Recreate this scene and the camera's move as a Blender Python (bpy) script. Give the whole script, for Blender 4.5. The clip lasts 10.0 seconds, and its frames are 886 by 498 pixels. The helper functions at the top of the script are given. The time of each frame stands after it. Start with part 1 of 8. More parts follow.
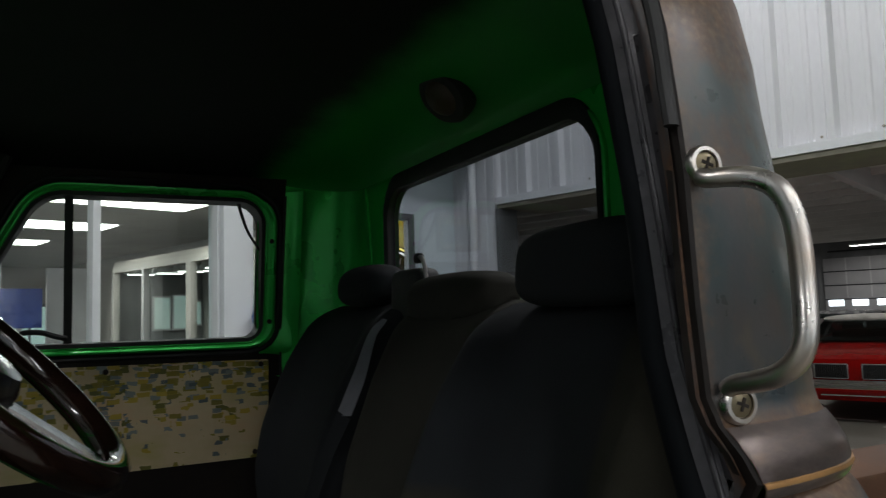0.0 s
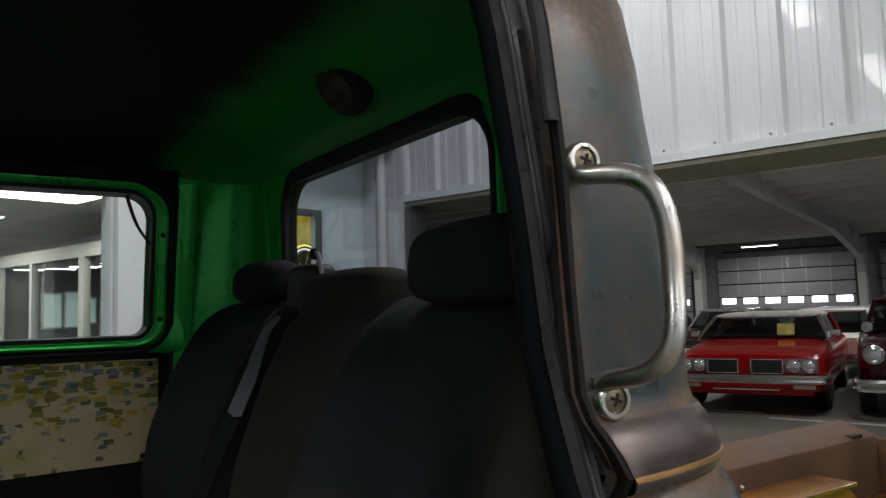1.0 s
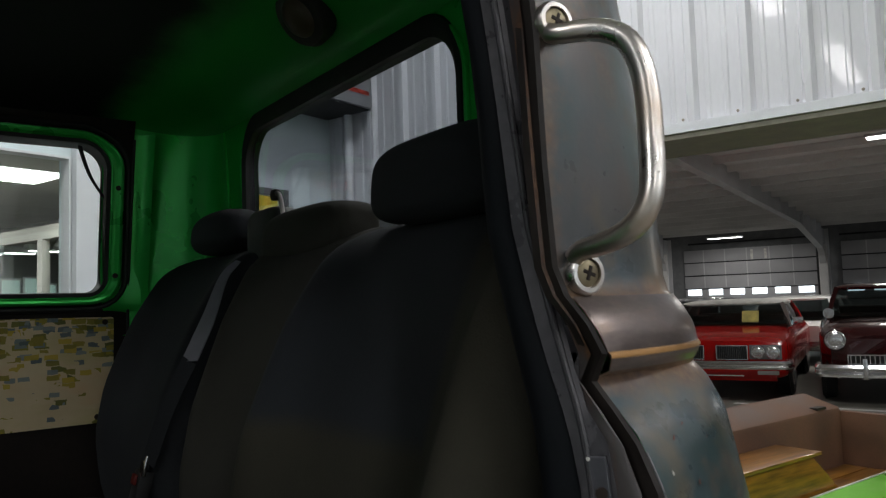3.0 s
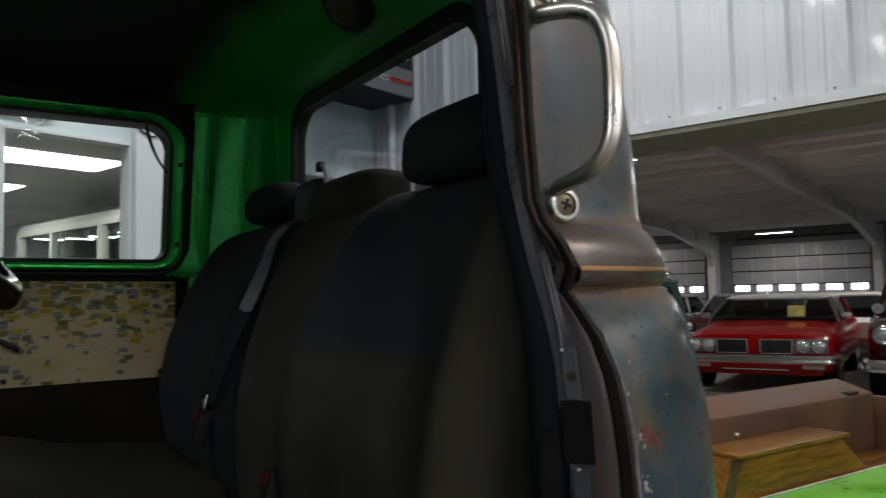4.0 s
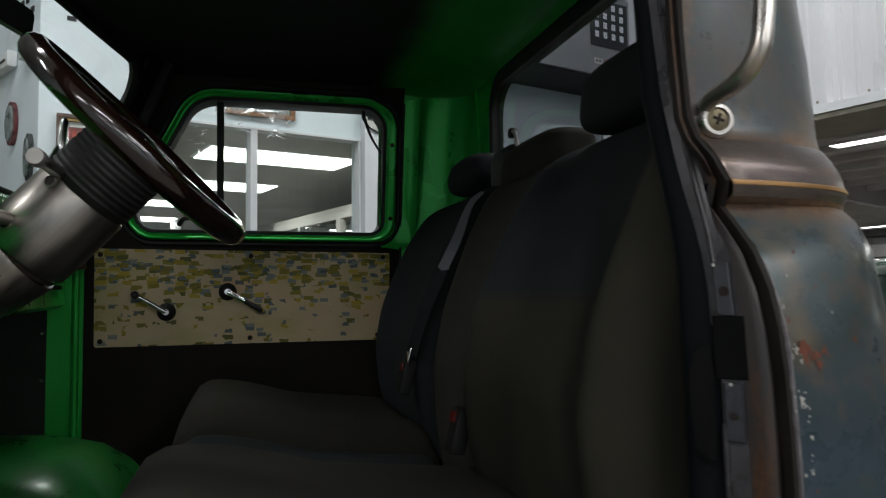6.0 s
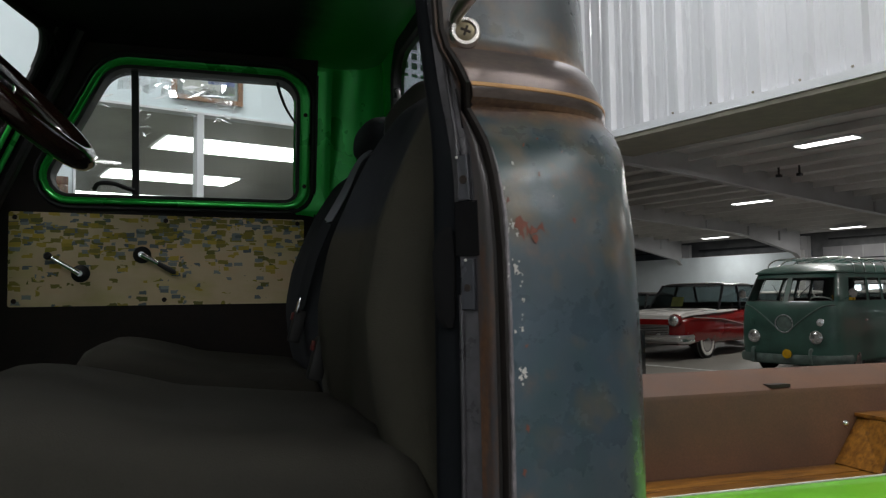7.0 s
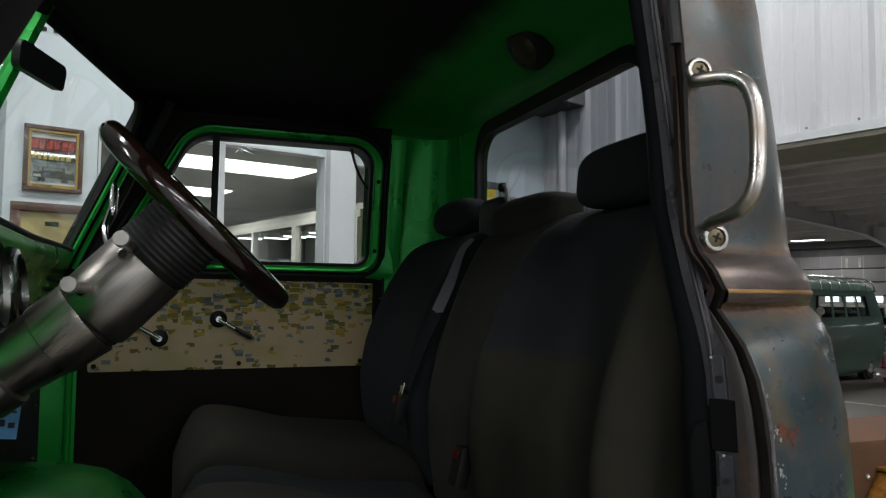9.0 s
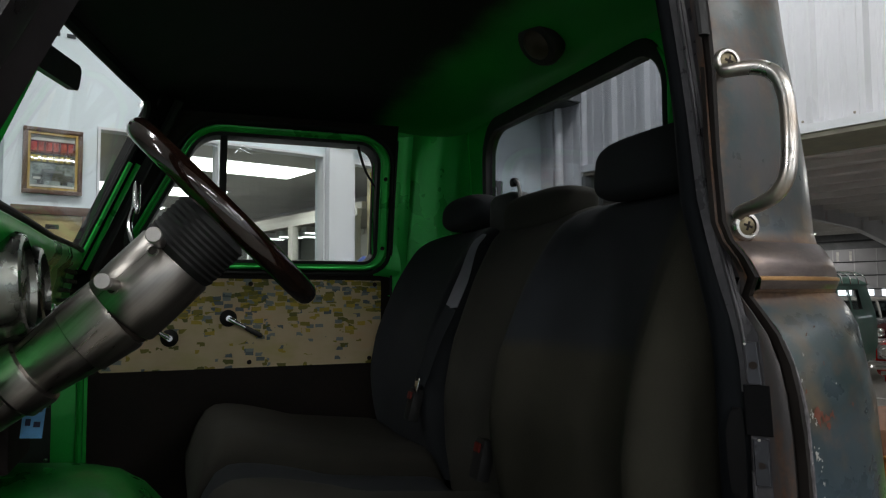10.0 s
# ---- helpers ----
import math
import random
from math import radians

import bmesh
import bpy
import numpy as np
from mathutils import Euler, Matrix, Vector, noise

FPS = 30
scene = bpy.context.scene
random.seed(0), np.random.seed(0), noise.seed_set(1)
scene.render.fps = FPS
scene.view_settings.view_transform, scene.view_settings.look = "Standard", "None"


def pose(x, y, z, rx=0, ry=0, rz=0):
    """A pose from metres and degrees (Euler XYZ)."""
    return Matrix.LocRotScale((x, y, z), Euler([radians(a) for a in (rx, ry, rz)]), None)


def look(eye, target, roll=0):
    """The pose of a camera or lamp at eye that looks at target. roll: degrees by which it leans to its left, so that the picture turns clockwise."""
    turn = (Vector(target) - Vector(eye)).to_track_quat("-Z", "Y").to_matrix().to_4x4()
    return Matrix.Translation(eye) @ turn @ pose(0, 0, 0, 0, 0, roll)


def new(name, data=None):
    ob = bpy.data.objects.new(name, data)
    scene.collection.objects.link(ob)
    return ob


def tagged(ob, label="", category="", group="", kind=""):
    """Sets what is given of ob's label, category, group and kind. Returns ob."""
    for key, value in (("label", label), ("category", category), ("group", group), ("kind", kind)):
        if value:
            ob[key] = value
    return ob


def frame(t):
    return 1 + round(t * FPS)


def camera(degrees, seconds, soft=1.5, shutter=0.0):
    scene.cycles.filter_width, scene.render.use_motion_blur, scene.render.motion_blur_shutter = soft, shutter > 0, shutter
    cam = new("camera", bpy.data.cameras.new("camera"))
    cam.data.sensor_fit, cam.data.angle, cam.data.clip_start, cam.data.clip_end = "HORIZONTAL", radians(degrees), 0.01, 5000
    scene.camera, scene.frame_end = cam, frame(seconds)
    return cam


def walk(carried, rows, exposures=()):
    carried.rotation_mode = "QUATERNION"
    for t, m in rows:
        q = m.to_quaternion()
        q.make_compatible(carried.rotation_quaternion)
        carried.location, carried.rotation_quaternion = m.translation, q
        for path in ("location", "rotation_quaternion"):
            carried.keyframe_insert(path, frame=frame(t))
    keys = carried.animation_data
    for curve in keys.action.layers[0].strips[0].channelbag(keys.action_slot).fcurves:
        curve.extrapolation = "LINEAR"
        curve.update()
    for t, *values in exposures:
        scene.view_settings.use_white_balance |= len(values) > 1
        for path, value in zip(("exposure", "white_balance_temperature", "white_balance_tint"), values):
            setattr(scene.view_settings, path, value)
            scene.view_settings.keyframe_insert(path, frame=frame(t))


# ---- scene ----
# the camera and its walk
cam = camera(61.8, 10.0, soft=1.2, shutter=0.35)
METRES, EYE, TILT, LEAN, TURN = 1.2, 1.65, 0.0, 0.0, -27.0
ROWS = [
    (0.0, 0.0, 0.0, 0.0, 0.15, 4.87, 1.78),
    (0.5, 0.0097, 0.0134, -0.0039, -3.64, 4.65, 1.76),
    (1.0, 0.0225, 0.0131, -0.0018, -6.67, 4.49, 1.75),
    (1.5, 0.0333, 0.018, -0.0028, -8.91, 4.29, 1.72),
    (2.0, 0.0375, 0.0257, -0.0099, -9.11, 4.12, 1.7),
    (2.5, 0.0369, 0.0626, -0.0298, -9.13, 3.97, 1.6),
    (4.0, 0.0386, -0.0602, -0.1263, -5.64, 3.56, 1.15),
    (4.5, 0.0174, -0.0775, -0.14, 4.61, 3.34, 0.97),
    (5.0, 0.0061, -0.0801, -0.1613, 10.85, 3.32, 0.69),
    (6.5, 0.1906, -0.1095, -0.2292, 11.4, 3.61, 0.79),
    (7.0, 0.2629, -0.1155, -0.2769, 10.12, 3.77, 0.72),
    (7.5, 0.2736, -0.1191, -0.266, 8.77, 3.76, 0.34),
    (8.0, 0.2197, -0.1135, -0.2262, 8.23, 3.7, -0.11),
    (8.5, 0.0983, -0.1594, -0.1436, 7.67, 3.62, -0.56),
    (9.0, 0.0231, -0.2125, -0.1155, 7.14, 3.62, -0.47),
    (9.5, 0.0025, -0.2155, -0.1269, 6.81, 3.62, -0.02),
    (10.0, -0.014, -0.2222, -0.1227, 6.58, 3.57, 0.31),
]
# further rows, as eye, target and roll
LOOKS = [
    (2.7, (0.071, 0.062, 1.589), (1.251, 1.671, 1.727), -1.8),
    (3.8, (0.018, -0.081, 1.513), (1.148, 1.564, 1.640), -1.4),
    (5.2, (-0.026, -0.092, 1.447), (0.511, 1.832, 1.564), -0.7),
    (6.3, (0.101, -0.187, 1.403), (0.632, 1.737, 1.529), -0.7),
]
stands = [(t, pose(0, 0, EYE, TILT, LEAN, TURN) @ pose(METRES * x, METRES * y, METRES * z, 90 + pitch, roll, yaw)) for t, x, y, z, yaw, pitch, roll in ROWS]
stands += [(t, look(eye, target, roll)) for t, eye, target, roll in LOOKS]
walk(cam, sorted(stands, key=lambda row: row[0]), exposures=[(0.0, -0.30), (0.6, -0.20), (1.2, -0.06), (2.7, 0.0), (3.8, -0.08), (5.2, -0.10), (6.3, -0.04), (10.0, -0.05)])

# the building stands turned against the truck: x along the truck to its tail, y across it
BUILDING = pose(0, 0, 0, 0, 0, 17.45)

# world: a closed hall, only a trace of light from outside
world = bpy.data.worlds.new("world")
scene.world = world
world.use_nodes = True
world.node_tree.nodes["Background"].inputs[0].default_value = (0.6, 0.75, 0.9, 1)
world.node_tree.nodes["Background"].inputs[1].default_value = 0.05


def area_lamp(name, x, y, z, sx, sy, watts, colour=(1.0, 0.98, 0.94), m=BUILDING):
    data = bpy.data.lights.new(name, "AREA")
    data.shape, data.size, data.size_y, data.energy, data.color = "RECTANGLE", sx, sy, watts, colour
    ob = new(name, data)
    ob.matrix_world = m @ pose(x, y, z)
    return tagged(ob, kind="structure")


# bay lamps at y -11.5 and -12.5 are added out of view to brighten the cab
BAY_LAMPS = [(-4.5, -3.4, 0.75), (-0.6, -3.4, 0.75), (3.0, -3.4, 0.75), (-4.5, 1.6, 1.0), (-0.4, 1.9, 1.0), (3.0, 1.6, 1.0), (-4.0, -7.5, 0.8), (0.2, -7.5, 0.9), (3.0, -5.6, 0.6), (-4.0, -11.5, 1.4), (0.2, -11.5, 1.5), (3.4, -12.5, 1.2)]
# the three at x 8.8 are added, unseen behind the header, to brighten the cars
SHOW_LAMPS = [(15.4, 7.76, 4.45), (21.4, 13.4, 4.2), (29.3, 20.4, 3.87), (29.8, 14.7, 3.87), (29.5, 8.2, 3.58), (16.7, 1.2, 4.45), (22.0, -5.0, 4.1), (8.8, 7.8, 4.75), (8.8, 1.2, 4.75), (8.8, -5.5, 4.75), (22.5, 22.5, 4.1)]
OFFICE_LAMPS = [(2.14, 5.62), (2.05, 7.31), (1.95, 9.0), (1.9, 10.9)]
for x, y, k in BAY_LAMPS:
    area_lamp("bay_light", x, y, 4.86, 2.3, 0.28, 58 * k, (0.97, 0.98, 1.0))
for x, y, z in SHOW_LAMPS:
    area_lamp("hall_light", x, y, z - 0.01, 0.3, 1.2, 60 if x > 25 or x < 10 else 130, (1.0, 0.98, 0.95))
for x, y in OFFICE_LAMPS:
    area_lamp("office_light", x, y, 2.53, 1.15, 0.45, 16, (1.0, 0.98, 0.94))


# ---- materials ----
def tree(name, rough=0.5, metal=0.0, coat=0.0):
    m = bpy.data.materials.new(name)
    m.use_nodes = True
    t = m.node_tree
    b = t.nodes["Principled BSDF"]
    b.inputs["Roughness"].default_value = rough
    b.inputs["Metallic"].default_value = metal
    b.inputs["Coat Weight"].default_value = coat
    return m, t, b


def coords(t, scale=(1, 1, 1)):
    c = t.nodes.new("ShaderNodeTexCoord")
    mp = t.nodes.new("ShaderNodeMapping")
    mp.inputs["Scale"].default_value = scale
    t.links.new(c.outputs["Object"], mp.inputs["Vector"])
    return mp.outputs["Vector"]


def noise_tex(t, vec, scale, detail=4.0, rough=0.55):
    n = t.nodes.new("ShaderNodeTexNoise")
    n.inputs["Scale"].default_value, n.inputs["Detail"].default_value, n.inputs["Roughness"].default_value = scale, detail, rough
    t.links.new(vec, n.inputs["Vector"])
    return n.outputs["Fac"]


def ramp(t, fac, stops):
    r = t.nodes.new("ShaderNodeValToRGB")
    while len(r.color_ramp.elements) < len(stops):
        r.color_ramp.elements.new(0.5)
    for e, (p, c) in zip(r.color_ramp.elements, stops):
        e.position = p
        e.color = (*c, 1) if len(c) == 3 else c
    t.links.new(fac, r.inputs["Fac"])
    return r.outputs["Color"]


def mix(t, fac, a, b, how="MIX"):
    n = t.nodes.new("ShaderNodeMix")
    n.data_type, n.blend_type = "RGBA", how
    for value, sock in ((fac, n.inputs[0]), (a, n.inputs[6]), (b, n.inputs[7])):
        if isinstance(value, (int, float)):
            sock.default_value = value
        elif isinstance(value, tuple):
            sock.default_value = (*value, 1)
        else:
            t.links.new(value, sock)
    return n.outputs[2]


def bump(t, b, height, strength=0.2, distance=0.002):
    n = t.nodes.new("ShaderNodeBump")
    n.inputs["Strength"].default_value, n.inputs["Distance"].default_value = strength, distance
    t.links.new(height, n.inputs["Height"])
    t.links.new(n.outputs["Normal"], b.inputs["Normal"])


def grained(name, colour, rough=0.5, metal=0.0, coat=0.0, vary=0.25, scale=8.0, fine=120.0, relief=0.15, depth=0.001, stretch=(1, 1, 1), rough_vary=0.12):
    """A surface of one colour with blotches, fine grain, uneven gloss and a little relief."""
    m, t, b = tree(name, rough, metal, coat)
    v = coords(t, stretch)
    big, small = noise_tex(t, v, scale), noise_tex(t, v, fine, 3.0)
    lo, hi = tuple(c * (1 - vary) for c in colour), tuple(min(1.0, c * (1 + vary)) for c in colour)
    c1 = ramp(t, big, [(0.3, lo), (0.7, hi)])
    c2 = ramp(t, small, [(0.25, (1 - vary * 0.6,) * 3), (0.75, (1.0, 1.0, 1.0))])
    t.links.new(mix(t, 1.0, c1, c2, "MULTIPLY"), b.inputs["Base Color"])
    r = ramp(t, big, [(0.3, (max(0.03, rough - rough_vary),) * 3), (0.7, (min(1, rough + rough_vary),) * 3)])
    t.links.new(r, b.inputs["Roughness"])
    if relief:
        bump(t, b, small, relief, depth)
    return m


def patina_material():
    """Old blue-grey paint gone thin, with rust bleeding through in patches and along the waist moulding."""
    m, t, b = tree("patina_paint", 0.42, 0.0, 0.35)
    b.inputs["Coat Roughness"].default_value = 0.22
    v = coords(t)
    big, mid, fine = noise_tex(t, v, 5.5, 6.0, 0.62), noise_tex(t, v, 19.0, 6.0, 0.65), noise_tex(t, v, 140.0, 4.0)
    base = ramp(t, mid, [(0.30, (0.030, 0.046, 0.056)), (0.5, (0.045, 0.063, 0.074)), (0.70, (0.074, 0.092, 0.100))])
    dark = ramp(t, big, [(0.4, (0.0, 0.0, 0.0)), (0.62, (1.0, 1.0, 1.0))])
    base = mix(t, dark, base, (0.055, 0.078, 0.090))
    geo = t.nodes.new("ShaderNodeTexCoord")
    sep = t.nodes.new("ShaderNodeSeparateXYZ")
    t.links.new(geo.outputs["Object"], sep.inputs[0])

    def band(lo, a, bb, hi):
        n = t.nodes.new("ShaderNodeMapRange")
        n.inputs[1].default_value, n.inputs[2].default_value = lo, a
        t.links.new(sep.outputs["Z"], n.inputs[0])
        k = t.nodes.new("ShaderNodeMapRange")
        k.inputs[1].default_value, k.inputs[2].default_value, k.inputs[3].default_value, k.inputs[4].default_value = bb, hi, 1.0, 0.0
        t.links.new(sep.outputs["Z"], k.inputs[0])
        p = t.nodes.new("ShaderNodeMath")
        p.operation = "MULTIPLY"
        t.links.new(n.outputs[0], p.inputs[0])
        t.links.new(k.outputs[0], p.inputs[1])
        return p.outputs[0]

    def add(a, bb, f=1.0, how="ADD"):
        p = t.nodes.new("ShaderNodeMath")
        p.operation = how
        for value, sock in ((a, p.inputs[0]), (bb, p.inputs[1])):
            if isinstance(value, float):
                sock.default_value = value
            else:
                t.links.new(value, sock)
        return p.outputs[0]

    # rust: scattered patches, thick along the moulding, some high on the pillar
    waist = add(band(1.480, 1.502, 1.556, 1.578), 0.31, how="MULTIPLY")
    high = add(band(1.82, 1.93, 2.0, 2.2), 0.30, how="MULTIPLY")
    edge = t.nodes.new("ShaderNodeMapRange")
    edge.inputs[1].default_value, edge.inputs[2].default_value, edge.inputs[4].default_value = 0.440, 0.424, 0.11
    t.links.new(sep.outputs["X"], edge.inputs[0])
    rusty = add(add(add(add(big, mid, how="MULTIPLY"), waist), high), edge.outputs[0])
    # broad, soft stains: brown, bluer and greener paint
    stain = noise_tex(t, v, 3.6, 3.0, 0.5)
    base = mix(t, ramp(t, stain, [(0.53, (0.0,) * 3), (0.68, (0.6,) * 3)]), base, (0.125, 0.078, 0.052))
    base = mix(t, ramp(t, stain, [(0.30, (0.75,) * 3), (0.46, (0.0,) * 3)]), base, (0.044, 0.072, 0.096))
    streak = noise_tex(t, coords(t, (1.0, 1.0, 0.35)), 11.0, 5.0, 0.6)
    base = mix(t, ramp(t, streak, [(0.52, (0.0,) * 3), (0.68, (0.75,) * 3)]), base, (0.026, 0.038, 0.038))
    # darker, greener mottling under the moulding
    under = ramp(t, add(band(1.31, 1.41, 1.462, 1.482), mid, how="MULTIPLY"), [(0.30, (0.0,) * 3), (0.50, (0.92,) * 3)])
    base = mix(t, under, base, (0.020, 0.044, 0.045))
    # soft tan and teal clouds, thickest round the moulding
    cloud, drift = noise_tex(t, v, 13.0, 4.0, 0.55), noise_tex(t, coords(t, (1.0, 1.0, 0.6)), 8.0, 4.0, 0.6)
    near_waist = add(band(1.30, 1.47, 1.56, 1.70), 0.13, how="MULTIPLY")
    base = mix(t, ramp(t, add(cloud, near_waist), [(0.59, (0.0,) * 3), (0.77, (0.75,) * 3)]), base, (0.165, 0.125, 0.075))
    base = mix(t, ramp(t, drift, [(0.50, (0.0,) * 3), (0.66, (0.7,) * 3)]), base, (0.030, 0.070, 0.072))
    mask = ramp(t, rusty, [(0.28, (0.0,) * 3), (0.50, (1.0,) * 3)])
    rust = ramp(t, fine, [(0.25, (0.12, 0.052, 0.024)), (0.55, (0.225, 0.112, 0.050)), (0.8, (0.33, 0.20, 0.10))])
    half = add(mask, 0.66, how="MULTIPLY")
    col = mix(t, half, base, rust)
    # small scratches of red primer
    scratch = ramp(t, noise_tex(t, coords(t, (1.0, 1.0, 2.2)), 33.0, 5.0, 0.7), [(0.745, (0.0,) * 3), (0.78, (1.0,) * 3)])
    col = mix(t, scratch, col, (0.22, 0.07, 0.045))
    t.links.new(col, b.inputs["Base Color"])
    t.links.new(ramp(t, rusty, [(0.2, (0.26,) * 3), (0.46, (0.55,) * 3)]), b.inputs["Roughness"])
    bump(t, b, add(mid, fine, how="ADD"), 0.12, 0.0012)
    b.inputs["Metallic"].default_value = 0.08
    b.inputs["Specular IOR Level"].default_value = 0.4
    return m


def ridge_material():
    """Dark grey paint of the door post, worn to rust in long streaks."""
    m, t, b = tree("post_ridge_paint", 0.34)
    v = coords(t, (1.0, 1.0, 0.22))
    big, fine = noise_tex(t, v, 34.0, 5.0, 0.62), noise_tex(t, coords(t), 150.0, 3.0)
    grey = ramp(t, noise_tex(t, coords(t, (1, 1, 0.3)), 12.0), [(0.3, (0.038, 0.034, 0.037)), (0.7, (0.078, 0.068, 0.068))])
    rust = ramp(t, fine, [(0.3, (0.075, 0.034, 0.018)), (0.7, (0.16, 0.075, 0.034))])
    t.links.new(mix(t, ramp(t, big, [(0.46, (0.0,) * 3), (0.60, (0.85,) * 3)]), grey, rust), b.inputs["Base Color"])
    t.links.new(ramp(t, big, [(0.4, (0.30,) * 3), (0.65, (0.55,) * 3)]), b.inputs["Roughness"])
    bump(t, b, fine, 0.15, 0.0008)
    return m


def moulding_material():
    m, t, b = tree("moulding_rust", 0.29)
    v = coords(t, (1, 1, 3))
    n, f = noise_tex(t, v, 14.0, 6.0), noise_tex(t, v, 120.0)
    c = ramp(t, n, [(0.3, (0.12, 0.098, 0.094)), (0.55, (0.19, 0.15, 0.135)), (0.75, (0.25, 0.16, 0.10))])
    t.links.new(mix(t, 0.5, c, ramp(t, f, [(0.3, (0.6,) * 3), (0.7, (1.0,) * 3)]), "MULTIPLY"), b.inputs["Base Color"])
    b.inputs["Metallic"].default_value = 0.6
    bump(t, b, f, 0.12, 0.001)
    return m


def door_card_material():
    """Cream board with rectangular dabs of olive, mustard and grey-blue, thick along its upper edge."""
    m, t, b = tree("door_card_print", 0.6)
    base = ramp(t, noise_tex(t, coords(t), 9.0), [(0.3, (0.60, 0.46, 0.27)), (0.7, (0.71, 0.58, 0.37))])
    tint = noise_tex(t, coords(t, (0.6, 1.0, 1.3)), 11.0, 3.0)
    base = mix(t, ramp(t, tint, [(0.5, (0.0,) * 3), (0.72, (0.6,) * 3)]), base, (0.50, 0.45, 0.14))
    base = mix(t, ramp(t, tint, [(0.28, (0.5,) * 3), (0.44, (0.0,) * 3)]), base, (0.70, 0.44, 0.24))
    c = t.nodes.new("ShaderNodeTexCoord")
    sep = t.nodes.new("ShaderNodeSeparateXYZ")
    t.links.new(c.outputs["Object"], sep.inputs[0])
    up = t.nodes.new("ShaderNodeMapRange")
    up.inputs[1].default_value, up.inputs[2].default_value = 1.36, 1.535
    up.inputs[3].default_value, up.inputs[4].default_value = 0.93, 0.34
    t.links.new(sep.outputs["Z"], up.inputs[0])
    patch = noise_tex(t, coords(t), 16.0, 2.0)
    for k, (sx, sz, cols) in enumerate(((28, 64, ((0.075, 0.09, 0.003), (0.34, 0.28, 0.006))), (36, 78, ((0.07, 0.11, 0.14), (0.24, 0.29, 0.29))), (31, 70, ((0.58, 0.40, 0.03), (0.16, 0.155, 0.006))))):
        vo = t.nodes.new("ShaderNodeTexVoronoi")
        vo.distance = "CHEBYCHEV"
        vo.inputs["Scale"].default_value = 1.0
        vo.inputs["Randomness"].default_value = 0.8
        mp = t.nodes.new("ShaderNodeMapping")
        mp.inputs["Scale"].default_value = (sx, 1.0, sz)
        mp.inputs["Location"].default_value = (k * 13.7, 0, k * 5.3)
        warp = t.nodes.new("ShaderNodeTexNoise")
        warp.inputs["Scale"].default_value, warp.inputs["Detail"].default_value = 45.0, 2.0
        t.links.new(c.outputs["Object"], warp.inputs["Vector"])
        wm = t.nodes.new("ShaderNodeVectorMath")
        wm.operation = "MULTIPLY_ADD"
        wm.inputs[1].default_value = (0.010, 0.0, 0.007)
        t.links.new(warp.outputs["Color"], wm.inputs[0])
        t.links.new(c.outputs["Object"], wm.inputs[2])
        t.links.new(wm.outputs[0], mp.inputs["Vector"])
        t.links.new(mp.outputs["Vector"], vo.inputs["Vector"])
        sp = t.nodes.new("ShaderNodeSeparateColor")
        t.links.new(vo.outputs["Color"], sp.inputs[0])
        su = t.nodes.new("ShaderNodeMath")
        su.operation = "ADD"
        t.links.new(sp.outputs[0], su.inputs[0])
        k2 = t.nodes.new("ShaderNodeMapRange")
        k2.inputs[1].default_value, k2.inputs[2].default_value, k2.inputs[3].default_value, k2.inputs[4].default_value = 0.35, 0.65, -0.27, 0.27
        t.links.new(patch, k2.inputs[0])
        t.links.new(k2.outputs[0], su.inputs[1])
        gt = t.nodes.new("ShaderNodeMath")
        gt.operation = "GREATER_THAN"
        t.links.new(su.outputs[0], gt.inputs[0])
        t.links.new(up.outputs[0], gt.inputs[1])
        dab = t.nodes.new("ShaderNodeMath")
        dab.operation = "LESS_THAN"
        dab.inputs[1].default_value = 0.40
        t.links.new(vo.outputs["Distance"], dab.inputs[0])
        both = t.nodes.new("ShaderNodeMath")
        both.operation = "MULTIPLY"
        t.links.new(gt.outputs[0], both.inputs[0])
        t.links.new(dab.outputs[0], both.inputs[1])
        soft = t.nodes.new("ShaderNodeMath")
        soft.operation = "MULTIPLY"
        soft.inputs[1].default_value = 0.92
        t.links.new(both.outputs[0], soft.inputs[0])
        colour = mix(t, sp.outputs[1], cols[0], cols[1])
        base = mix(t, soft.outputs[0], base, colour)
    t.links.new(base, b.inputs["Base Color"])
    bump(t, b, noise_tex(t, coords(t), 200.0), 0.1, 0.0006)
    return m


def glass_material(name, tint=(1, 1, 1), gloss=1.45):
    """A thin pane: clear, with the mirror image that its surface gives."""
    m = bpy.data.materials.new(name)
    m.use_nodes = True
    t = m.node_tree
    t.nodes.clear()
    out, tr, gl, mx, lw, pw, ad = (t.nodes.new("ShaderNode" + k) for k in ("OutputMaterial", "BsdfTransparent", "BsdfGlossy", "MixShader", "LayerWeight", "Math", "Math"))
    tr.inputs["Color"].default_value = (*tint, 1)
    gl.inputs["Roughness"].default_value = 0.02
    lw.inputs["Blend"].default_value = 0.5
    pw.operation, pw.inputs[1].default_value = "POWER", 5.0
    ad.operation, ad.inputs[1].default_value, ad.inputs[2].default_value = "MULTIPLY_ADD", 0.9, ((gloss - 1) / (gloss + 1)) ** 2
    t.links.new(lw.outputs["Facing"], pw.inputs[0])
    t.links.new(pw.outputs[0], ad.inputs[0])
    t.links.new(ad.outputs[0], mx.inputs[0])
    t.links.new(tr.outputs[0], mx.inputs[1])
    t.links.new(gl.outputs[0], mx.inputs[2])
    t.links.new(mx.outputs[0], out.inputs[0])
    return m


def glow(name, colour, strength):
    m, t, b = tree(name, 0.4)
    b.inputs["Base Color"].default_value = (0.8, 0.8, 0.8, 1)
    b.inputs["Emission Color"].default_value = (*colour, 1)
    b.inputs["Emission Strength"].default_value = strength
    return m


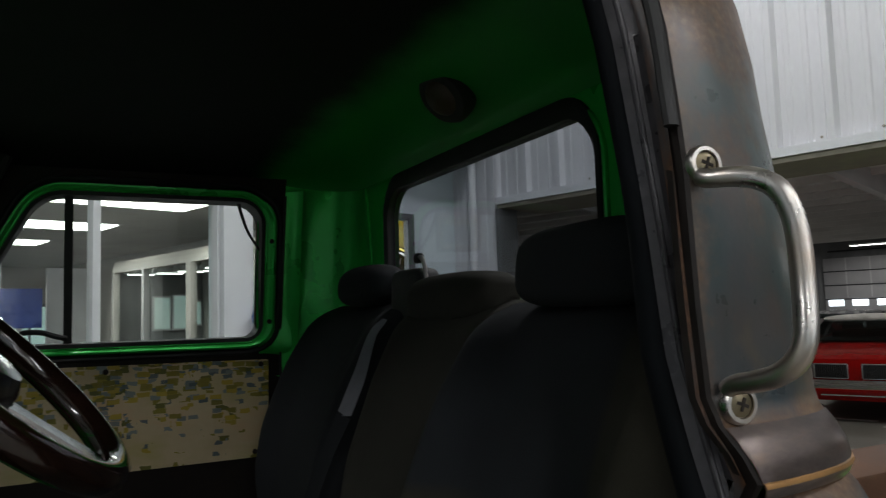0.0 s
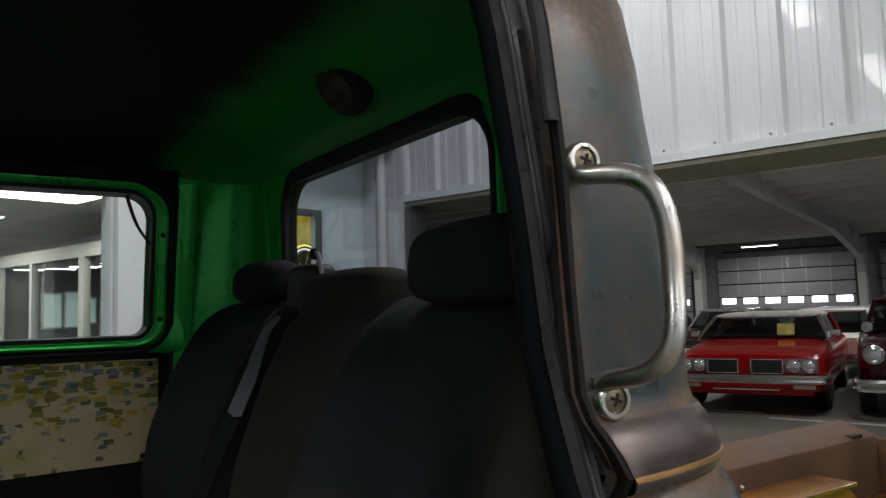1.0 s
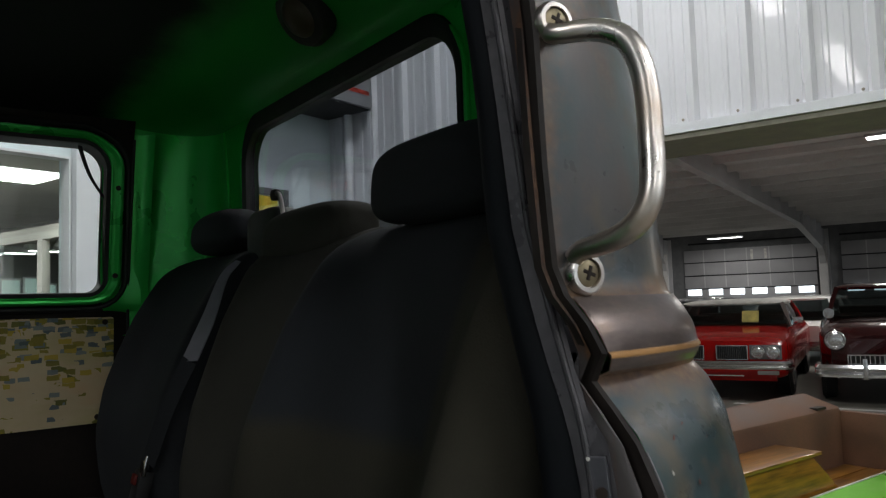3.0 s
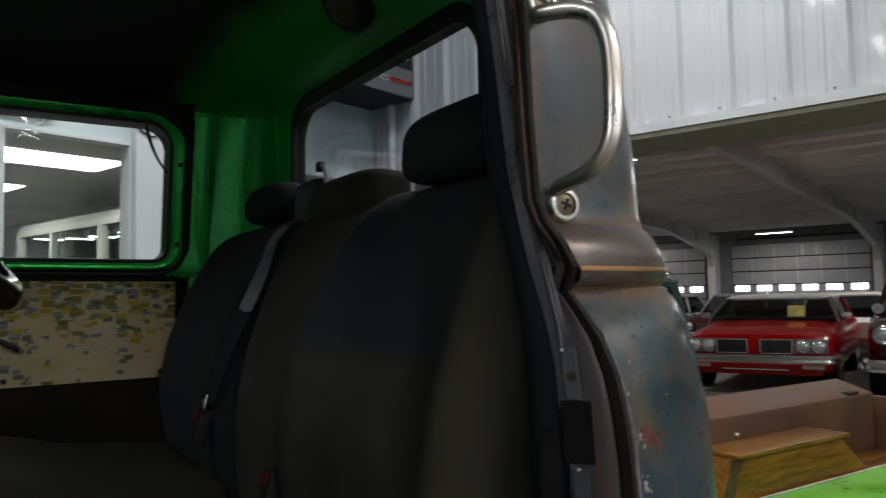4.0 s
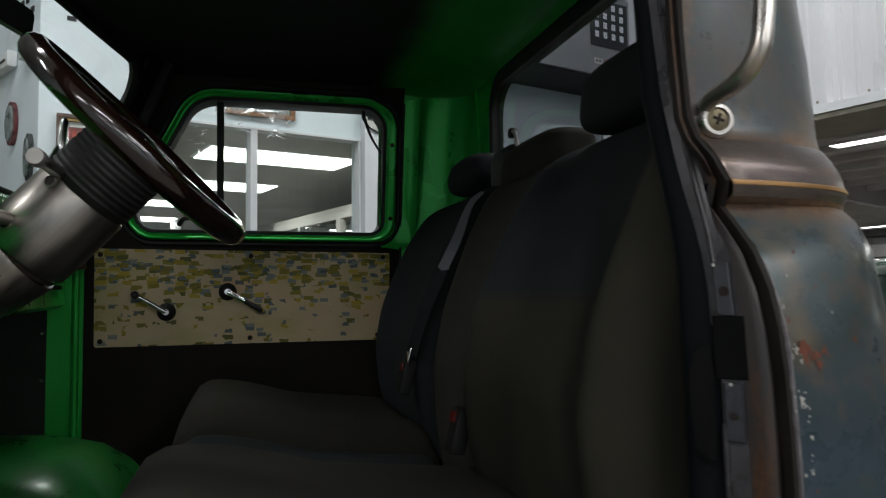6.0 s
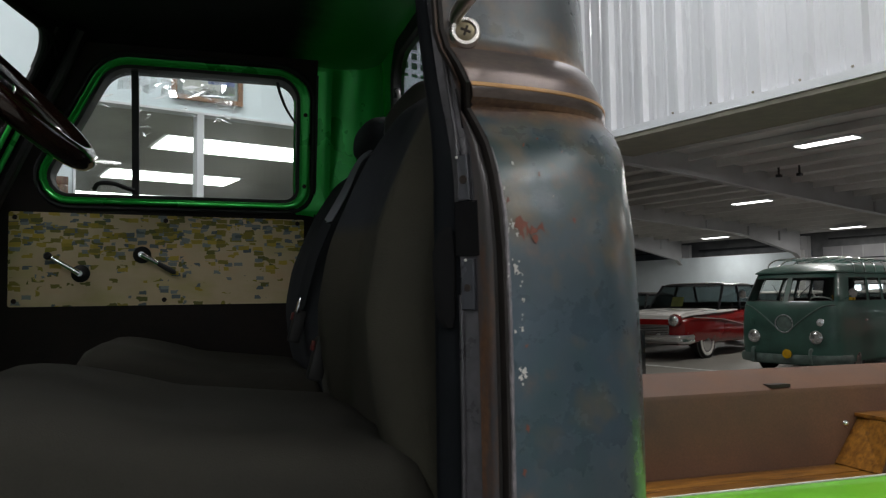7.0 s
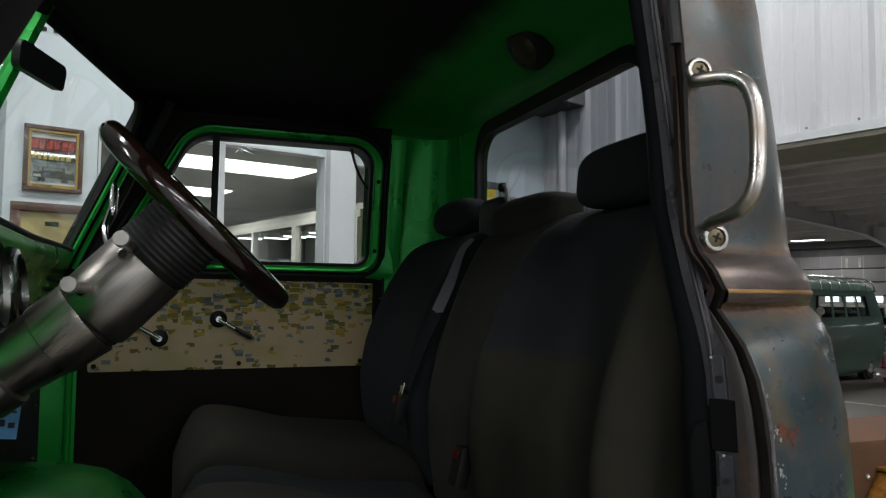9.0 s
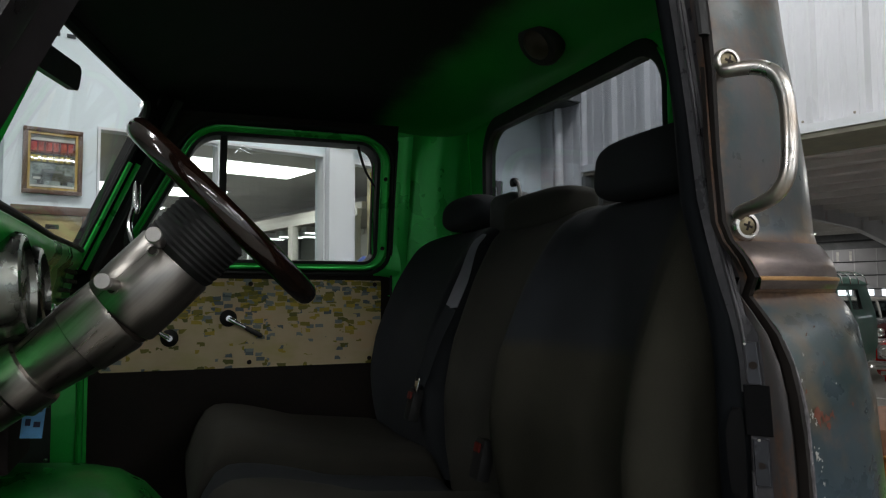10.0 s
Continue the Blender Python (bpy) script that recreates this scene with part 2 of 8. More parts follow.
def chrome(name, colour=(0.75, 0.75, 0.76), rough=0.12, stain=0.0):
    m, t, b = tree(name, rough, 1.0)
    v = coords(t)
    n = noise_tex(t, v, 26.0, 5.0)
    tan = tuple(c * k for c, k in zip(colour, (0.86, 0.72, 0.58)))
    c = ramp(t, n, [(0.42, colour), (0.75, tuple(a + (b2 - a) * stain for a, b2 in zip(colour, tan)))])
    t.links.new(c, b.inputs["Base Color"])
    t.links.new(ramp(t, n, [(0.3, (rough,) * 3), (0.75, (rough + 0.16,) * 3)]), b.inputs["Roughness"])
    return m


def brushed_material(name, colour, axis):
    """Turned steel with fine streaks along its axis."""
    m, t, b = tree(name, 0.24, 1.0)
    a = Vector(axis).normalized()
    p = a.orthogonal().normalized()
    c = t.nodes.new("ShaderNodeTexCoord")
    join = t.nodes.new("ShaderNodeCombineXYZ")
    for k, (d, scale) in enumerate(((p, 110.0), (a.cross(p), 110.0), (a, 3.0))):
        dot = t.nodes.new("ShaderNodeVectorMath")
        dot.operation = "DOT_PRODUCT"
        dot.inputs[1].default_value = d * scale
        t.links.new(c.outputs["Object"], dot.inputs[0])
        t.links.new(dot.outputs["Value"], join.inputs[k])
    n = noise_tex(t, join.outputs[0], 1.0, 5.0, 0.6)
    dirt = noise_tex(t, coords(t), 14.0, 4.0)
    c2 = ramp(t, n, [(0.35, tuple(v * 0.72 for v in colour)), (0.65, colour)])
    t.links.new(mix(t, ramp(t, dirt, [(0.5, (0.0,) * 3), (0.8, (0.35,) * 3)]), c2, tuple(v * k for v, k in zip(colour, (0.8, 0.7, 0.56)))), b.inputs["Base Color"])
    t.links.new(ramp(t, n, [(0.3, (0.25,) * 3), (0.7, (0.42,) * 3)]), b.inputs["Roughness"])
    return m


def wood_material(name, lo, hi, axis=0, rough=0.35, coat=0.4, scale=6.0):
    m, t, b = tree(name, rough, 0.0, coat)
    s = [9.0, 9.0, 9.0]
    s[axis] = 0.9
    v = coords(t, tuple(s))
    n = noise_tex(t, v, scale, 6.0, 0.6)
    big = noise_tex(t, coords(t), 3.0)
    c = ramp(t, n, [(0.3, lo), (0.7, hi)])
    t.links.new(mix(t, 0.6, c, ramp(t, big, [(0.35, (0.45,) * 3), (0.65, (1.0,) * 3)]), "MULTIPLY"), b.inputs["Base Color"])
    bump(t, b, n, 0.12, 0.001)
    return m


def near_back_material():
    """Seat cloth, dark blue-grey above, lighter and browner low down and on the door side."""
    m = grained("near_back_cloth", (0.0235, 0.0265, 0.031), 0.95, 0, 0, 0.2, 10.0, 480.0, 0.5, 0.0012)
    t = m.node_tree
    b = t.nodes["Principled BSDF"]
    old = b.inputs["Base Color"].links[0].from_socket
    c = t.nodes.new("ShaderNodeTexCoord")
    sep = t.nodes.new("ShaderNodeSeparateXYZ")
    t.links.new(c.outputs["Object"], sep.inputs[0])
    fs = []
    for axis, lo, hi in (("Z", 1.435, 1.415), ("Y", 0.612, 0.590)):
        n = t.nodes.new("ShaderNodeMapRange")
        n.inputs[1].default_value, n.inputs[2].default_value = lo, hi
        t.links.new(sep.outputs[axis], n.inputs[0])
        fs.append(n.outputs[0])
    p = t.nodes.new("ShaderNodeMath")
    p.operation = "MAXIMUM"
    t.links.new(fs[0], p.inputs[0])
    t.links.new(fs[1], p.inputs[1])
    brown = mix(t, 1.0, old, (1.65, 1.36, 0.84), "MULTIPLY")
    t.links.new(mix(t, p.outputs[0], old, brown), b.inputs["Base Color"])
    return m


def headliner_material():
    """Green roof paint with its shade towards the front put in as black, along a soft, uneven edge."""
    m, t, b = tree("roof_paint_and_shade", 0.6)
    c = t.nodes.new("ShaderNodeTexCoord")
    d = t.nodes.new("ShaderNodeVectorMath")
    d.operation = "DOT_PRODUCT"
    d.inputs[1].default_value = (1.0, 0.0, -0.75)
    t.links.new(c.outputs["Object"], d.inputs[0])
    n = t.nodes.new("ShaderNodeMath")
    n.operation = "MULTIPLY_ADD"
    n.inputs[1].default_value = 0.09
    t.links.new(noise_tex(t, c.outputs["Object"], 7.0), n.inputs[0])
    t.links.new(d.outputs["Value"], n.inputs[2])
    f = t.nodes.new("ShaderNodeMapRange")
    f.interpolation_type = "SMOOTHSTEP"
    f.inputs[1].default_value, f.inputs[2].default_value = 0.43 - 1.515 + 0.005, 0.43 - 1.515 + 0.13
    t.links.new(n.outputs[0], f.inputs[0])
    # near-black stands for the shade that swallows the green further forward
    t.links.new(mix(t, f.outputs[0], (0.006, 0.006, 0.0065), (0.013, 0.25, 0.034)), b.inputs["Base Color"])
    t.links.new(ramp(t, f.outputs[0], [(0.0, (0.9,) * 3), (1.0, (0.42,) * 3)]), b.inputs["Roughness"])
    bump(t, b, noise_tex(t, c.outputs["Object"], 240.0), 0.1, 0.0008)
    return m


def film_material():
    """Thin clear plastic, milky along its creases."""
    m, t, b = tree("plastic_film", 0.06, 0.85)
    b.inputs["Base Color"].default_value = (0.9, 0.91, 0.93, 1)
    n = noise_tex(t, coords(t, (1.0, 1.0, 1.9)), 8.0, 4.0, 0.6)
    t.links.new(ramp(t, n, [(0.38, (0.12,) * 3), (0.62, (0.62,) * 3)]), b.inputs["Alpha"])
    return m


M = dict(
    headliner=headliner_material(),
    nearback=near_back_material(),
    patina=patina_material(),
    moulding=moulding_material(),
    stripe=grained("moulding_edge", (0.50, 0.27, 0.10), 0.4, 0.2),
    green=grained("green_paint", (0.026, 0.56, 0.078), 0.33, 0.35, 0.25, 0.12, 4.0, 260.0, 0.05),
    # darker copy of the green, holding the shade down at the floor
    shadegreen=grained("shaded_green_paint", (0.011, 0.19, 0.028), 0.34, 0.1, 0.2, 0.4, 9.0, 120.0, 0.12),
    lime=grained("lime_paint", (0.16, 0.55, 0.025), 0.35, 0.0, 0.3, 0.15, 3.0),
    jamb=grained("jamb_paint", (0.024, 0.021, 0.022), 0.38, 0.1, 0.0, 0.35, 14.0),
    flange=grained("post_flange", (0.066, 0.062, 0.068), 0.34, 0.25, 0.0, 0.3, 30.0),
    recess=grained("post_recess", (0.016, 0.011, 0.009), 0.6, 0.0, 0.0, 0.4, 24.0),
    redbutton=grained("red_button", (0.11, 0.006, 0.005), 0.4),
    garnish=grained("black_garnish", (0.0075, 0.0088, 0.0105), 0.65, 0.0, 0.0, 0.2, 12.0, 260.0, 0.12),
    jamb_rust=ridge_material(),
    steel_plate=grained("bare_plate", (0.075, 0.075, 0.085), 0.3, 0.6),
    black=grained("black_lining", (0.006, 0.006, 0.0065), 0.85, fine=300.0, relief=0.2),
    rubber=grained("black_rubber", (0.012, 0.012, 0.012), 0.6),
    door_dark=grained("door_dark", (0.018, 0.0135, 0.0115), 0.65, vary=0.3),
    card=door_card_material(),
    fabric=grained("seat_fabric", (0.023, 0.0255, 0.029), 0.95, 0, 0, 0.2, 10.0, 480.0, 0.5, 0.0012),
    midback=grained("centre_cloth", (0.040, 0.038, 0.031), 0.95, 0, 0, 0.2, 10.0, 520.0, 0.5, 0.0012),
    insert=grained("seat_insert", (0.032, 0.030, 0.024), 0.95, 0, 0, 0.2, 10.0, 520.0, 0.5, 0.0012),
    webbing=grained("belt_webbing", (0.20, 0.20, 0.23), 0.7, 0, 0, 0.15, 20.0, 600.0, 0.3),
    # near-black green: the shade in the cowl recess as a colour
    board=grained("kick_shade", (0.007, 0.016, 0.008), 0.6, 0, 0, 0.3, 8.0),
    carpet=grained("carpet", (0.018, 0.014, 0.012), 1.0, 0, 0, 0.4, 20.0, 400.0, 0.6, 0.003),
    chrome=chrome("chrome"),
    handle=chrome("worn_chrome", (0.68, 0.65, 0.62), 0.24, 0.9),
    bezel=chrome("dull_chrome", (0.26, 0.28, 0.26), 0.2, 0.6),
    alloy=brushed_material("brushed_steel", (0.43, 0.40, 0.37), (-0.70, 0.115, -0.71)),
    knob=grained("turned_alloy", (0.55, 0.52, 0.50), 0.45, 0.55, 0, 0.12, 40.0),
    brass=grained("screw_brass", (0.27, 0.225, 0.145), 0.4, 0.8),
    slot=grained("screw_slot", (0.02, 0.012, 0.008), 0.8),
    rimwood=wood_material("dark_rim_wood", (0.008, 0.0036, 0.0026), (0.022, 0.0095, 0.006), 0, 0.14, 0.9),
    bedbrown=grained("brown_primer", (0.115, 0.052, 0.026), 0.68, 0, 0, 0.42, 3.0, 160.0, 0.12),
    plank=wood_material("varnished_plank", (0.10, 0.036, 0.006), (0.40, 0.17, 0.022), 0, 0.3, 0.6),
    glass=glass_material("window_glass", (0.97, 0.99, 0.98)),
    reartint=glass_material("smoked_glass", (0.66, 0.68, 0.70)),
    tint=glass_material("car_glass", (0.35, 0.40, 0.40), 1.5),
    blue=grained("blue_tag", (0.14, 0.44, 0.80), 0.6),
    ink=grained("ink", (0.03, 0.04, 0.09), 0.7),
    wall=grained("painted_wall", (0.74, 0.82, 0.86), 0.75, 0, 0, 0.06, 1.2, 90.0, 0.08),
    white=grained("white_paint", (0.72, 0.73, 0.76), 0.55, 0, 0, 0.08, 2.0),
    sheet=grained("white_sheet_metal", (0.70, 0.70, 0.73), 0.3, 0.0, 0.3, 0.07, 1.5, 60.0, 0.04, stretch=(1, 1, 0.3)),
    soffit=grained("tan_flashing", (0.28, 0.25, 0.20), 0.6),
    deck=grained("roof_deck", (0.70, 0.69, 0.68), 0.6, 0, 0, 0.14, 0.6, 20.0, 0.05),
    frame=grained("frame_grey", (0.50, 0.50, 0.51), 0.6, 0, 0, 0.12, 1.0),
    concrete=grained("concrete_floor", (0.185, 0.178, 0.155), 0.5, 0, 0, 0.22, 0.5, 14.0, 0.08, 0.002),
    line=grained("floor_line", (0.62, 0.62, 0.60), 0.6, vary=0.3),
    shutter=grained("shutter_grey", (0.35, 0.35, 0.36), 0.55, 0, 0, 0.1, 1.0),
    daylight=glow("daylight_pane", (0.85, 0.93, 1.0), 3.0),
    tubes=glow("light_panel", (1.0, 0.99, 0.95), 6.0),
    office=grained("office_plaster", (0.42, 0.41, 0.385), 0.85, 0, 0, 0.12, 1.0),
    officeceil=grained("office_ceiling", (0.36, 0.35, 0.32), 0.9, 0, 0, 0.15, 2.0, 30.0, 0.2),
    unit=grained("grey_sheet_metal", (0.27, 0.275, 0.285), 0.55, 0.1, 0, 0.15, 2.0),
    dim=grained("dim_board", (0.16, 0.165, 0.17), 0.7, 0, 0, 0.3, 2.0),
    yellow=grained("yellow_wall", (0.55, 0.42, 0.05), 0.7),
    paleyellow=grained("pale_yellow_wall", (0.60, 0.55, 0.20), 0.75),
    cream=grained("cream_wall", (0.62, 0.55, 0.36), 0.8),
    brownframe=wood_material("picture_frame_wood", (0.06, 0.03, 0.02), (0.14, 0.07, 0.04), 2),
    orangeframe=wood_material("orange_frame_wood", (0.22, 0.10, 0.04), (0.40, 0.20, 0.08), 0),
    gold=grained("gold_bead", (0.42, 0.29, 0.09), 0.35, 0.6),
    poster_red=grained("poster_red", (0.50, 0.05, 0.03), 0.3, vary=0.5, scale=40.0),
    poster_wine=grained("poster_wine", (0.13, 0.012, 0.012), 0.3, vary=0.5, scale=40.0),
    poster_yellow=grained("poster_yellow", (0.55, 0.42, 0.05), 0.3, vary=0.4, scale=50.0),
    poster_grey=grained("poster_grey", (0.22, 0.26, 0.25), 0.3, vary=0.5, scale=30.0),
    poster_dark=grained("poster_dark", (0.03, 0.035, 0.035), 0.3, vary=0.5, scale=30.0),
    parchment=grained("parchment", (0.52, 0.42, 0.20), 0.5, vary=0.25, scale=14.0),
    tyre=grained("tyre", (0.015, 0.015, 0.015), 0.8),
    whitewall=grained("whitewall", (0.65, 0.64, 0.60), 0.7),
    red=grained("red_enamel", (0.33, 0.005, 0.004), 0.16, 0.0, 0.0, 0.06, 2.0, relief=0),
    deepred=grained("deep_red_enamel", (0.17, 0.005, 0.005), 0.16, 0.0, 0.3, 0.06, 2.0, relief=0),
    maroon=grained("maroon_enamel", (0.042, 0.006, 0.007), 0.2, 0.2, 0.8, 0.1, 2.0, relief=0),
    ivory=grained("ivory_enamel", (0.72, 0.71, 0.68), 0.25, 0, 0.6, 0.04, 2.0, relief=0),
    vinyl=grained("white_vinyl", (0.62, 0.61, 0.57), 0.7),
    vangreen=grained("van_green", (0.047, 0.118, 0.095), 0.4, 0, 0.3, 0.4, 1.6, 60.0, 0.05),
    blackcar=grained("black_enamel", (0.012, 0.013, 0.016), 0.2, 0, 0.8, 0.1, relief=0),
    silvercar=grained("silver_enamel", (0.42, 0.43, 0.45), 0.25, 0.4, 0.6, 0.06, relief=0),
    amber=grained("amber_lamp", (0.62, 0.36, 0.01), 0.25),
    tail=grained("tail_lamp", (0.30, 0.01, 0.01), 0.25),
    paper=grained("yellow_paper", (0.66, 0.58, 0.18), 0.8),
    vanpale=grained("van_worn_primer", (0.11, 0.16, 0.145), 0.55, 0, 0.1, 0.35, 9.0, 80.0, 0.05),
    lamplens=chrome("lamp_glass", (0.85, 0.86, 0.88), 0.16),
    chip=grained("bare_chip", (0.62, 0.60, 0.56), 0.6, vary=0.2),
    wornedge=grained("worn_edge_paint", (0.20, 0.18, 0.19), 0.4, 0.2, 0, 0.45, 60.0),
    redchip=grained("primer_chip", (0.20, 0.06, 0.035), 0.6),
    vanglass=glass_material("bus_glass", (0.86, 0.89, 0.88), 1.5),
    ball=grained("blue_balloon", (0.05, 0.09, 0.35), 0.35, 0, 0.4),
    film=film_material(),
    crease=chrome("film_crease", (0.92, 0.93, 0.96), 0.22),
    perf=grained("dark_square", (0.03, 0.032, 0.035), 0.8),
)
for k, level in (("red", 0.3), ("maroon", 0.3), ("garnish", 0.06), ("black", 0.12), ("fabric", 0.32), ("midback", 0.3), ("insert", 0.3), ("nearback", 0.32), ("door_dark", 0.2), ("carpet", 0.1), ("headliner", 0.3)):
    M[k].node_tree.nodes["Principled BSDF"].inputs["Specular IOR Level"].default_value = level


# ---- mesh tools ----
def part(name, bm, material, parent=None, label="", smooth=True, m=None, angle=40):
    """Link a bmesh as one mesh object, under a thing or a part."""
    if m is not None:
        bm.transform(m)
    bmesh.ops.recalc_face_normals(bm, faces=bm.faces)
    me = bpy.data.meshes.new(name)
    if smooth:
        limit = radians(angle)
        for f in bm.faces:
            f.smooth = True
        for e in bm.edges:
            if len(e.link_faces) == 2 and e.calc_face_angle(0.0) > limit:
                e.smooth = False
    bm.to_mesh(me)
    bm.free()
    for mt in material if isinstance(material, (list, tuple)) else [material]:
        me.materials.append(mt)
    ob = new(name, me)
    if parent is not None:
        ob.parent = parent
    if label:
        tagged(ob, label)
    return ob


def thing(name, label, category, group="", m=None, kind=""):
    ob = new(name)
    if m is not None:
        ob.matrix_world = m
    return tagged(ob, label, category, group, kind)


def box(bm, x0, x1, y0, y1, z0, z1, bevel=0.0, m=None):
    vs = [bm.verts.new(Vector(p)) for p in ((x0, y0, z0), (x1, y0, z0), (x1, y1, z0), (x0, y1, z0), (x0, y0, z1), (x1, y0, z1), (x1, y1, z1), (x0, y1, z1))]
    fs = [bm.faces.new([vs[i] for i in q]) for q in ((0, 3, 2, 1), (4, 5, 6, 7), (0, 1, 5, 4), (1, 2, 6, 5), (2, 3, 7, 6), (3, 0, 4, 7))]
    if m is not None:
        bmesh.ops.transform(bm, matrix=m, verts=vs)
    if bevel:
        es = list({e for f in fs for e in f.edges})
        bmesh.ops.bevel(bm, geom=es, offset=bevel, segments=2, affect="EDGES", profile=0.6)
    return bm


def boxed(x0, x1, y0, y1, z0, z1, bevel=0.0, m=None):
    return box(bmesh.new(), x0, x1, y0, y1, z0, z1, bevel, m)


def loft(bm, rings, closed=True, cap=True):
    """Skin a list of rings of equal length."""
    vr = [[bm.verts.new(Vector(p)) for p in r] for r in rings]
    n = len(vr[0])
    for a, b in zip(vr, vr[1:]):
        for i in range(n if closed else n - 1):
            j = (i + 1) % n
            bm.faces.new((a[i], a[j], b[j], b[i]))
    if cap and closed:
        bm.faces.new(list(reversed(vr[0])))
        bm.faces.new(vr[-1])
    return vr


def lathe(bm, profile, origin, axis, n=24, cap=True):
    """Turn a profile of (along, radius) round an axis."""
    axis = Vector(axis).normalized()
    u = axis.orthogonal().normalized()
    w = axis.cross(u)
    o = Vector(origin)
    rings = [[o + axis * a + (u * math.cos(k * 2 * math.pi / n) + w * math.sin(k * 2 * math.pi / n)) * r for k in range(n)] for a, r in profile]
    return loft(bm, rings, True, cap)


def rod(bm, p, q, r, n=12, r2=None):
    p, q = Vector(p), Vector(q)
    return lathe(bm, [(0, r), ((q - p).length, r if r2 is None else r2)], p, q - p, n)


def catmull(points, steps=8):
    pts = [Vector(p) for p in points]
    ext = [pts[0] * 2 - pts[1]] + pts + [pts[-1] * 2 - pts[-2]]
    out = []
    for i in range(1, len(ext) - 2):
        a, b, c, d = ext[i - 1:i + 3]
        for k in range(steps):
            s = k / steps
            out.append(0.5 * ((2 * b) + (c - a) * s + (2 * a - 5 * b + 4 * c - d) * s * s + (3 * b - a - 3 * c + d) * s ** 3))
    out.append(pts[-1])
    return out


def sweep(bm, path, section, up=(0, 0, 1), closed=False, cap=True, scale=None):
    """Carry a flat section (pairs) along a path."""
    path = [Vector(p) for p in path]
    n = len(path)
    rings = []
    up = Vector(up)
    for i, p in enumerate(path):
        a = path[(i - 1) % n] if closed or i else path[0]
        b = path[(i + 1) % n] if closed or i < n - 1 else path[-1]
        d = (b - a).normalized()
        s = d.cross(up)
        s = s.normalized() if s.length > 1e-4 else d.orthogonal().normalized()
        v = s.cross(d)
        k = scale[i] if scale else 1.0
        rings.append([p + s * x * k + v * y * k for x, y in section])
    if closed:
        rings.append(rings[0])
    return loft(bm, rings, True, cap and not closed)


def ring_section(r, n=10, squash=1.0):
    return [(r * math.cos(k * 2 * math.pi / n), r * squash * math.sin(k * 2 * math.pi / n)) for k in range(n)]


def rounded_poly(corners, radii, steps=7):
    """A convex polygon (counter-clockwise) with rounded corners, as points."""
    out = []
    n = len(corners)
    for i in range(n):
        p, a, b = Vector(corners[i]), Vector(corners[i - 1]), Vector(corners[(i + 1) % n])
        u, w = (a - p).normalized(), (b - p).normalized()
        half = u.angle(w) / 2
        r = radii[i] if isinstance(radii, (list, tuple)) else radii
        d = r / math.tan(half)
        c = p + (u + w).normalized() * (r / math.sin(half))
        s, e = p + u * d - c, p + w * d - c
        for k in range(steps + 1):
            f = k / steps
            v = s.lerp(e, f)
            out.append(c + v.normalized() * r)
    return out


def grow(corners, d):
    """Push the sides of a counter-clockwise convex polygon out by d."""
    n = len(corners)
    lines = []
    for i in range(n):
        a, b = Vector(corners[i]), Vector(corners[(i + 1) % n])
        t = (b - a).normalized()
        nrm = Vector((t.y, -t.x))
        lines.append((a + nrm * d, t))
    out = []
    for i in range(n):
        (p, u), (q, w) = lines[i - 1], lines[i]
        den = u.x * w.y - u.y * w.x
        s = ((q - p).x * w.y - (q - p).y * w.x) / den
        out.append(p + u * s)
    return out


def outline_with_hole(bm, hole, rect, place, steps=6):
    """Fill between a hole's outline and a rectangle round it; place() carries (u, v) to the world."""
    (u0, v0), (u1, v1) = rect
    c = Vector((sum(p.x for p in hole) / len(hole), sum(p.y for p in hole) / len(hole)))
    outer = []
    for p in hole:
        d = p - c
        k = min((u1 - c.x) / d.x if d.x > 1e-9 else 1e9, (u0 - c.x) / d.x if d.x < -1e-9 else 1e9, (v1 - c.y) / d.y if d.y > 1e-9 else 1e9, (v0 - c.y) / d.y if d.y < -1e-9 else 1e9)
        outer.append(c + d * k)
    for cx, cy in ((u0, v0), (u1, v0), (u1, v1), (u0, v1)):
        i = min(range(len(outer)), key=lambda j: (outer[j] - Vector((cx, cy))).length)
        outer[i] = Vector((cx, cy))
    rings = []
    for s in range(steps + 1):
        f = s / steps
        rings.append([place(*p.lerp(q, f)) for p, q in zip(hole, outer)])
    loft(bm, rings, True, False)
    return bm


def surface(bm, place, us, vs):
    g = [[bm.verts.new(Vector(place(u, v))) for v in vs] for u in us]
    for i in range(len(us) - 1):
        for j in range(len(vs) - 1):
            bm.faces.new((g[i][j], g[i + 1][j], g[i + 1][j + 1], g[i][j + 1]))
    return g


def table(z, rows):
    """Straight-line reading of a table of (z, value)."""
    if z <= rows[0][0]:
        return rows[0][1]
    for (a, p), (b, q) in zip(rows, rows[1:]):
        if z <= b:
            return p + (q - p) * (z - a) / (b - a)
    return rows[-1][1]


def smooth_step(a, b, x):
    t = min(1.0, max(0.0, (x - a) / (b - a)))
    return t * t * (3 - 2 * t)


def span(a, b, n):
    return [a + (b - a) * i / n for i in range(n + 1)]


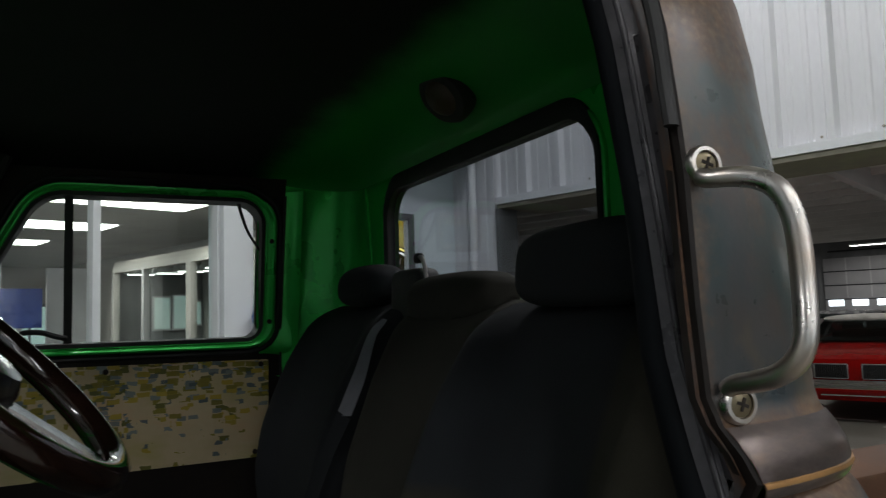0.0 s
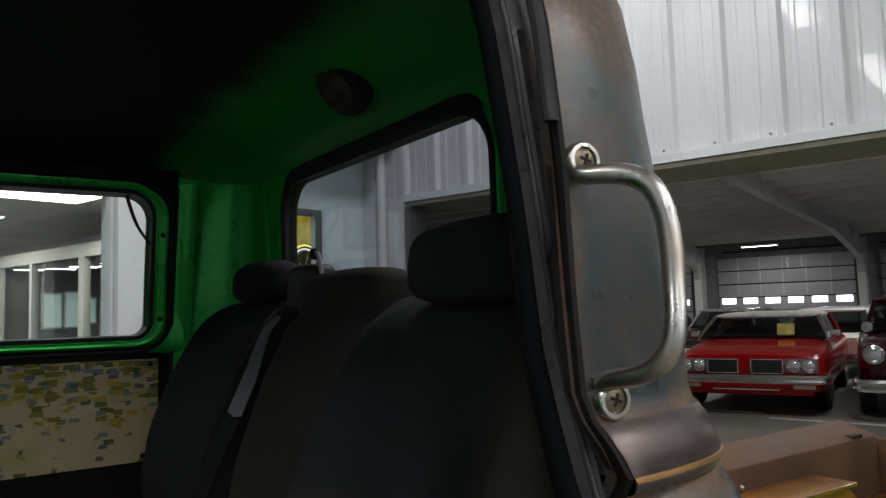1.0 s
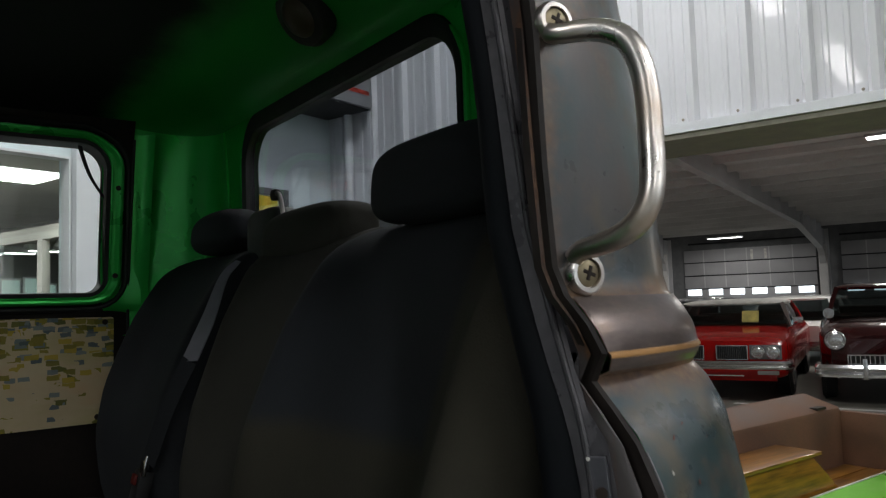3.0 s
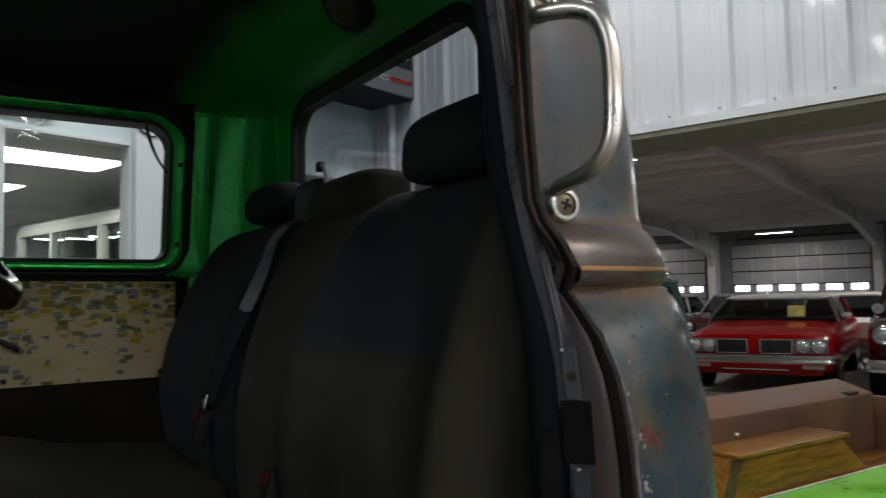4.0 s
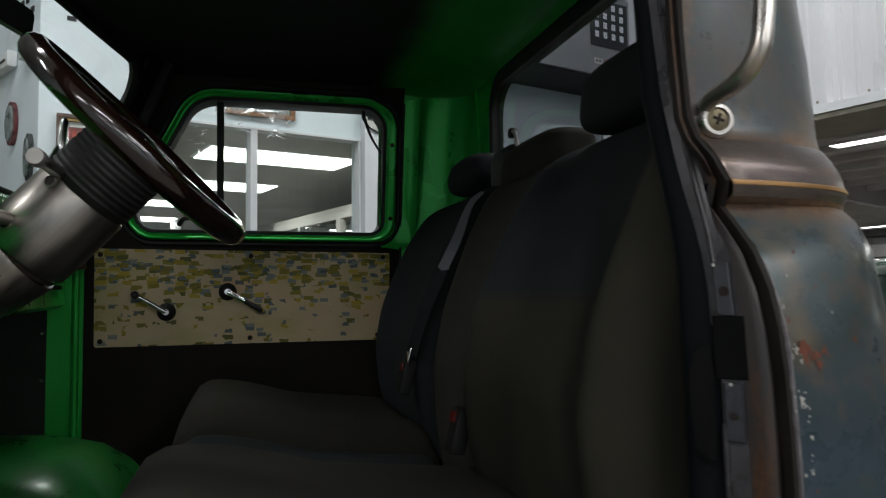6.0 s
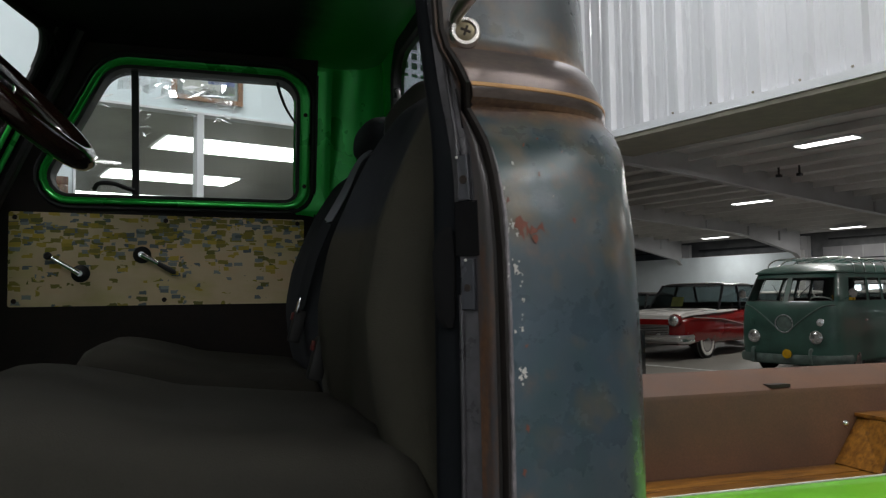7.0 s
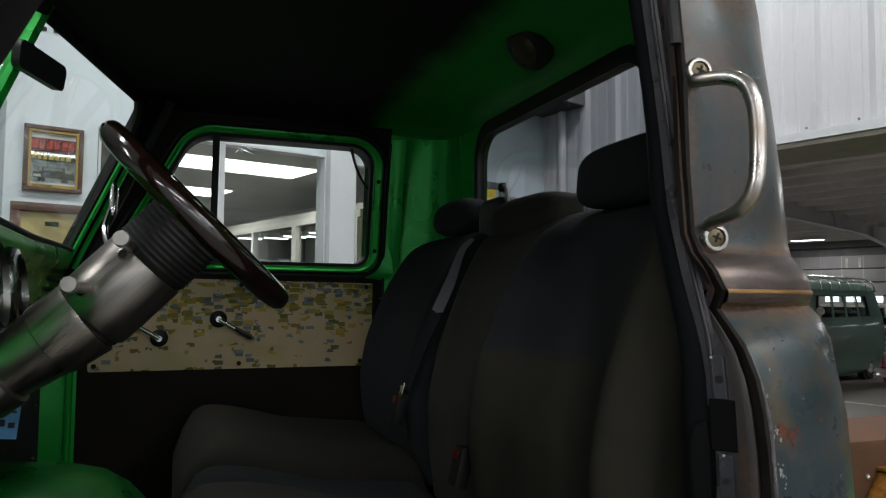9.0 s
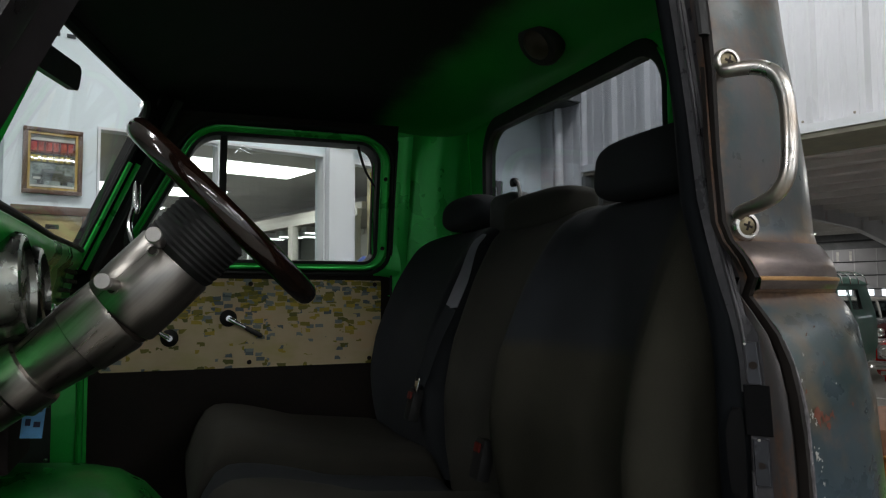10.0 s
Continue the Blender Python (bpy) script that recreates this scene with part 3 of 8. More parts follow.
def pillow(bm, cx, cy, cz, sx, sy, sz, e=0.45, nu=28, nv=14, shape=None):
    """A soft rounded block (superellipsoid); shape() may push its points about."""
    def sg(v, p):
        return math.copysign(abs(v) ** p, v)
    rings = []
    for j in range(1, nv):
        a = -math.pi / 2 + math.pi * j / nv
        ring = []
        for i in range(nu):
            b = 2 * math.pi * i / nu
            p = Vector((sg(math.cos(a), e) * sg(math.cos(b), e) * sx, sg(math.cos(a), e) * sg(math.sin(b), e) * sy, sg(math.sin(a), e) * sz))
            if shape:
                p = shape(p)
            ring.append(p + Vector((cx, cy, cz)))
        rings.append(ring)
    return loft(bm, rings)


# ---- the building ----
WALL_X, WALL_Y = 3.976, 3.65          # wall behind the truck's tail, wall beside its far door
HEAD = 2.40                            # underside of the wall over the wide opening


def deck_z(x):
    return 5.3 - (x - 4.0) * 0.045


tagged(part("ground", boxed(-9, 33, -14, 34, -0.2, 0.0), M["concrete"], m=BUILDING, smooth=False), "worn grey concrete floor of the hall", "floor", kind="structure")


def wall(name, x0, x1, y0, y1, z0, z1, mat="wall", label="pale painted wall of the hall"):
    return tagged(part(name, boxed(x0, x1, y0, y1, z0, z1), M[mat], m=BUILDING, smooth=False), label, "wall", kind="structure")


wall("wall_west", -9.0, -8.8, -14, 34, 0, 5.3)
wall("wall_south", -8.8, 33, -14.2, -14, 0, 5.4)
wall("wall_north", -8.8, 33, 34, 34.2, 0, 5.4)
tagged(part("ceiling", boxed(-8.8, WALL_X, -14, 34, 5.0, 5.15), M["deck"], m=BUILDING, smooth=False), "pale metal ceiling over the truck bay", "ceiling", kind="structure")


def ribbed_wall(name, y0, y1, z0, z1, label):
    """Sheet metal with tall ribs and two low swages between them, facing the truck."""
    bm = bmesh.new()
    prof = []
    pitch = 0.281
    y = y0
    while y < y1 - 1e-6:
        for dy, d in ((0.0, 0.0), (0.018, 0.036), (0.050, 0.036), (0.068, 0.0), (0.122, 0.0), (0.130, 0.005), (0.148, 0.005), (0.156, 0.0), (0.217, 0.0), (0.225, 0.005), (0.243, 0.005), (0.251, 0.0)):
            if y + dy <= y1:
                prof.append((WALL_X - d, y + dy))
        y += pitch
    prof.append((WALL_X, y1))
    a = [(x, yy, z0) for x, yy in prof]
    b = [(x, yy, z1) for x, yy in prof]
    loft(bm, [a, b], False, False)
    back = [bm.verts.new(p) for p in ((WALL_X + 0.12, y0, z0), (WALL_X + 0.12, y1, z0), (WALL_X + 0.12, y1, z1), (WALL_X + 0.12, y0, z1))]
    bm.faces.new(back)
    return tagged(part(name, bm, M["sheet"], m=BUILDING, angle=20), label, "wall", kind="structure")


header = ribbed_wall("wall_header", -8.081, 3.46, HEAD + 0.05, 5.0, "white ribbed sheet-metal wall over the wide opening")
ribbed_wall("wall_jamb", 3.46, 3.92, 0.0, 5.0, "white ribbed sheet-metal wall beside the opening")
ribbed_wall("wall_east_end", -14.0, -8.081, 0.0, 5.0, "white ribbed sheet-metal wall past the opening")
bm = boxed(WALL_X - 0.045, WALL_X + 0.16, -8.0, 3.46, HEAD, HEAD + 0.05)
tagged(part("trim_header", bm, M["white"], m=BUILDING, smooth=False), "white flashing along the foot of the wall over the opening", "trim", kind="structure")
bm = boxed(WALL_X - 0.03, WALL_X + 0.5, -8.0, 3.46, HEAD - 0.03, HEAD - 0.002)
tagged(part("soffit", bm, M["soffit"], m=BUILDING, smooth=False), "tan flashing on the underside of the lintel", "trim", kind="structure")
bm = boxed(WALL_X - 0.05, WALL_X + 0.14, 3.42, 3.458, 0.0, HEAD - 0.032)
tagged(part("trim_jamb", bm, M["dim"], m=BUILDING, smooth=False), "dark steel jamb of the wide opening", "trim", kind="structure")
for k in range(24):
    y = -3.866 + k * 0.281
    bm = bmesh.new()
    lathe(bm, [(0, 0.008), (0.005, 0.007), (0.007, 0.003)], (WALL_X - 0.002, y + 0.09, HEAD + 0.075), (-1, 0, 0), 8)
    part("screw", bm, M["soffit"], header, m=BUILDING)
rodbm = bmesh.new()
rod(rodbm, (WALL_X - 0.05, 3.68, 0.0), (WALL_X - 0.05, 3.68, 4.9), 0.03, 12)
tagged(part("conduit_pipe", rodbm, M["white"], m=BUILDING), "white painted pipe running up the wall", "pipe", kind="structure")

# the block of offices beside the truck: solid wall, a wide window of two lights, a second opening, a door
T = 0.12


WIN = (0.66, 1.905, 0.85, 2.33)
WIN2 = (2.07, 2.62, 0.85, 2.33)
JOG = 2.80                # past this the wall lies further back
BACK_Y = 3.92
DOOR = (3.25, 3.50, 0.0, 2.31)
bm = bmesh.new()
cuts = sorted({0.27, WIN[0], WIN[1], WIN2[0], WIN2[1], JOG})
for a, b in zip(cuts, cuts[1:]):
    spans = [(0.0, 5.0)]
    for h in (WIN, WIN2):
        if a >= h[0] - 1e-6 and b <= h[1] + 1e-6:
            spans = [(0.0, h[2]), (h[3], 5.0)] if h[2] > 0 else [(h[3], 5.0)]
    for z0, z1 in spans:
        box(bm, a, b, WALL_Y, WALL_Y + T, z0, z1)
bmesh.ops.remove_doubles(bm, verts=bm.verts, dist=1e-5)
seen = {}
for f in bm.faces:
    seen.setdefault(tuple(round(c, 4) for c in f.calc_center_median()), []).append(f)
bmesh.ops.delete(bm, geom=[f for fs in seen.values() if len(fs) > 1 for f in fs], context="FACES_ONLY")
office = tagged(part("wall_office", bm, M["wall"], m=BUILDING, smooth=False), "pale blue-white wall of the office block", "wall", kind="structure")
wall("wall_jog", JOG - 0.12, JOG - 0.002, WALL_Y + T + 0.001, BACK_Y + T, 0, 5.0, "wall", "return of the office wall")
for a, b, z0 in ((JOG, DOOR[0], 0.0), (DOOR[0], DOOR[1], DOOR[3]), (DOOR[1], WALL_X, 0.0)):
    wall("wall_recess", a, b, BACK_Y, BACK_Y + 0.045, z0, 5.0, "wall", "pale wall set back beside the door")
SIDE = BUILDING @ pose(0.27, WALL_Y, 0, 0, 0, 14)       # the block's slanting side wall
tagged(part("wall_office_side", boxed(0.0, 0.12, 0.004, 9.7, 0, 5.0), M["wall"], m=SIDE, smooth=False), "pale slanting side wall of the office block", "wall", kind="structure")
wall("wall_office_back", 0.28, 4.09, 13.0, 13.12, 0, 5.0, "office", "far wall inside the offices")
wall("wall_office_end", WALL_X + 0.002, WALL_X + 0.118, BACK_Y + 0.002, 12.998, 0, 5.2, "office", "end wall of the offices towards the hall")
tagged(part("office_ceiling", boxed(0.285, 3.97, BACK_Y + T + 0.002, 12.99, 2.562, 2.675), M["officeceil"], m=BUILDING, smooth=False), "grey tiled office ceiling", "ceiling", kind="structure")


def frame_bars(name, label, x0, x1, z0, z1, mullions, width=0.035, mat="white", glazed=True):
    top = tagged(part(name, boxed(x0, x1, WALL_Y - 0.012, WALL_Y + T + 0.012, z0 - 0.03, z0), M[mat], m=BUILDING, smooth=False), label, "window", kind="structure")
    part("window_frame", boxed(x0, x1, WALL_Y - 0.01, WALL_Y + 0.07, z1 - width, z1 - 0.002), M[mat], top, smooth=False, m=BUILDING)
    part("window_frame", boxed(x0 + 0.002, x0 + width, WALL_Y - 0.008, WALL_Y + 0.07, z0, z1 - width), M[mat], top, smooth=False, m=BUILDING)
    part("window_frame", boxed(x1 - width, x1 - 0.002, WALL_Y - 0.008, WALL_Y + 0.07, z0, z1 - width), M[mat], top, smooth=False, m=BUILDING)
    edges = [x0] + mullions + [x1]
    for x in mullions:
        part("mullion", boxed(x - 0.018, x + 0.018, WALL_Y - 0.008, WALL_Y + 0.07, z0, z1 - width), M[mat], top, smooth=False, m=BUILDING)
    if glazed:
        for a, b in zip(edges, edges[1:]):
            pane = part("pane", boxed(a + 0.02, b - 0.02, WALL_Y + 0.03, WALL_Y + 0.034, z0, z1 - width), M["glass"], top, smooth=False, m=BUILDING)
            pane.visible_shadow = False
    return top


frame_bars("window_1", "wide office window with white frame and two panes", WIN[0], WIN[1], WIN[2], WIN[3], [1.275], 0.014)
frame_bars("window_2", "narrow office window with white frame", WIN2[0], WIN2[1], WIN2[2], WIN2[3], [])
# white post between the two windows, square and proud of the wall
tagged(part("trim_post", boxed(1.907, 2.068, WALL_Y - 0.05, WALL_Y - 0.002, 0.0, 2.5), M["white"], m=BUILDING, smooth=False), "broad white post between the office windows", "post", kind="structure")

# door to a small yellow room
door = tagged(part("door_1", boxed(DOOR[0] - 0.04, DOOR[1] + 0.05, BACK_Y - 0.015, BACK_Y - 0.002, DOOR[3], DOOR[3] + 0.045), M["dim"], m=BUILDING, smooth=False), "grey steel door frame to a small yellow room", "door", kind="structure")
for a, b in ((DOOR[0] - 0.04, DOOR[0]), (DOOR[1], DOOR[1] + 0.05)):
    part("door_frame", boxed(a, b, BACK_Y - 0.014, BACK_Y - 0.002, 0.0, DOOR[3]), M["dim"], door, smooth=False, m=BUILDING)
wall("wall_closet", 3.04, 3.97, 4.9, 5.0, 0, 2.613, "cream", "cream wall of the small room behind the door")
bm = boxed(3.0, 3.9, 4.86, 4.897, 2.12, 2.5)
tagged(part("yellow_banner", bm, M["yellow"], m=BUILDING, smooth=False), "yellow band high on the closet wall", "banner", kind="structure")
tagged(part("wall_closet_end", boxed(3.960, 3.974, 4.06, 4.896, 0.0, 2.36), M["paleyellow"], m=BUILDING, smooth=False), "pale yellow end wall of the small room", "wall", kind="structure")
tagged(part("yellow_band", boxed(3.957, 3.974, 4.06, 4.896, 2.362, 2.61), M["yellow"], m=BUILDING, smooth=False), "ochre band high on the end wall of the small room", "wall", kind="structure")
area_lamp("closet_light", 3.5, 4.5, 2.55, 0.5, 0.2, 5, (1.0, 0.95, 0.8))

# upper office wall pierced by rows of small dark squares
for i in range(36):
    x = 0.379 + i * 0.0678
    for j in range(6):
        z0, z1 = (2.738, 2.757) if j == 0 else (2.726 + j * 0.064, 2.766 + j * 0.064)
        part("vent_square", boxed(x, x + 0.039, WALL_Y - 0.005, WALL_Y - 0.001, z0, z1), M["perf"], office, smooth=False, m=BUILDING)


def light_fitting(name, x, y, z, sx, sy, label, group):
    t = thing(name, label, "ceiling light", group)
    part("housing", boxed(x - sx / 2 - 0.03, x + sx / 2 + 0.03, y - sy / 2 - 0.03, y + sy / 2 + 0.03, z + 0.012, z + 0.07, 0.006), M["white"], t, m=BUILDING)
    part("diffuser", boxed(x - sx / 2, x + sx / 2, y - sy / 2, y + sy / 2, z + 0.002, z + 0.011), M["tubes"], t, smooth=False, m=BUILDING)
    return t


for x, y in OFFICE_LAMPS:
    light_fitting("office_lamp", x, y, 2.548, 1.22, 0.52, "glowing white fluorescent panel in the office ceiling", "office ceiling lights")
# the fittings at x 8.8 only go with the added, unseen lamps
for x, y, z in SHOW_LAMPS:
    light_fitting("hall_lamp", x, y, z, 0.34, 1.22, "bright long fluorescent fitting hung under the hall roof", "hall lights")
for x, y, k in BAY_LAMPS:
    light_fitting("bay_lamp", x, y, 4.865, 2.4, 0.3, "long fluorescent fitting under the bay ceiling, out of view", "bay lights")

# inside the offices: columns, counter, far windows, desks
for x, y, w in ((2.55, 10.9, 0.12), (1.5, 10.4, 0.12), (0.9, 9.0, 0.3)):
    tagged(part("office_column", boxed(x - w / 2, x + w / 2, y - w / 2, y + w / 2, 0, 2.613, 0.006), M["white" if w < 0.3 else "office"], m=BUILDING), "pale square column in the offices", "column", kind="structure")
for x0, x1 in ((2.0, 2.9), (3.2, 3.85)):
    win = tagged(part("window_3", boxed(x0 - 0.05, x1 + 0.05, 12.95, 12.995, 1.05, 1.98), M["dim"], m=BUILDING, smooth=False), "grey framed window in the far office wall", "window", kind="structure")
    for a, b in ((x0, (x0 + x1) / 2 - 0.02), ((x0 + x1) / 2 + 0.02, x1)):
        part("pane", boxed(a, b, 12.942, 12.948, 1.1, 1.93), glow("far_garden", (0.25, 0.42, 0.40), 0.8), win, smooth=False, m=BUILDING)
for x, y, label in ((1.0, 8.0, "dark office desk with papers"), (2.6, 8.2, "dark office desk with papers"), (3.1, 10.9, "dark office desk with papers")):
    d = thing("desk", label, "desk", "office desks")
    part("desktop", boxed(x - 0.7, x + 0.7, y - 0.35, y + 0.35, 0.72, 0.76, 0.005), M["dim"], d, m=BUILDING)
    for dx in (-0.66, 0.63):
        part("side_panel", boxed(x + dx, x + dx + 0.03, y - 0.33, y + 0.33, 0, 0.718), M["dim"], d, m=BUILDING, smooth=False)
    mon = thing("monitor", "black computer monitor on the office desk", "monitor", "office monitors")
    part("screen", boxed(x - 0.25, x + 0.25, y + 0.02, y + 0.05, 0.88, 1.2, 0.006), M["blackcar"], mon, m=BUILDING)
    part("foot", boxed(x - 0.1, x + 0.1, y - 0.08, y + 0.1, 0.762, 0.775, 0.004), M["blackcar"], mon, m=BUILDING)
    part("neck", boxed(x - 0.02, x + 0.02, y + 0.03, y + 0.05, 0.775, 0.89), M["blackcar"], mon, m=BUILDING, smooth=False)
for x, y, z, c in ((2.72, 10.4, 1.86, "ball"), (2.2, 12.3, 1.3, "dim")):
    bm = boxed(x - 0.25, x + 0.25, y - 0.02, y + 0.02, z - 0.25, z + 0.25, 0.004)
    part("notice_board", bm, M[c], tagged(part("board_post", boxed(x - 0.03, x + 0.03, y + 0.021, y + 0.06, 0, z + 0.2), M["frame"], m=BUILDING), "standing notice board in the offices", "board"), m=BUILDING)
bm = boxed(3.2, 3.72, 11.0, 11.05, 0, 2.42)
tagged(part("partition", bm, M["white"], m=BUILDING, smooth=False), "white office partition", "partition", kind="structure")
bm = bmesh.new()
lathe(bm, [(0, 0.002), (0.004, 0.012), (0.010, 0.014), (0.014, 0.008)], (2.93, 9.0, 2.613), (0, 0, -1), 12)
tagged(part("exit_light", bm, glow("red_pilot", (1.0, 0.03, 0.03), 8.0), m=BUILDING), "small red pilot light in the offices", "light")


# low glazed side room within the offices, with its own small lights
ROOM = (3.0, 3.965, 5.02, 8.0, 2.22)
wall("wall_room_back", ROOM[0], ROOM[1], ROOM[3], ROOM[3] + 0.06, 0, ROOM[4], "dim", "dark end wall of the glazed side room")
tagged(part("room_ceiling", boxed(ROOM[0], ROOM[1], ROOM[2], ROOM[3] + 0.06, ROOM[4] + 0.002, ROOM[4] + 0.06), M["officeceil"], m=BUILDING, smooth=False), "ceiling of the low glazed side room", "ceiling", kind="structure")
glazed = tagged(part("glass_partition", boxed(ROOM[0] - 0.04, ROOM[0] - 0.002, ROOM[2], ROOM[3], 2.16, ROOM[4]), M["office"], m=BUILDING, smooth=False), "glazed office partition with pale posts", "partition", kind="structure")
for y, w, c in ((5.10, 0.10, "office"), (6.22, 0.09, "office"), (7.20, 0.05, "frame"), (7.96, 0.06, "office")):
    part("post", boxed(ROOM[0] - 0.05, ROOM[0] + 0.01, y - w / 2, y + w / 2, 0, 2.158), M[c], glazed, smooth=False, m=BUILDING)
part("sill_panel", boxed(ROOM[0] - 0.045, ROOM[0] + 0.005, ROOM[2], ROOM[3] - 0.01, 0, 0.9), M["office"], glazed, smooth=False, m=BUILDING)
for a, b in ((5.15, 6.17), (6.27, 7.17), (7.23, 7.92)):
    pane = part("pane", boxed(ROOM[0] - 0.02, ROOM[0] - 0.016, a, b, 0.905, 2.155), M["glass"], glazed, smooth=False, m=BUILDING)
    pane.visible_shadow = False
for x, y in ((3.16, 7.75), (3.36, 7.5), (3.42, 7.15), (3.42, 6.55), (3.62, 7.0), (3.75, 6.5)):
    light_fitting("strip_light", x, y, ROOM[4] - 0.09, 0.26, 0.05, "small bright strip light under the low ceiling", "strip lights")
for a, b, z0, z1 in ((3.40, 3.57, 1.56, 1.90), (3.62, 3.76, 1.56, 1.92), (3.82, 3.93, 1.60, 1.85)):
    win = tagged(part("window_4", boxed(a - 0.02, b + 0.02, ROOM[3] - 0.02, ROOM[3] - 0.002, z0 - 0.02, z1 + 0.02), M["frame"], m=BUILDING, smooth=False), "small greenish window of the side room", "window", kind="structure")
    part("pane", boxed(a, b, ROOM[3] - 0.028, ROOM[3] - 0.022, z0, z1), glow("green_view", (0.22, 0.40, 0.38), 0.5), win, smooth=False, m=BUILDING)

# ceiling over the recess, and the grey unit hung under it
tagged(part("ceiling_recess", boxed(JOG, WALL_X - 0.07, 3.47, BACK_Y - 0.002, 3.60, 3.70), M["office"], m=BUILDING, smooth=False), "grey underside of the floor over the recess", "ceiling", kind="structure")
UY = 3.46
unit = thing("hanging_heater", "grey sheet-metal heater hung in the recess, dark grille above its label", "heater")
bm = boxed(3.02, 3.944, UY, 3.90, 2.925, 3.50, 0.008)
part("case", bm, M["unit"], unit, m=BUILDING)
part("underside", boxed(3.04, 3.93, UY + 0.02, 3.89, 2.915, 2.924), M["perf"], unit, smooth=False, m=BUILDING)
part("hanger", boxed(3.2, 3.23, 3.6, 3.63, 3.501, 3.599), M["perf"], unit, smooth=False, m=BUILDING)
part("hanger", boxed(3.8, 3.83, 3.6, 3.63, 3.501, 3.599), M["perf"], unit, smooth=False, m=BUILDING)
part("label", boxed(3.592, 3.668, UY - 0.004, UY - 0.001, 3.003, 3.042), M["vinyl"], unit, smooth=False, m=BUILDING)
for x0, x1 in ((3.605, 3.625), (3.634, 3.655)):
    part("text_bar", boxed(x0, x1, UY - 0.006, UY - 0.0045, 3.013, 3.032), M["dim"], unit, smooth=False, m=BUILDING)
part("text_bar", boxed(3.69, 3.908, UY - 0.004, UY - 0.001, 3.012, 3.040), M["poster_red"], unit, smooth=False, m=BUILDING)
grid = part("grille", boxed(3.56, 3.915, UY - 0.008, UY - 0.001, 3.128, 3.46, 0.003), M["perf"], unit, "dark grille with pale slots", m=BUILDING)
for k in range(4):
    for j in range(4):
        x, z = 3.60 + k * 0.079, 3.19 + j * 0.068
        part("slot", boxed(x, x + 0.034, UY - 0.011, UY - 0.0085, z, z + 0.042), M["white"], grid, smooth=False, m=BUILDING)
# round neon clock on the end wall of the small room, yellow outside and white within
t = thing("neon_clock", "round dark wall clock with glowing yellow neon ring", "clock")
bm = bmesh.new()
lathe(bm, [(0.0, 0.215), (0.03, 0.215), (0.035, 0.20), (0.035, 0.0)], (3.958, 4.53, 1.97), (-1, 0, 0), 40, False)
part("clock_case", bm, M["blackcar"], t, m=BUILDING)
for r, name, c, k in ((0.202, "outer_tube", (1.0, 0.80, 0.02), 2.2), (0.172, "inner_tube", (0.80, 0.88, 1.0), 1.6)):
    bm = bmesh.new()
    ring = [(3.912, 4.53 + r * math.cos(a), 1.97 + r * math.sin(a)) for a in span(math.radians(-80), math.radians(260), 60)]
    sweep(bm, ring, ring_section(0.0075, 8))
    part(name, bm, glow("neon_" + name, c, k), t, "yellow neon tube" if r > 0.2 else "white neon tube", m=BUILDING)
for a, ln in ((2.3, 0.09), (1.2, 0.13)):
    bm = bmesh.new()
    rod(bm, (3.918, 4.53, 1.97), (3.918, 4.53 - math.cos(a) * ln, 1.97 + math.sin(a) * ln), 0.004, 8)
    part("clock_hand", bm, M["vinyl"], t, m=BUILDING)

# pictures on the office wall
def picture(name, label, x0, x1, z0, z1, rim, frame_mat, bands, bead=True):
    t = thing(name, label, "picture")
    y = WALL_Y - 0.003
    for a, b, c, d in ((x0, x1, z0, z0 + rim), (x0, x1, z1 - rim, z1), (x0, x0 + rim, z0 + rim, z1 - rim), (x1 - rim, x1, z0 + rim, z1 - rim)):
        part("frame_bar", boxed(a, b, y - 0.022, y, c, d, 0.003), M[frame_mat], t, m=BUILDING)
    ix0, ix1, iz0, iz1 = x0 + rim, x1 - rim, z0 + rim, z1 - rim
    if bead:
        for a, b, c, d in ((ix0, ix1, iz0, iz0 + 0.011), (ix0, ix1, iz1 - 0.011, iz1), (ix0, ix0 + 0.011, iz0 + 0.011, iz1 - 0.011), (ix1 - 0.011, ix1, iz0 + 0.011, iz1 - 0.011)):
            part("bead", boxed(a, b, y - 0.014, y - 0.003, c, d), M["gold"], t, smooth=False, m=BUILDING)
    for k, (lo, hi, mat, l, r) in enumerate(bands):
        h = iz1 - iz0
        w = ix1 - ix0
        depth = 0.003 + 0.0003 * k
        part("print", boxed(ix0 + w * l, ix0 + w * r, y - depth, y - 0.001, iz0 + h * lo, iz0 + h * hi), M[mat], t, smooth=False, m=BUILDING)
    g = part("glazing", boxed(ix0, ix1, y - 0.011, y - 0.009, iz0, iz1), M["glass"], t, smooth=False, m=BUILDING)
    g.visible_shadow = False
    return t


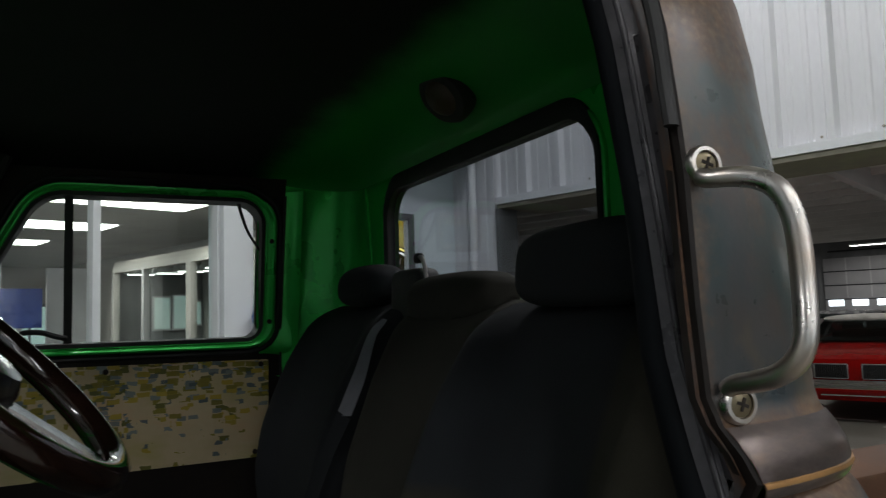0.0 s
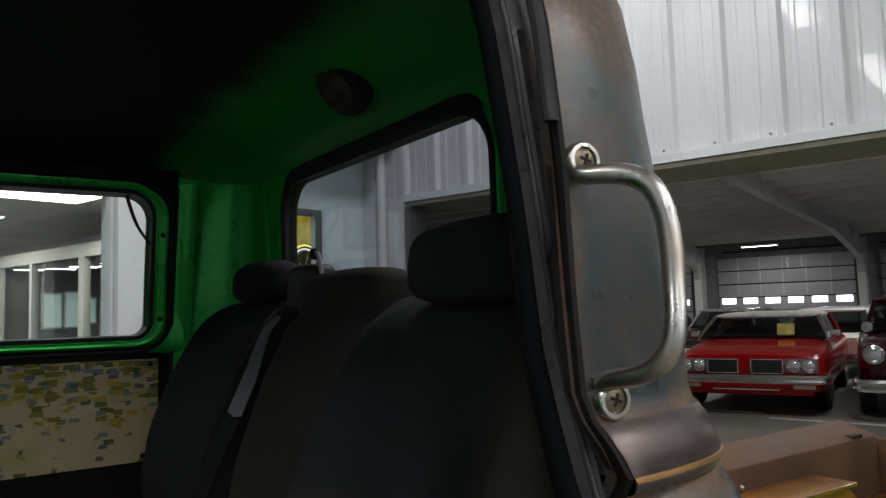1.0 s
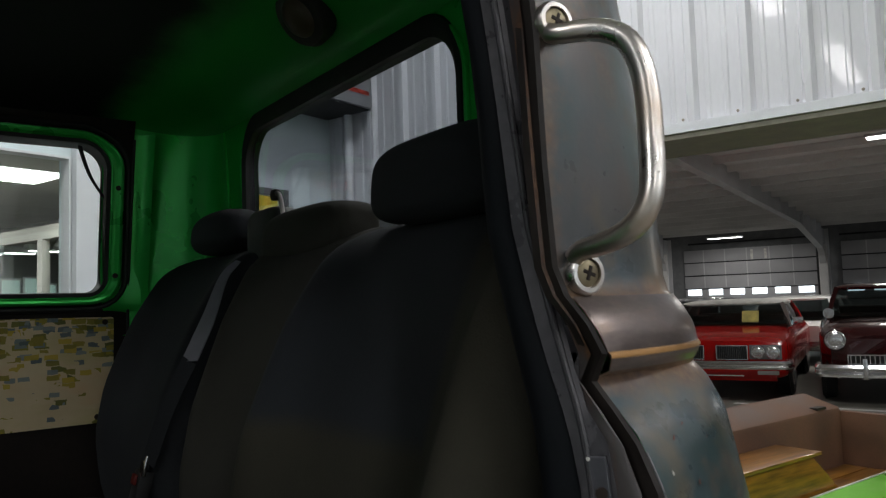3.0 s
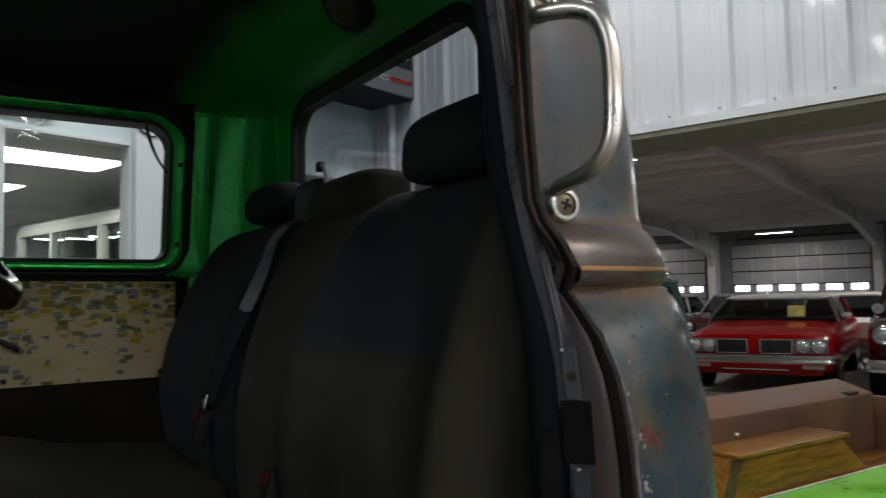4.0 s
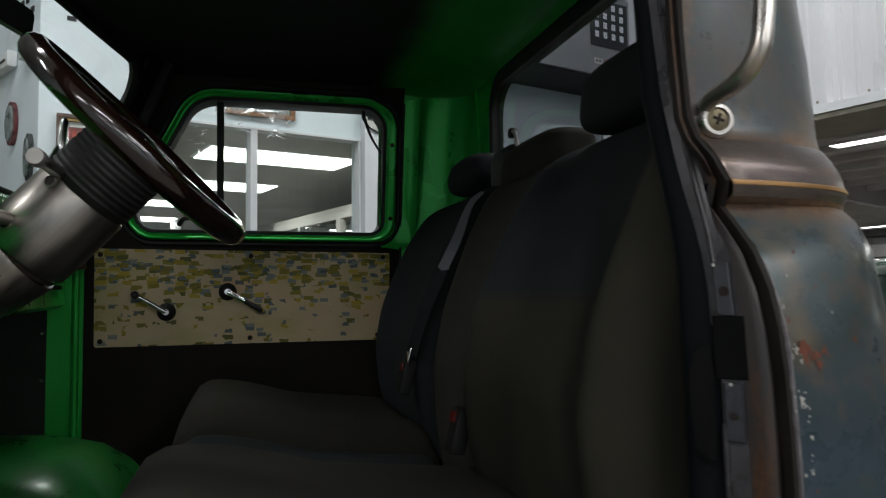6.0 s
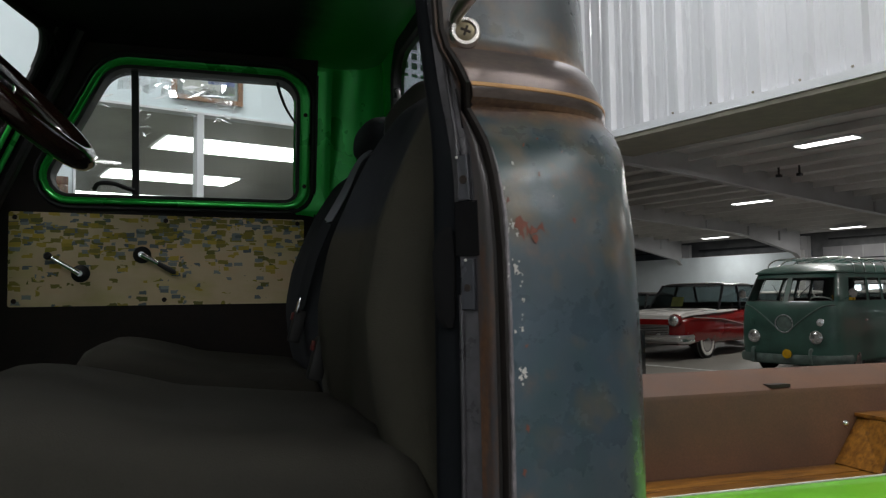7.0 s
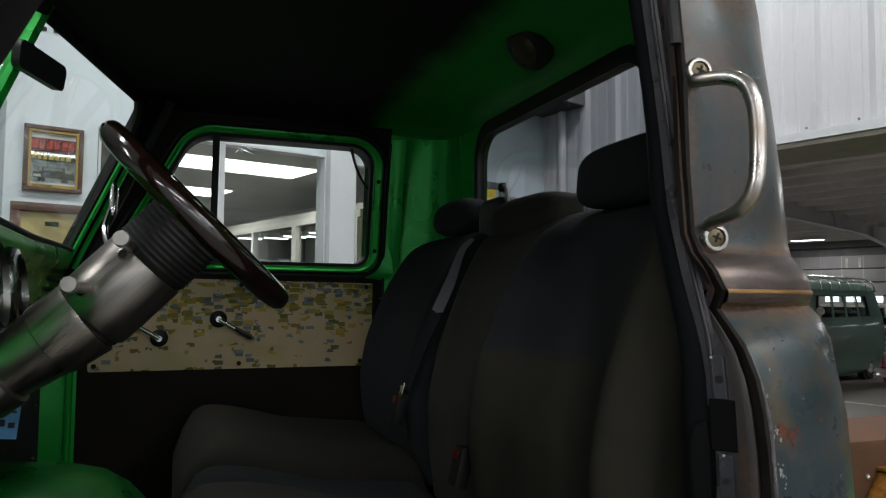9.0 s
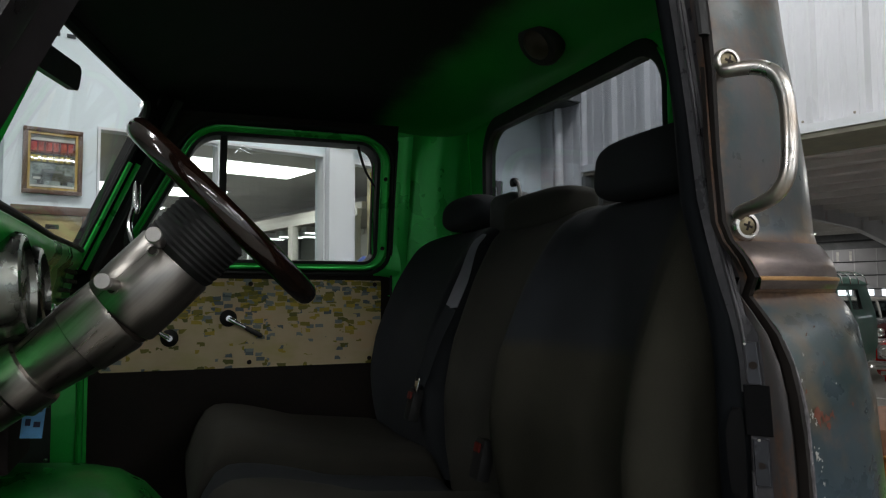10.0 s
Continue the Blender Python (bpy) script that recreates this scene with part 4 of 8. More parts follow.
picture("framed_poster", "framed red and yellow car poster with gold bead", 0.342, 0.593, 1.980, 2.288, 0.020, "brownframe",
        [(0, 1, "poster_dark", 0, 1), (0.86, 0.955, "vinyl", 0.05, 0.95), (0.64, 0.855, "poster_wine", 0.05, 0.95)]
        + [(0.68, 0.83, "poster_red", 0.07 + 0.148 * k, 0.07 + 0.148 * k + 0.115 - 0.02 * (k % 2)) for k in range(6)]
        + [(0.49, 0.60, "poster_yellow", 0.07 + 0.115 * k, 0.07 + 0.115 * k + 0.075 + 0.015 * (k % 3 == 0)) for k in range(7)]
        + [(0.05, 0.46, "poster_grey", 0.05, 0.95), (0.16, 0.27, "poster_dark", 0.10, 0.92), (0.27, 0.36, "poster_dark", 0.28, 0.74), (0.30, 0.35, "dim", 0.32, 0.70), (0.18, 0.22, "vinyl", 0.12, 0.26), (0.10, 0.17, "blackcar", 0.20, 0.34), (0.10, 0.17, "blackcar", 0.66, 0.80), (0.05, 0.08, "vinyl", 0.05, 0.95)])
picture("framed_document", "framed yellowed document in a dark wooden frame", 0.30, 0.64, 1.48, 1.925, 0.04, "brownframe", [(0, 1, "parchment", 0, 1), (0.82, 0.88, "poster_dark", 0.4, 0.62)], False)
picture("framed_print", "print in an orange wooden frame above the window", 1.12, 1.50, 2.385, 2.70, 0.026, "orangeframe", [(0, 1, "poster_grey", 0, 1), (0.1, 0.5, "vinyl", 0.1, 0.7), (0.3, 0.45, "ball", 0.5, 0.95)], False)

# crumpled clear film hanging over the window head
bm = bmesh.new()
rng = random.Random(4)
for k in range(3):
    x0 = 0.84 + k * 0.21
    g = [[Vector((x0 + 0.026 * i + rng.uniform(-0.01, 0.01), WALL_Y - 0.03 - 0.05 * rng.random(), 2.60 - 0.036 * j - 0.012 * k * (j / 6) + rng.uniform(-0.008, 0.008))) for j in range(7)] for i in range(8)]
    vs = [[bm.verts.new(p) for p in r] for r in g]
    for i in range(7):
        for j in range(6):
            bm.faces.new((vs[i][j], vs[i + 1][j], vs[i + 1][j + 1], vs[i][j + 1]))
film = part("plastic_film", bm, M["film"], m=BUILDING, angle=10)
film.visible_shadow = False
# sharp creases in the film, turned so that they catch the lamps of the bay
facing = Vector((-0.37, -0.9, 0.30)).normalized()
across = facing.cross(Vector((0, 0, 1))).normalized()
upward = across.cross(facing)


def crease(x, z, a, ln, w):
    d = across * math.cos(a) - upward * math.sin(a)
    if d.x < 0:
        d = -d
    side = facing.cross(d)
    c = Vector((x, WALL_Y - 0.085 - 0.01 * rng.random(), z))
    tilt = facing * ln * rng.uniform(-0.04, 0.04)
    bm = bmesh.new()
    ends = [bm.verts.new(p) for p in (c - d * ln / 2, c + side * w + tilt, c + d * ln / 2, c - side * w + tilt)]
    bm.faces.new(ends[:3])
    bm.faces.new((ends[0], ends[2], ends[3]))
    part("crease", bm, M["crease"], film, smooth=False, m=BUILDING)


for x, z, a, ln, w in ((1.03, 2.42, 0.5, 0.055, 0.005), (1.05, 2.36, 0.4, 0.10, 0.006), (1.17, 2.315, 0.35, 0.035, 0.005), (1.31, 2.40, 0.0, 0.20, 0.004), (1.23, 2.40, 0.5, 0.11, 0.008), (1.20, 2.43, 0.1, 0.10, 0.012), (1.37, 2.28, -0.45, 0.11, 0.005), (1.39, 2.295, -0.4, 0.08, 0.004), (1.21, 2.285, -0.35, 0.08, 0.004), (0.79, 2.33, 0.3, 0.08, 0.006), (0.79, 2.28, -0.4, 0.05, 0.003)):
    crease(x, z, a, ln, w)
for cx, cz, sx, sz, count in ((1.06, 2.43, 0.06, 0.035, 16), (1.23, 2.42, 0.07, 0.035, 16), (1.38, 2.32, 0.06, 0.05, 12), (0.96, 2.22, 0.04, 0.09, 10)):
    for _ in range(count):
        crease(cx + rng.uniform(-1, 1) * sx, cz + rng.uniform(-1, 1) * sz, rng.uniform(-0.9, 0.9), rng.uniform(0.02, 0.06), rng.uniform(0.001, 0.0035))
tagged(film, "crumpled shiny clear plastic film hung over the window head", "plastic film")

# wires and balloon by the second window
bm = bmesh.new()
for k in range(6):
    p = [(1.95 + 0.5 * rng.random(), WALL_Y - 0.08 - 0.05 * rng.random(), 2.44 + 0.1 * rng.random()) for _ in range(4)]
    sweep(bm, catmull(p, 6), ring_section(0.004, 6))
tagged(part("wire_tangle", bm, M["rubber"], m=BUILDING), "tangle of thin black wires above the window", "cable")
bm = bmesh.new()
lathe(bm, [(0, 0.002), (0.01, 0.03), (0.04, 0.058), (0.075, 0.064), (0.11, 0.052), (0.14, 0.018), (0.15, 0.004)], (2.095, WALL_Y - 0.125, 1.585), (0, 0, 1), 20)
bal = part("balloon", bm, M["ball"], m=BUILDING)
tagged(bal, "small blue balloon by the office window", "balloon")
bm = bmesh.new()
rod(bm, (2.095, WALL_Y - 0.125, 1.59), (2.095, WALL_Y - 0.10, 0.0), 0.004, 8)
part("stick", bm, M["white"], bal, m=BUILDING)

# oval signs, white boxes and dark squares on the side wall of the office block
for y, z, h, c in ((0.33, 2.285, 0.108, "poster_wine"), (0.078, 2.085, 0.112, "poster_dark")):
    t = thing("oval_sign", "pale oval sign with a dark red rim on the side wall" if c == "poster_wine" else "pale oval sign with a dark rim on the side wall", "sign")
    for r, d, mt in ((1.0, 0.02, c), (0.80, 0.028, "poster_grey")):
        bm = bmesh.new()
        loft(bm, [[(-0.002 - k, y + h * (0.58 if c == "poster_wine" else 0.30) * r * math.cos(a), z + h * r * math.sin(a)) for a in span(0, 2 * math.pi, 28)[:-1]] for k in (0.0, d)])
        part("rim" if r == 1.0 else "face", bm, M[mt], t, m=SIDE, angle=20)
for y0, y1, z0, z1, label in ((0.30, 0.62, 2.56, 2.64, "white flat box fixed to the side wall"), (0.06, 0.15, 2.55, 2.67, "small white box fixed to the side wall")):
    t = thing("wall_box", label, "wall box")
    part("case", boxed(-0.05, -0.003, y0, y1, z0, z1, 0.008), M["white"], t, m=SIDE)
    part("seam", boxed(-0.054, -0.0505, y0 + 0.02, y1 - 0.02, z0 + (z1 - z0) * 0.3, z0 + (z1 - z0) * 0.3 + 0.012), M["perf"], t, m=SIDE, smooth=False)
for i in range(5):
    for j in range(3):
        part("vent_square", boxed(-0.007, -0.001, 0.08 + i * 0.07, 0.08 + i * 0.07 + 0.036, 2.78 + j * 0.064, 2.806 + j * 0.064), M["perf"], office, smooth=False, m=SIDE)
# shield-shaped road sign hung over the post
t = thing("shield_sign", "white shield-shaped road sign with a black border", "sign")
for k, d, mt in ((1.0, 0.006, "blackcar"), (0.93, 0.010, "vinyl")):
    bm = bmesh.new()
    prof = [(0, -0.11), (0.05, -0.09), (0.10, -0.04), (0.105, 0.02), (0.085, 0.06), (0.10, 0.085), (0.05, 0.10), (0, 0.09), (-0.05, 0.10), (-0.10, 0.085), (-0.085, 0.06), (-0.105, 0.02), (-0.10, -0.04), (-0.05, -0.09)]
    loft(bm, [[(1.985 + x * k, WALL_Y - 0.056 - e, 2.475 + z * k) for x, z in prof] for e in (0.0, d)])
    part("plate" if k == 1.0 else "face", bm, M[mt], t, m=BUILDING, smooth=False)
for x in (-0.055, 0.0, 0.05):
    part("text_bar", boxed(1.985 + x - 0.014, 1.985 + x + 0.014, WALL_Y - 0.070, WALL_Y - 0.0665, 2.435, 2.515), M["blackcar"], t, m=BUILDING, smooth=False)

# ---- the big hall behind the opening ----
bm = bmesh.new()
loft(bm, [[(x, -14, deck_z(x) + dz) for x, dz in ((WALL_X + 0.12, 0), (33, 0), (33, 0.1), (WALL_X + 0.12, 0.1))], [(x, 34, deck_z(x) + dz) for x, dz in ((WALL_X + 0.12, 0), (33, 0), (33, 0.1), (WALL_X + 0.12, 0.1))]])
roof_deck = part("hall_ceiling", bm, M["deck"], m=BUILDING, smooth=False)
tagged(roof_deck, "pale ribbed metal roof deck of the hall", "ceiling", kind="structure")
for k in range(24):
    x = 5.2 + k * 1.13
    part("purlin", boxed(x, x + 0.07, -14, 34, deck_z(x) - 0.17, deck_z(x) - 0.004), M["deck"], roof_deck, smooth=False, m=BUILDING)
for y in (-7.1, -1.0, 5.08, 11.2, 17.4, 23.6, 29.8):
    bm = bmesh.new()
    pts = [(4.2, 0.34), (14, 0.34), (22, 0.34), (26.6, 0.34), (28.4, 0.56), (30.6, 0.86), (30.95, 1.1), (31.05, 1.4)]
    rings = [[(x, y - 0.012, deck_z(x) - 0.006), (x, y + 0.012, deck_z(x) - 0.006), (x, y + 0.012, deck_z(x) - 0.19 - d), (x, y - 0.012, deck_z(x) - 0.19 - d)] for x, d in pts]
    loft(bm, rings)
    f = tagged(part("roof_frame", bm, M["frame"], m=BUILDING, smooth=False), "grey steel roof frame with a curved haunch", "beam", "roof frames", "structure")
    bm = bmesh.new()
    loft(bm, [[(x, y - 0.11, deck_z(x) - 0.192 - d), (x, y + 0.11, deck_z(x) - 0.192 - d), (x, y + 0.11, deck_z(x) - 0.212 - d), (x, y - 0.11, deck_z(x) - 0.212 - d)] for x, d in pts])
    part("lower_flange", bm, M["frame"], f, smooth=False, m=BUILDING)
    part("column", boxed(31.06, 31.10, y - 0.15, y + 0.15, 0, deck_z(31.1) - 0.9), M["deck"], f, smooth=False, m=BUILDING)
    part("column_web", boxed(31.102, 31.6, y - 0.012, y + 0.012, 0, deck_z(31.5) - 0.25), M["frame"], f, smooth=False, m=BUILDING)
    part("column_back", boxed(31.602, 31.64, y - 0.15, y + 0.15, 0, deck_z(31.5) - 0.25), M["frame"], f, smooth=False, m=BUILDING)
    for x in (24.5, 27.2, 29.4):
        part("stiffener", boxed(x, x + 0.02, y - 0.10, y + 0.10, deck_z(x) - (0.53 if x < 27 else 0.60), deck_z(x) - 0.2), M["frame"], f, smooth=False, m=BUILDING)
    # slanting braces from the frame's foot to the purlins
    for x in (28.4, 29.0):
        bm = bmesh.new()
        rod(bm, (x, y + 0.02, deck_z(x) - 0.60), (x, y + 0.62, deck_z(x) - 0.12), 0.018, 6)
        part("brace", bm, M["perf"], f, m=BUILDING)
wall("wall_hall_far", 32.0, 32.2, -14, 17.4, 0, 4.6, "dim", "dark grey far wall of the hall")
wall("wall_hall_end", 30.93, 31.05, 17.6, 34, 0, 3.13, "wall", "pale lower far wall of the hall")
wall("wall_hall_upper", 32.1, 32.2, 17.4, 34, 3.202, 4.6, "dim", "dark band over the pale far wall")
for y0, y1, z in ((12.0, 16.6, 3.62), (17.9, 23.2, 3.50), (24.0, 29.4, 3.50), (5.6, 10.4, 3.55), (-0.6, 4.6, 3.55)):
    tagged(part("wall_girt", boxed(31.86, 31.998, y0, y1, z, z + 0.06), M["perf"], m=BUILDING, smooth=False), "dark steel rail along the upper far wall", "beam", "wall rails", "structure")


t = thing("loudspeaker", "pair of small black loudspeakers hung under the hall roof", "loudspeaker")
for dx, dy in ((0.0, 0.0), (0.25, -0.42)):
    part("cabinet", boxed(18.25 + dx, 18.4 + dx, 10.54 + dy, 10.66 + dy, 4.36, 4.44, 0.02), M["blackcar"], t, m=BUILDING)
    part("bracket", boxed(18.3 + dx, 18.34 + dx, 10.58 + dy, 10.62 + dy, 4.442, deck_z(18.6)), M["blackcar"], t, m=BUILDING, smooth=False)


def shutter_door(y0, y1):
    d = tagged(part("garage_door", boxed(31.94, 31.998, y0, y1, 0, 3.36), M["dim"], m=BUILDING, smooth=False), "grey sectional garage door with a row of small windows", "garage door", "garage doors", "structure")
    h = 0.555
    for k in range(6):
        part("panel", boxed(31.90, 31.938, y0 + 0.03, y1 - 0.03, k * h + 0.022, (k + 1) * h - 0.022, 0.01), M["shutter"], d, m=BUILDING)
    n = 6
    w = (y1 - y0) / n
    for k in range(n):
        part("door_window", boxed(31.885, 31.899, y0 + (k + 0.18) * w, y0 + (k + 0.82) * w, 1.40, 1.65), M["daylight"], d, smooth=False, m=BUILDING)
    for k in range(1, 6):
        yy = y0 + (y1 - y0) * k / 6
        part("stile", boxed(31.885, 31.899, yy - 0.022, yy + 0.022, 1.72, 3.3), M["frame"], d, smooth=False, m=BUILDING)
    for yy in (y0 + (y1 - y0) * 0.46, y0 + (y1 - y0) * 0.36):
        part("pale_notice", boxed(31.878, 31.884, yy - 0.05, yy + 0.05, 2.82, 3.22), M["vinyl"], d, smooth=False, m=BUILDING)
    for k in range(1, 6):
        part("panel_joint", boxed(31.878, 31.884, y0 + 0.03, y1 - 0.03, k * h - 0.02, k * h + 0.02), M["perf"], d, smooth=False, m=BUILDING)


for y0, y1 in ((11.75, 16.9), (5.42, 10.65), (-0.7, 4.6), (-6.7, -1.4)):
    shutter_door(y0, y1)
for y0, y1, x in ((-9, 3.0, 10.75), (3.2, 14.0, 11.2)):
    tagged(part("floor_line", boxed(x, x + 0.1, y0, y1, 0.001, 0.005), M["line"], m=BUILDING, smooth=False), "white painted parking line on the concrete", "floor line", kind="structure")
bm = boxed(9.05, 9.4, 7.6, 7.95, 0.0, 0.78, 0.02)
t = part("waste_bin", bm, M["blackcar"], m=BUILDING)
tagged(t, "black square waste bin with a white label", "waste bin")
part("label", boxed(9.035, 9.048, 7.66, 7.86, 0.42, 0.62), M["vinyl"], t, smooth=False, m=BUILDING)
for z in (0.47, 0.55):
    part("text_bar", boxed(9.028, 9.034, 7.69, 7.83, z, z + 0.025), M["ink"], t, smooth=False, m=BUILDING)


# ---- the truck: x to its tail, y across from the open door, z up ----
MID = 1.15                      # middle of the cab
truck = thing("pickup_truck", "old blue-grey rust-patinated pickup with green cab interior", "pickup truck")

SIDE_Y = [(0.72, 0.345), (0.9, 0.333), (1.2, 0.331), (1.30, 0.334), (1.385, 0.341), (1.43, 0.352), (1.465, 0.368), (1.492, 0.391), (1.499, 0.396), (1.503, 0.398), (1.508, 0.384), (1.516, 0.380), (1.535, 0.383), (1.55, 0.392), (1.562, 0.403), (1.575, 0.407), (1.65, 0.409), (1.76, 0.414), (1.87, 0.428), (1.93, 0.441), (1.98, 0.462)]
JAMB_X = [(0.72, 0.46), (1.17, 0.46), (1.385, 0.461), (1.449, 0.458), (1.49, 0.452), (1.514, 0.446), (1.54, 0.436), (1.575, 0.427), (1.65, 0.423), (1.758, 0.424), (1.871, 0.424), (1.98, 0.420)]
INNER_X = [(0.72, 0.433), (1.164, 0.434), (1.345, 0.437), (1.435, 0.438), (1.473, 0.438), (1.51, 0.436), (1.554, 0.434), (1.61, 0.431), (1.68, 0.425), (1.738, 0.4195), (1.866, 0.408), (1.98, 0.395)]
RADIUS = [(0.72, 0.249), (1.47, 0.249), (1.50, 0.238), (1.515, 0.232), (1.56, 0.218), (1.93, 0.217), (1.98, 0.215)]
CX = 0.443


SWELL = [(0.72, 0.0155), (1.58, 0.0155), (1.65, 0.012), (1.75, 0.003), (1.80, 0.0), (2.0, 0.0)]
SHOULDER = [(0.72, 0.0), (1.43, 0.0), (1.465, 0.006), (1.49, 0.013), (1.499, 0.011), (1.503, 0.009), (1.507, 0.0), (2.0, 0.0)]


def swell(k, z):
    """How far the corner panel swells outwards at k degrees round the corner."""
    s = min(1.0, max(0.0, (k - 5) / 25))
    return table(z, SWELL) * math.exp(-((k - 36) / 18) ** 2) + table(z, SHOULDER) * s * s * (3 - 2 * s)


def ring_at(z, inset=0.0, n=20):
    """The cab's outline at a height: near door edge, round the tail, to the far door edge."""
    y0, xj, r = table(z, SIDE_Y) + inset, table(z, JAMB_X), table(z, RADIUS) - inset
    cx = CX
    pts = []
    if xj < cx:
        pts += [(xj + (cx - xj) * k / 3, y0) for k in range(3)]
        a0 = -math.pi / 2
    else:
        a0 = -math.acos(min(1.0, (xj - cx) / r))
        pts += [(xj, y0 + r + r * math.sin(a0))] * 0
    m = n + (3 if xj >= cx else 0)
    for k in range(m + 1):
        a = a0 * (1 - k / m)
        d = r + (swell(90 + math.degrees(a), z) if inset < 0.004 else 0.0)
        pts.append((cx + d * math.cos(a), y0 + r + d * math.sin(a)))
    xr = pts[-1][0]
    ymid = [y for y in span(pts[-1][1], MID, 4)[1:]]
    for y in ymid:
        f = (y - pts[-1][1]) / max(1e-6, MID - pts[-1][1])
        pts.append((xr + 0.0 * f, y))
    far = [(x, 2 * MID - y) for x, y in reversed(pts[:-1])]
    return [(x, y, z) for x, y in pts + far]


ZS = [0.72, 0.85, 1.0, 1.1, 1.2, 1.3, 1.36, 1.385, 1.41, 1.43, 1.45, 1.465, 1.48, 1.492, 1.499, 1.503, 1.508, 1.516, 1.525, 1.535, 1.543, 1.55, 1.556, 1.562, 1.575, 1.60, 1.65, 1.70, 1.76, 1.82, 1.87, 1.90, 1.93, 1.96, 1.98]
RW = (0.786, 1.528, 1.60, 1.921)       # rear window: across, and up


def crown(p):
    """The head of the rear window bows up a little in the middle."""
    return p + Vector((0, 0.013 * smooth_step(1.80, 1.90, p.y) * (1 - min(1.0, abs(p.x - 1.157) / 0.37) ** 2)))


def skin(inset, zs, hole_grow=0.0):
    """The tail of the cab as one curved sheet, with the rear window cut in it."""
    bm = bmesh.new()
    hole_y0, hole_y1, hole_z0, hole_z1 = RW[0] - 0.06, 2 * MID - RW[0] + 0.06, 1.56, 1.955
    rings = [ring_at(z, inset) for z in zs]
    vr = [[bm.verts.new(p) for p in r] for r in rings]
    for a, b in zip(vr, vr[1:]):
        za, zb = a[0].co.z, b[0].co.z
        for i in range(len(a) - 1):
            ym = (a[i].co.y + a[i + 1].co.y + b[i].co.y + b[i + 1].co.y) / 4
            if za > 1.5745 and zb < 1.9601 and 0.64 < ym < 1.66:
                continue
            bm.faces.new((a[i], a[i + 1], b[i + 1], b[i]))
    return bm


def tail_patch(inset, depth=0.0):
    """The flat middle of the tail round the rear window."""
    bm = bmesh.new()
    zc = lambda z: CX + table(z, RADIUS) - inset + depth
    y0 = table(1.65, SIDE_Y) + table(1.65, RADIUS)
    hole = rounded_poly([Vector(p) for p in ((RW[0], RW[2]), (RW[1], RW[2]), (RW[1], RW[3]), (RW[0], RW[3]))], 0.070, 8)
    hole = [crown(p) for p in hole]
    outline_with_hole(bm, hole, ((0.622, 1.575), (1.678, 1.96)), lambda u, v: (zc(v), u, v), 5)
    return bm


cab = part("cab_shell", skin(0.0, ZS), M["patina"], truck, "weathered blue-grey paint with rust patches", angle=50)
part("tail_panel", tail_patch(0.0), M["patina"], cab)
LIN = 0.020
lining = part("cab_lining", skin(LIN, ZS), M["green"], truck, "glossy green painted inner wall of the cab", angle=50)
part("tail_lining", tail_patch(LIN), M["green"], lining)

# rubber round the rear window, and its glass
hole = [Vector(p) for p in ((RW[0], RW[2]), (RW[1], RW[2]), (RW[1], RW[3]), (RW[0], RW[3]))]
bm = bmesh.new()
xi = CX + 0.217 - LIN
loops = []
for d, x in ((0.012, xi - 0.001), (0.010, xi - 0.006), (0.004, xi - 0.008), (-0.004, xi - 0.002), (-0.004, xi + LIN + 0.006), (0.012, xi + LIN + 0.008), (0.016, xi + LIN + 0.001)):
    shade_lift = 0.016 if d > 0 else 0.0          # rubber drawn broader over the glass for the shadow under the roof
    loops.append([(x, p.x, p.y + shade_lift * smooth_step(1.80, 1.93, p.y)) for p in map(crown, rounded_poly(grow(hole, d), 0.070 + d, 8))])
loft(bm, loops, True, False)
seal = part("rear_window_seal", bm, M["rubber"], truck, "black rubber seal of the rear window, broadened on top for shadow")
bm = bmesh.new()
loft(bm, [[(x, p.x, p.y) for p in map(crown, rounded_poly(grow(hole, 0.004), 0.070, 8))] for x in (xi + 0.006, xi + 0.010)])
g = part("rear_glass", bm, M["reartint"], seal)
bm = bmesh.new()
sweep(bm, [(xi - 0.001, p.x, p.y) for p in map(crown, rounded_poly(grow(hole, 0.017), 0.085, 8))], ring_section(0.005, 8), up=(1, 0, 0), closed=True)
part("window_flange", bm, M["green"], seal, "green rolled edge round the rear window")
g.visible_shadow = False
# seams pressed in the rear corners
for s in (-1, 1):
    bm = bmesh.new()
    sweep(bm, [(CX + table(z, RADIUS) - LIN - 0.001, MID + s * d, z) for d, z in ((0.470, 1.60), (0.472, 1.72), (0.478, 1.80), (0.492, 1.90), (0.503, 1.955))], ring_section(0.0035, 8), up=(0, 1, 0))
    part("lining_seam", bm, M["green"], lining)

# roof and headliner: one outline, domed
FRONT_X = -0.185
VX = lambda s: -0.172 - 0.145 * (1 - min(1.0, abs(s) / 0.56)) ** 0.9      # line of the split windscreen's head


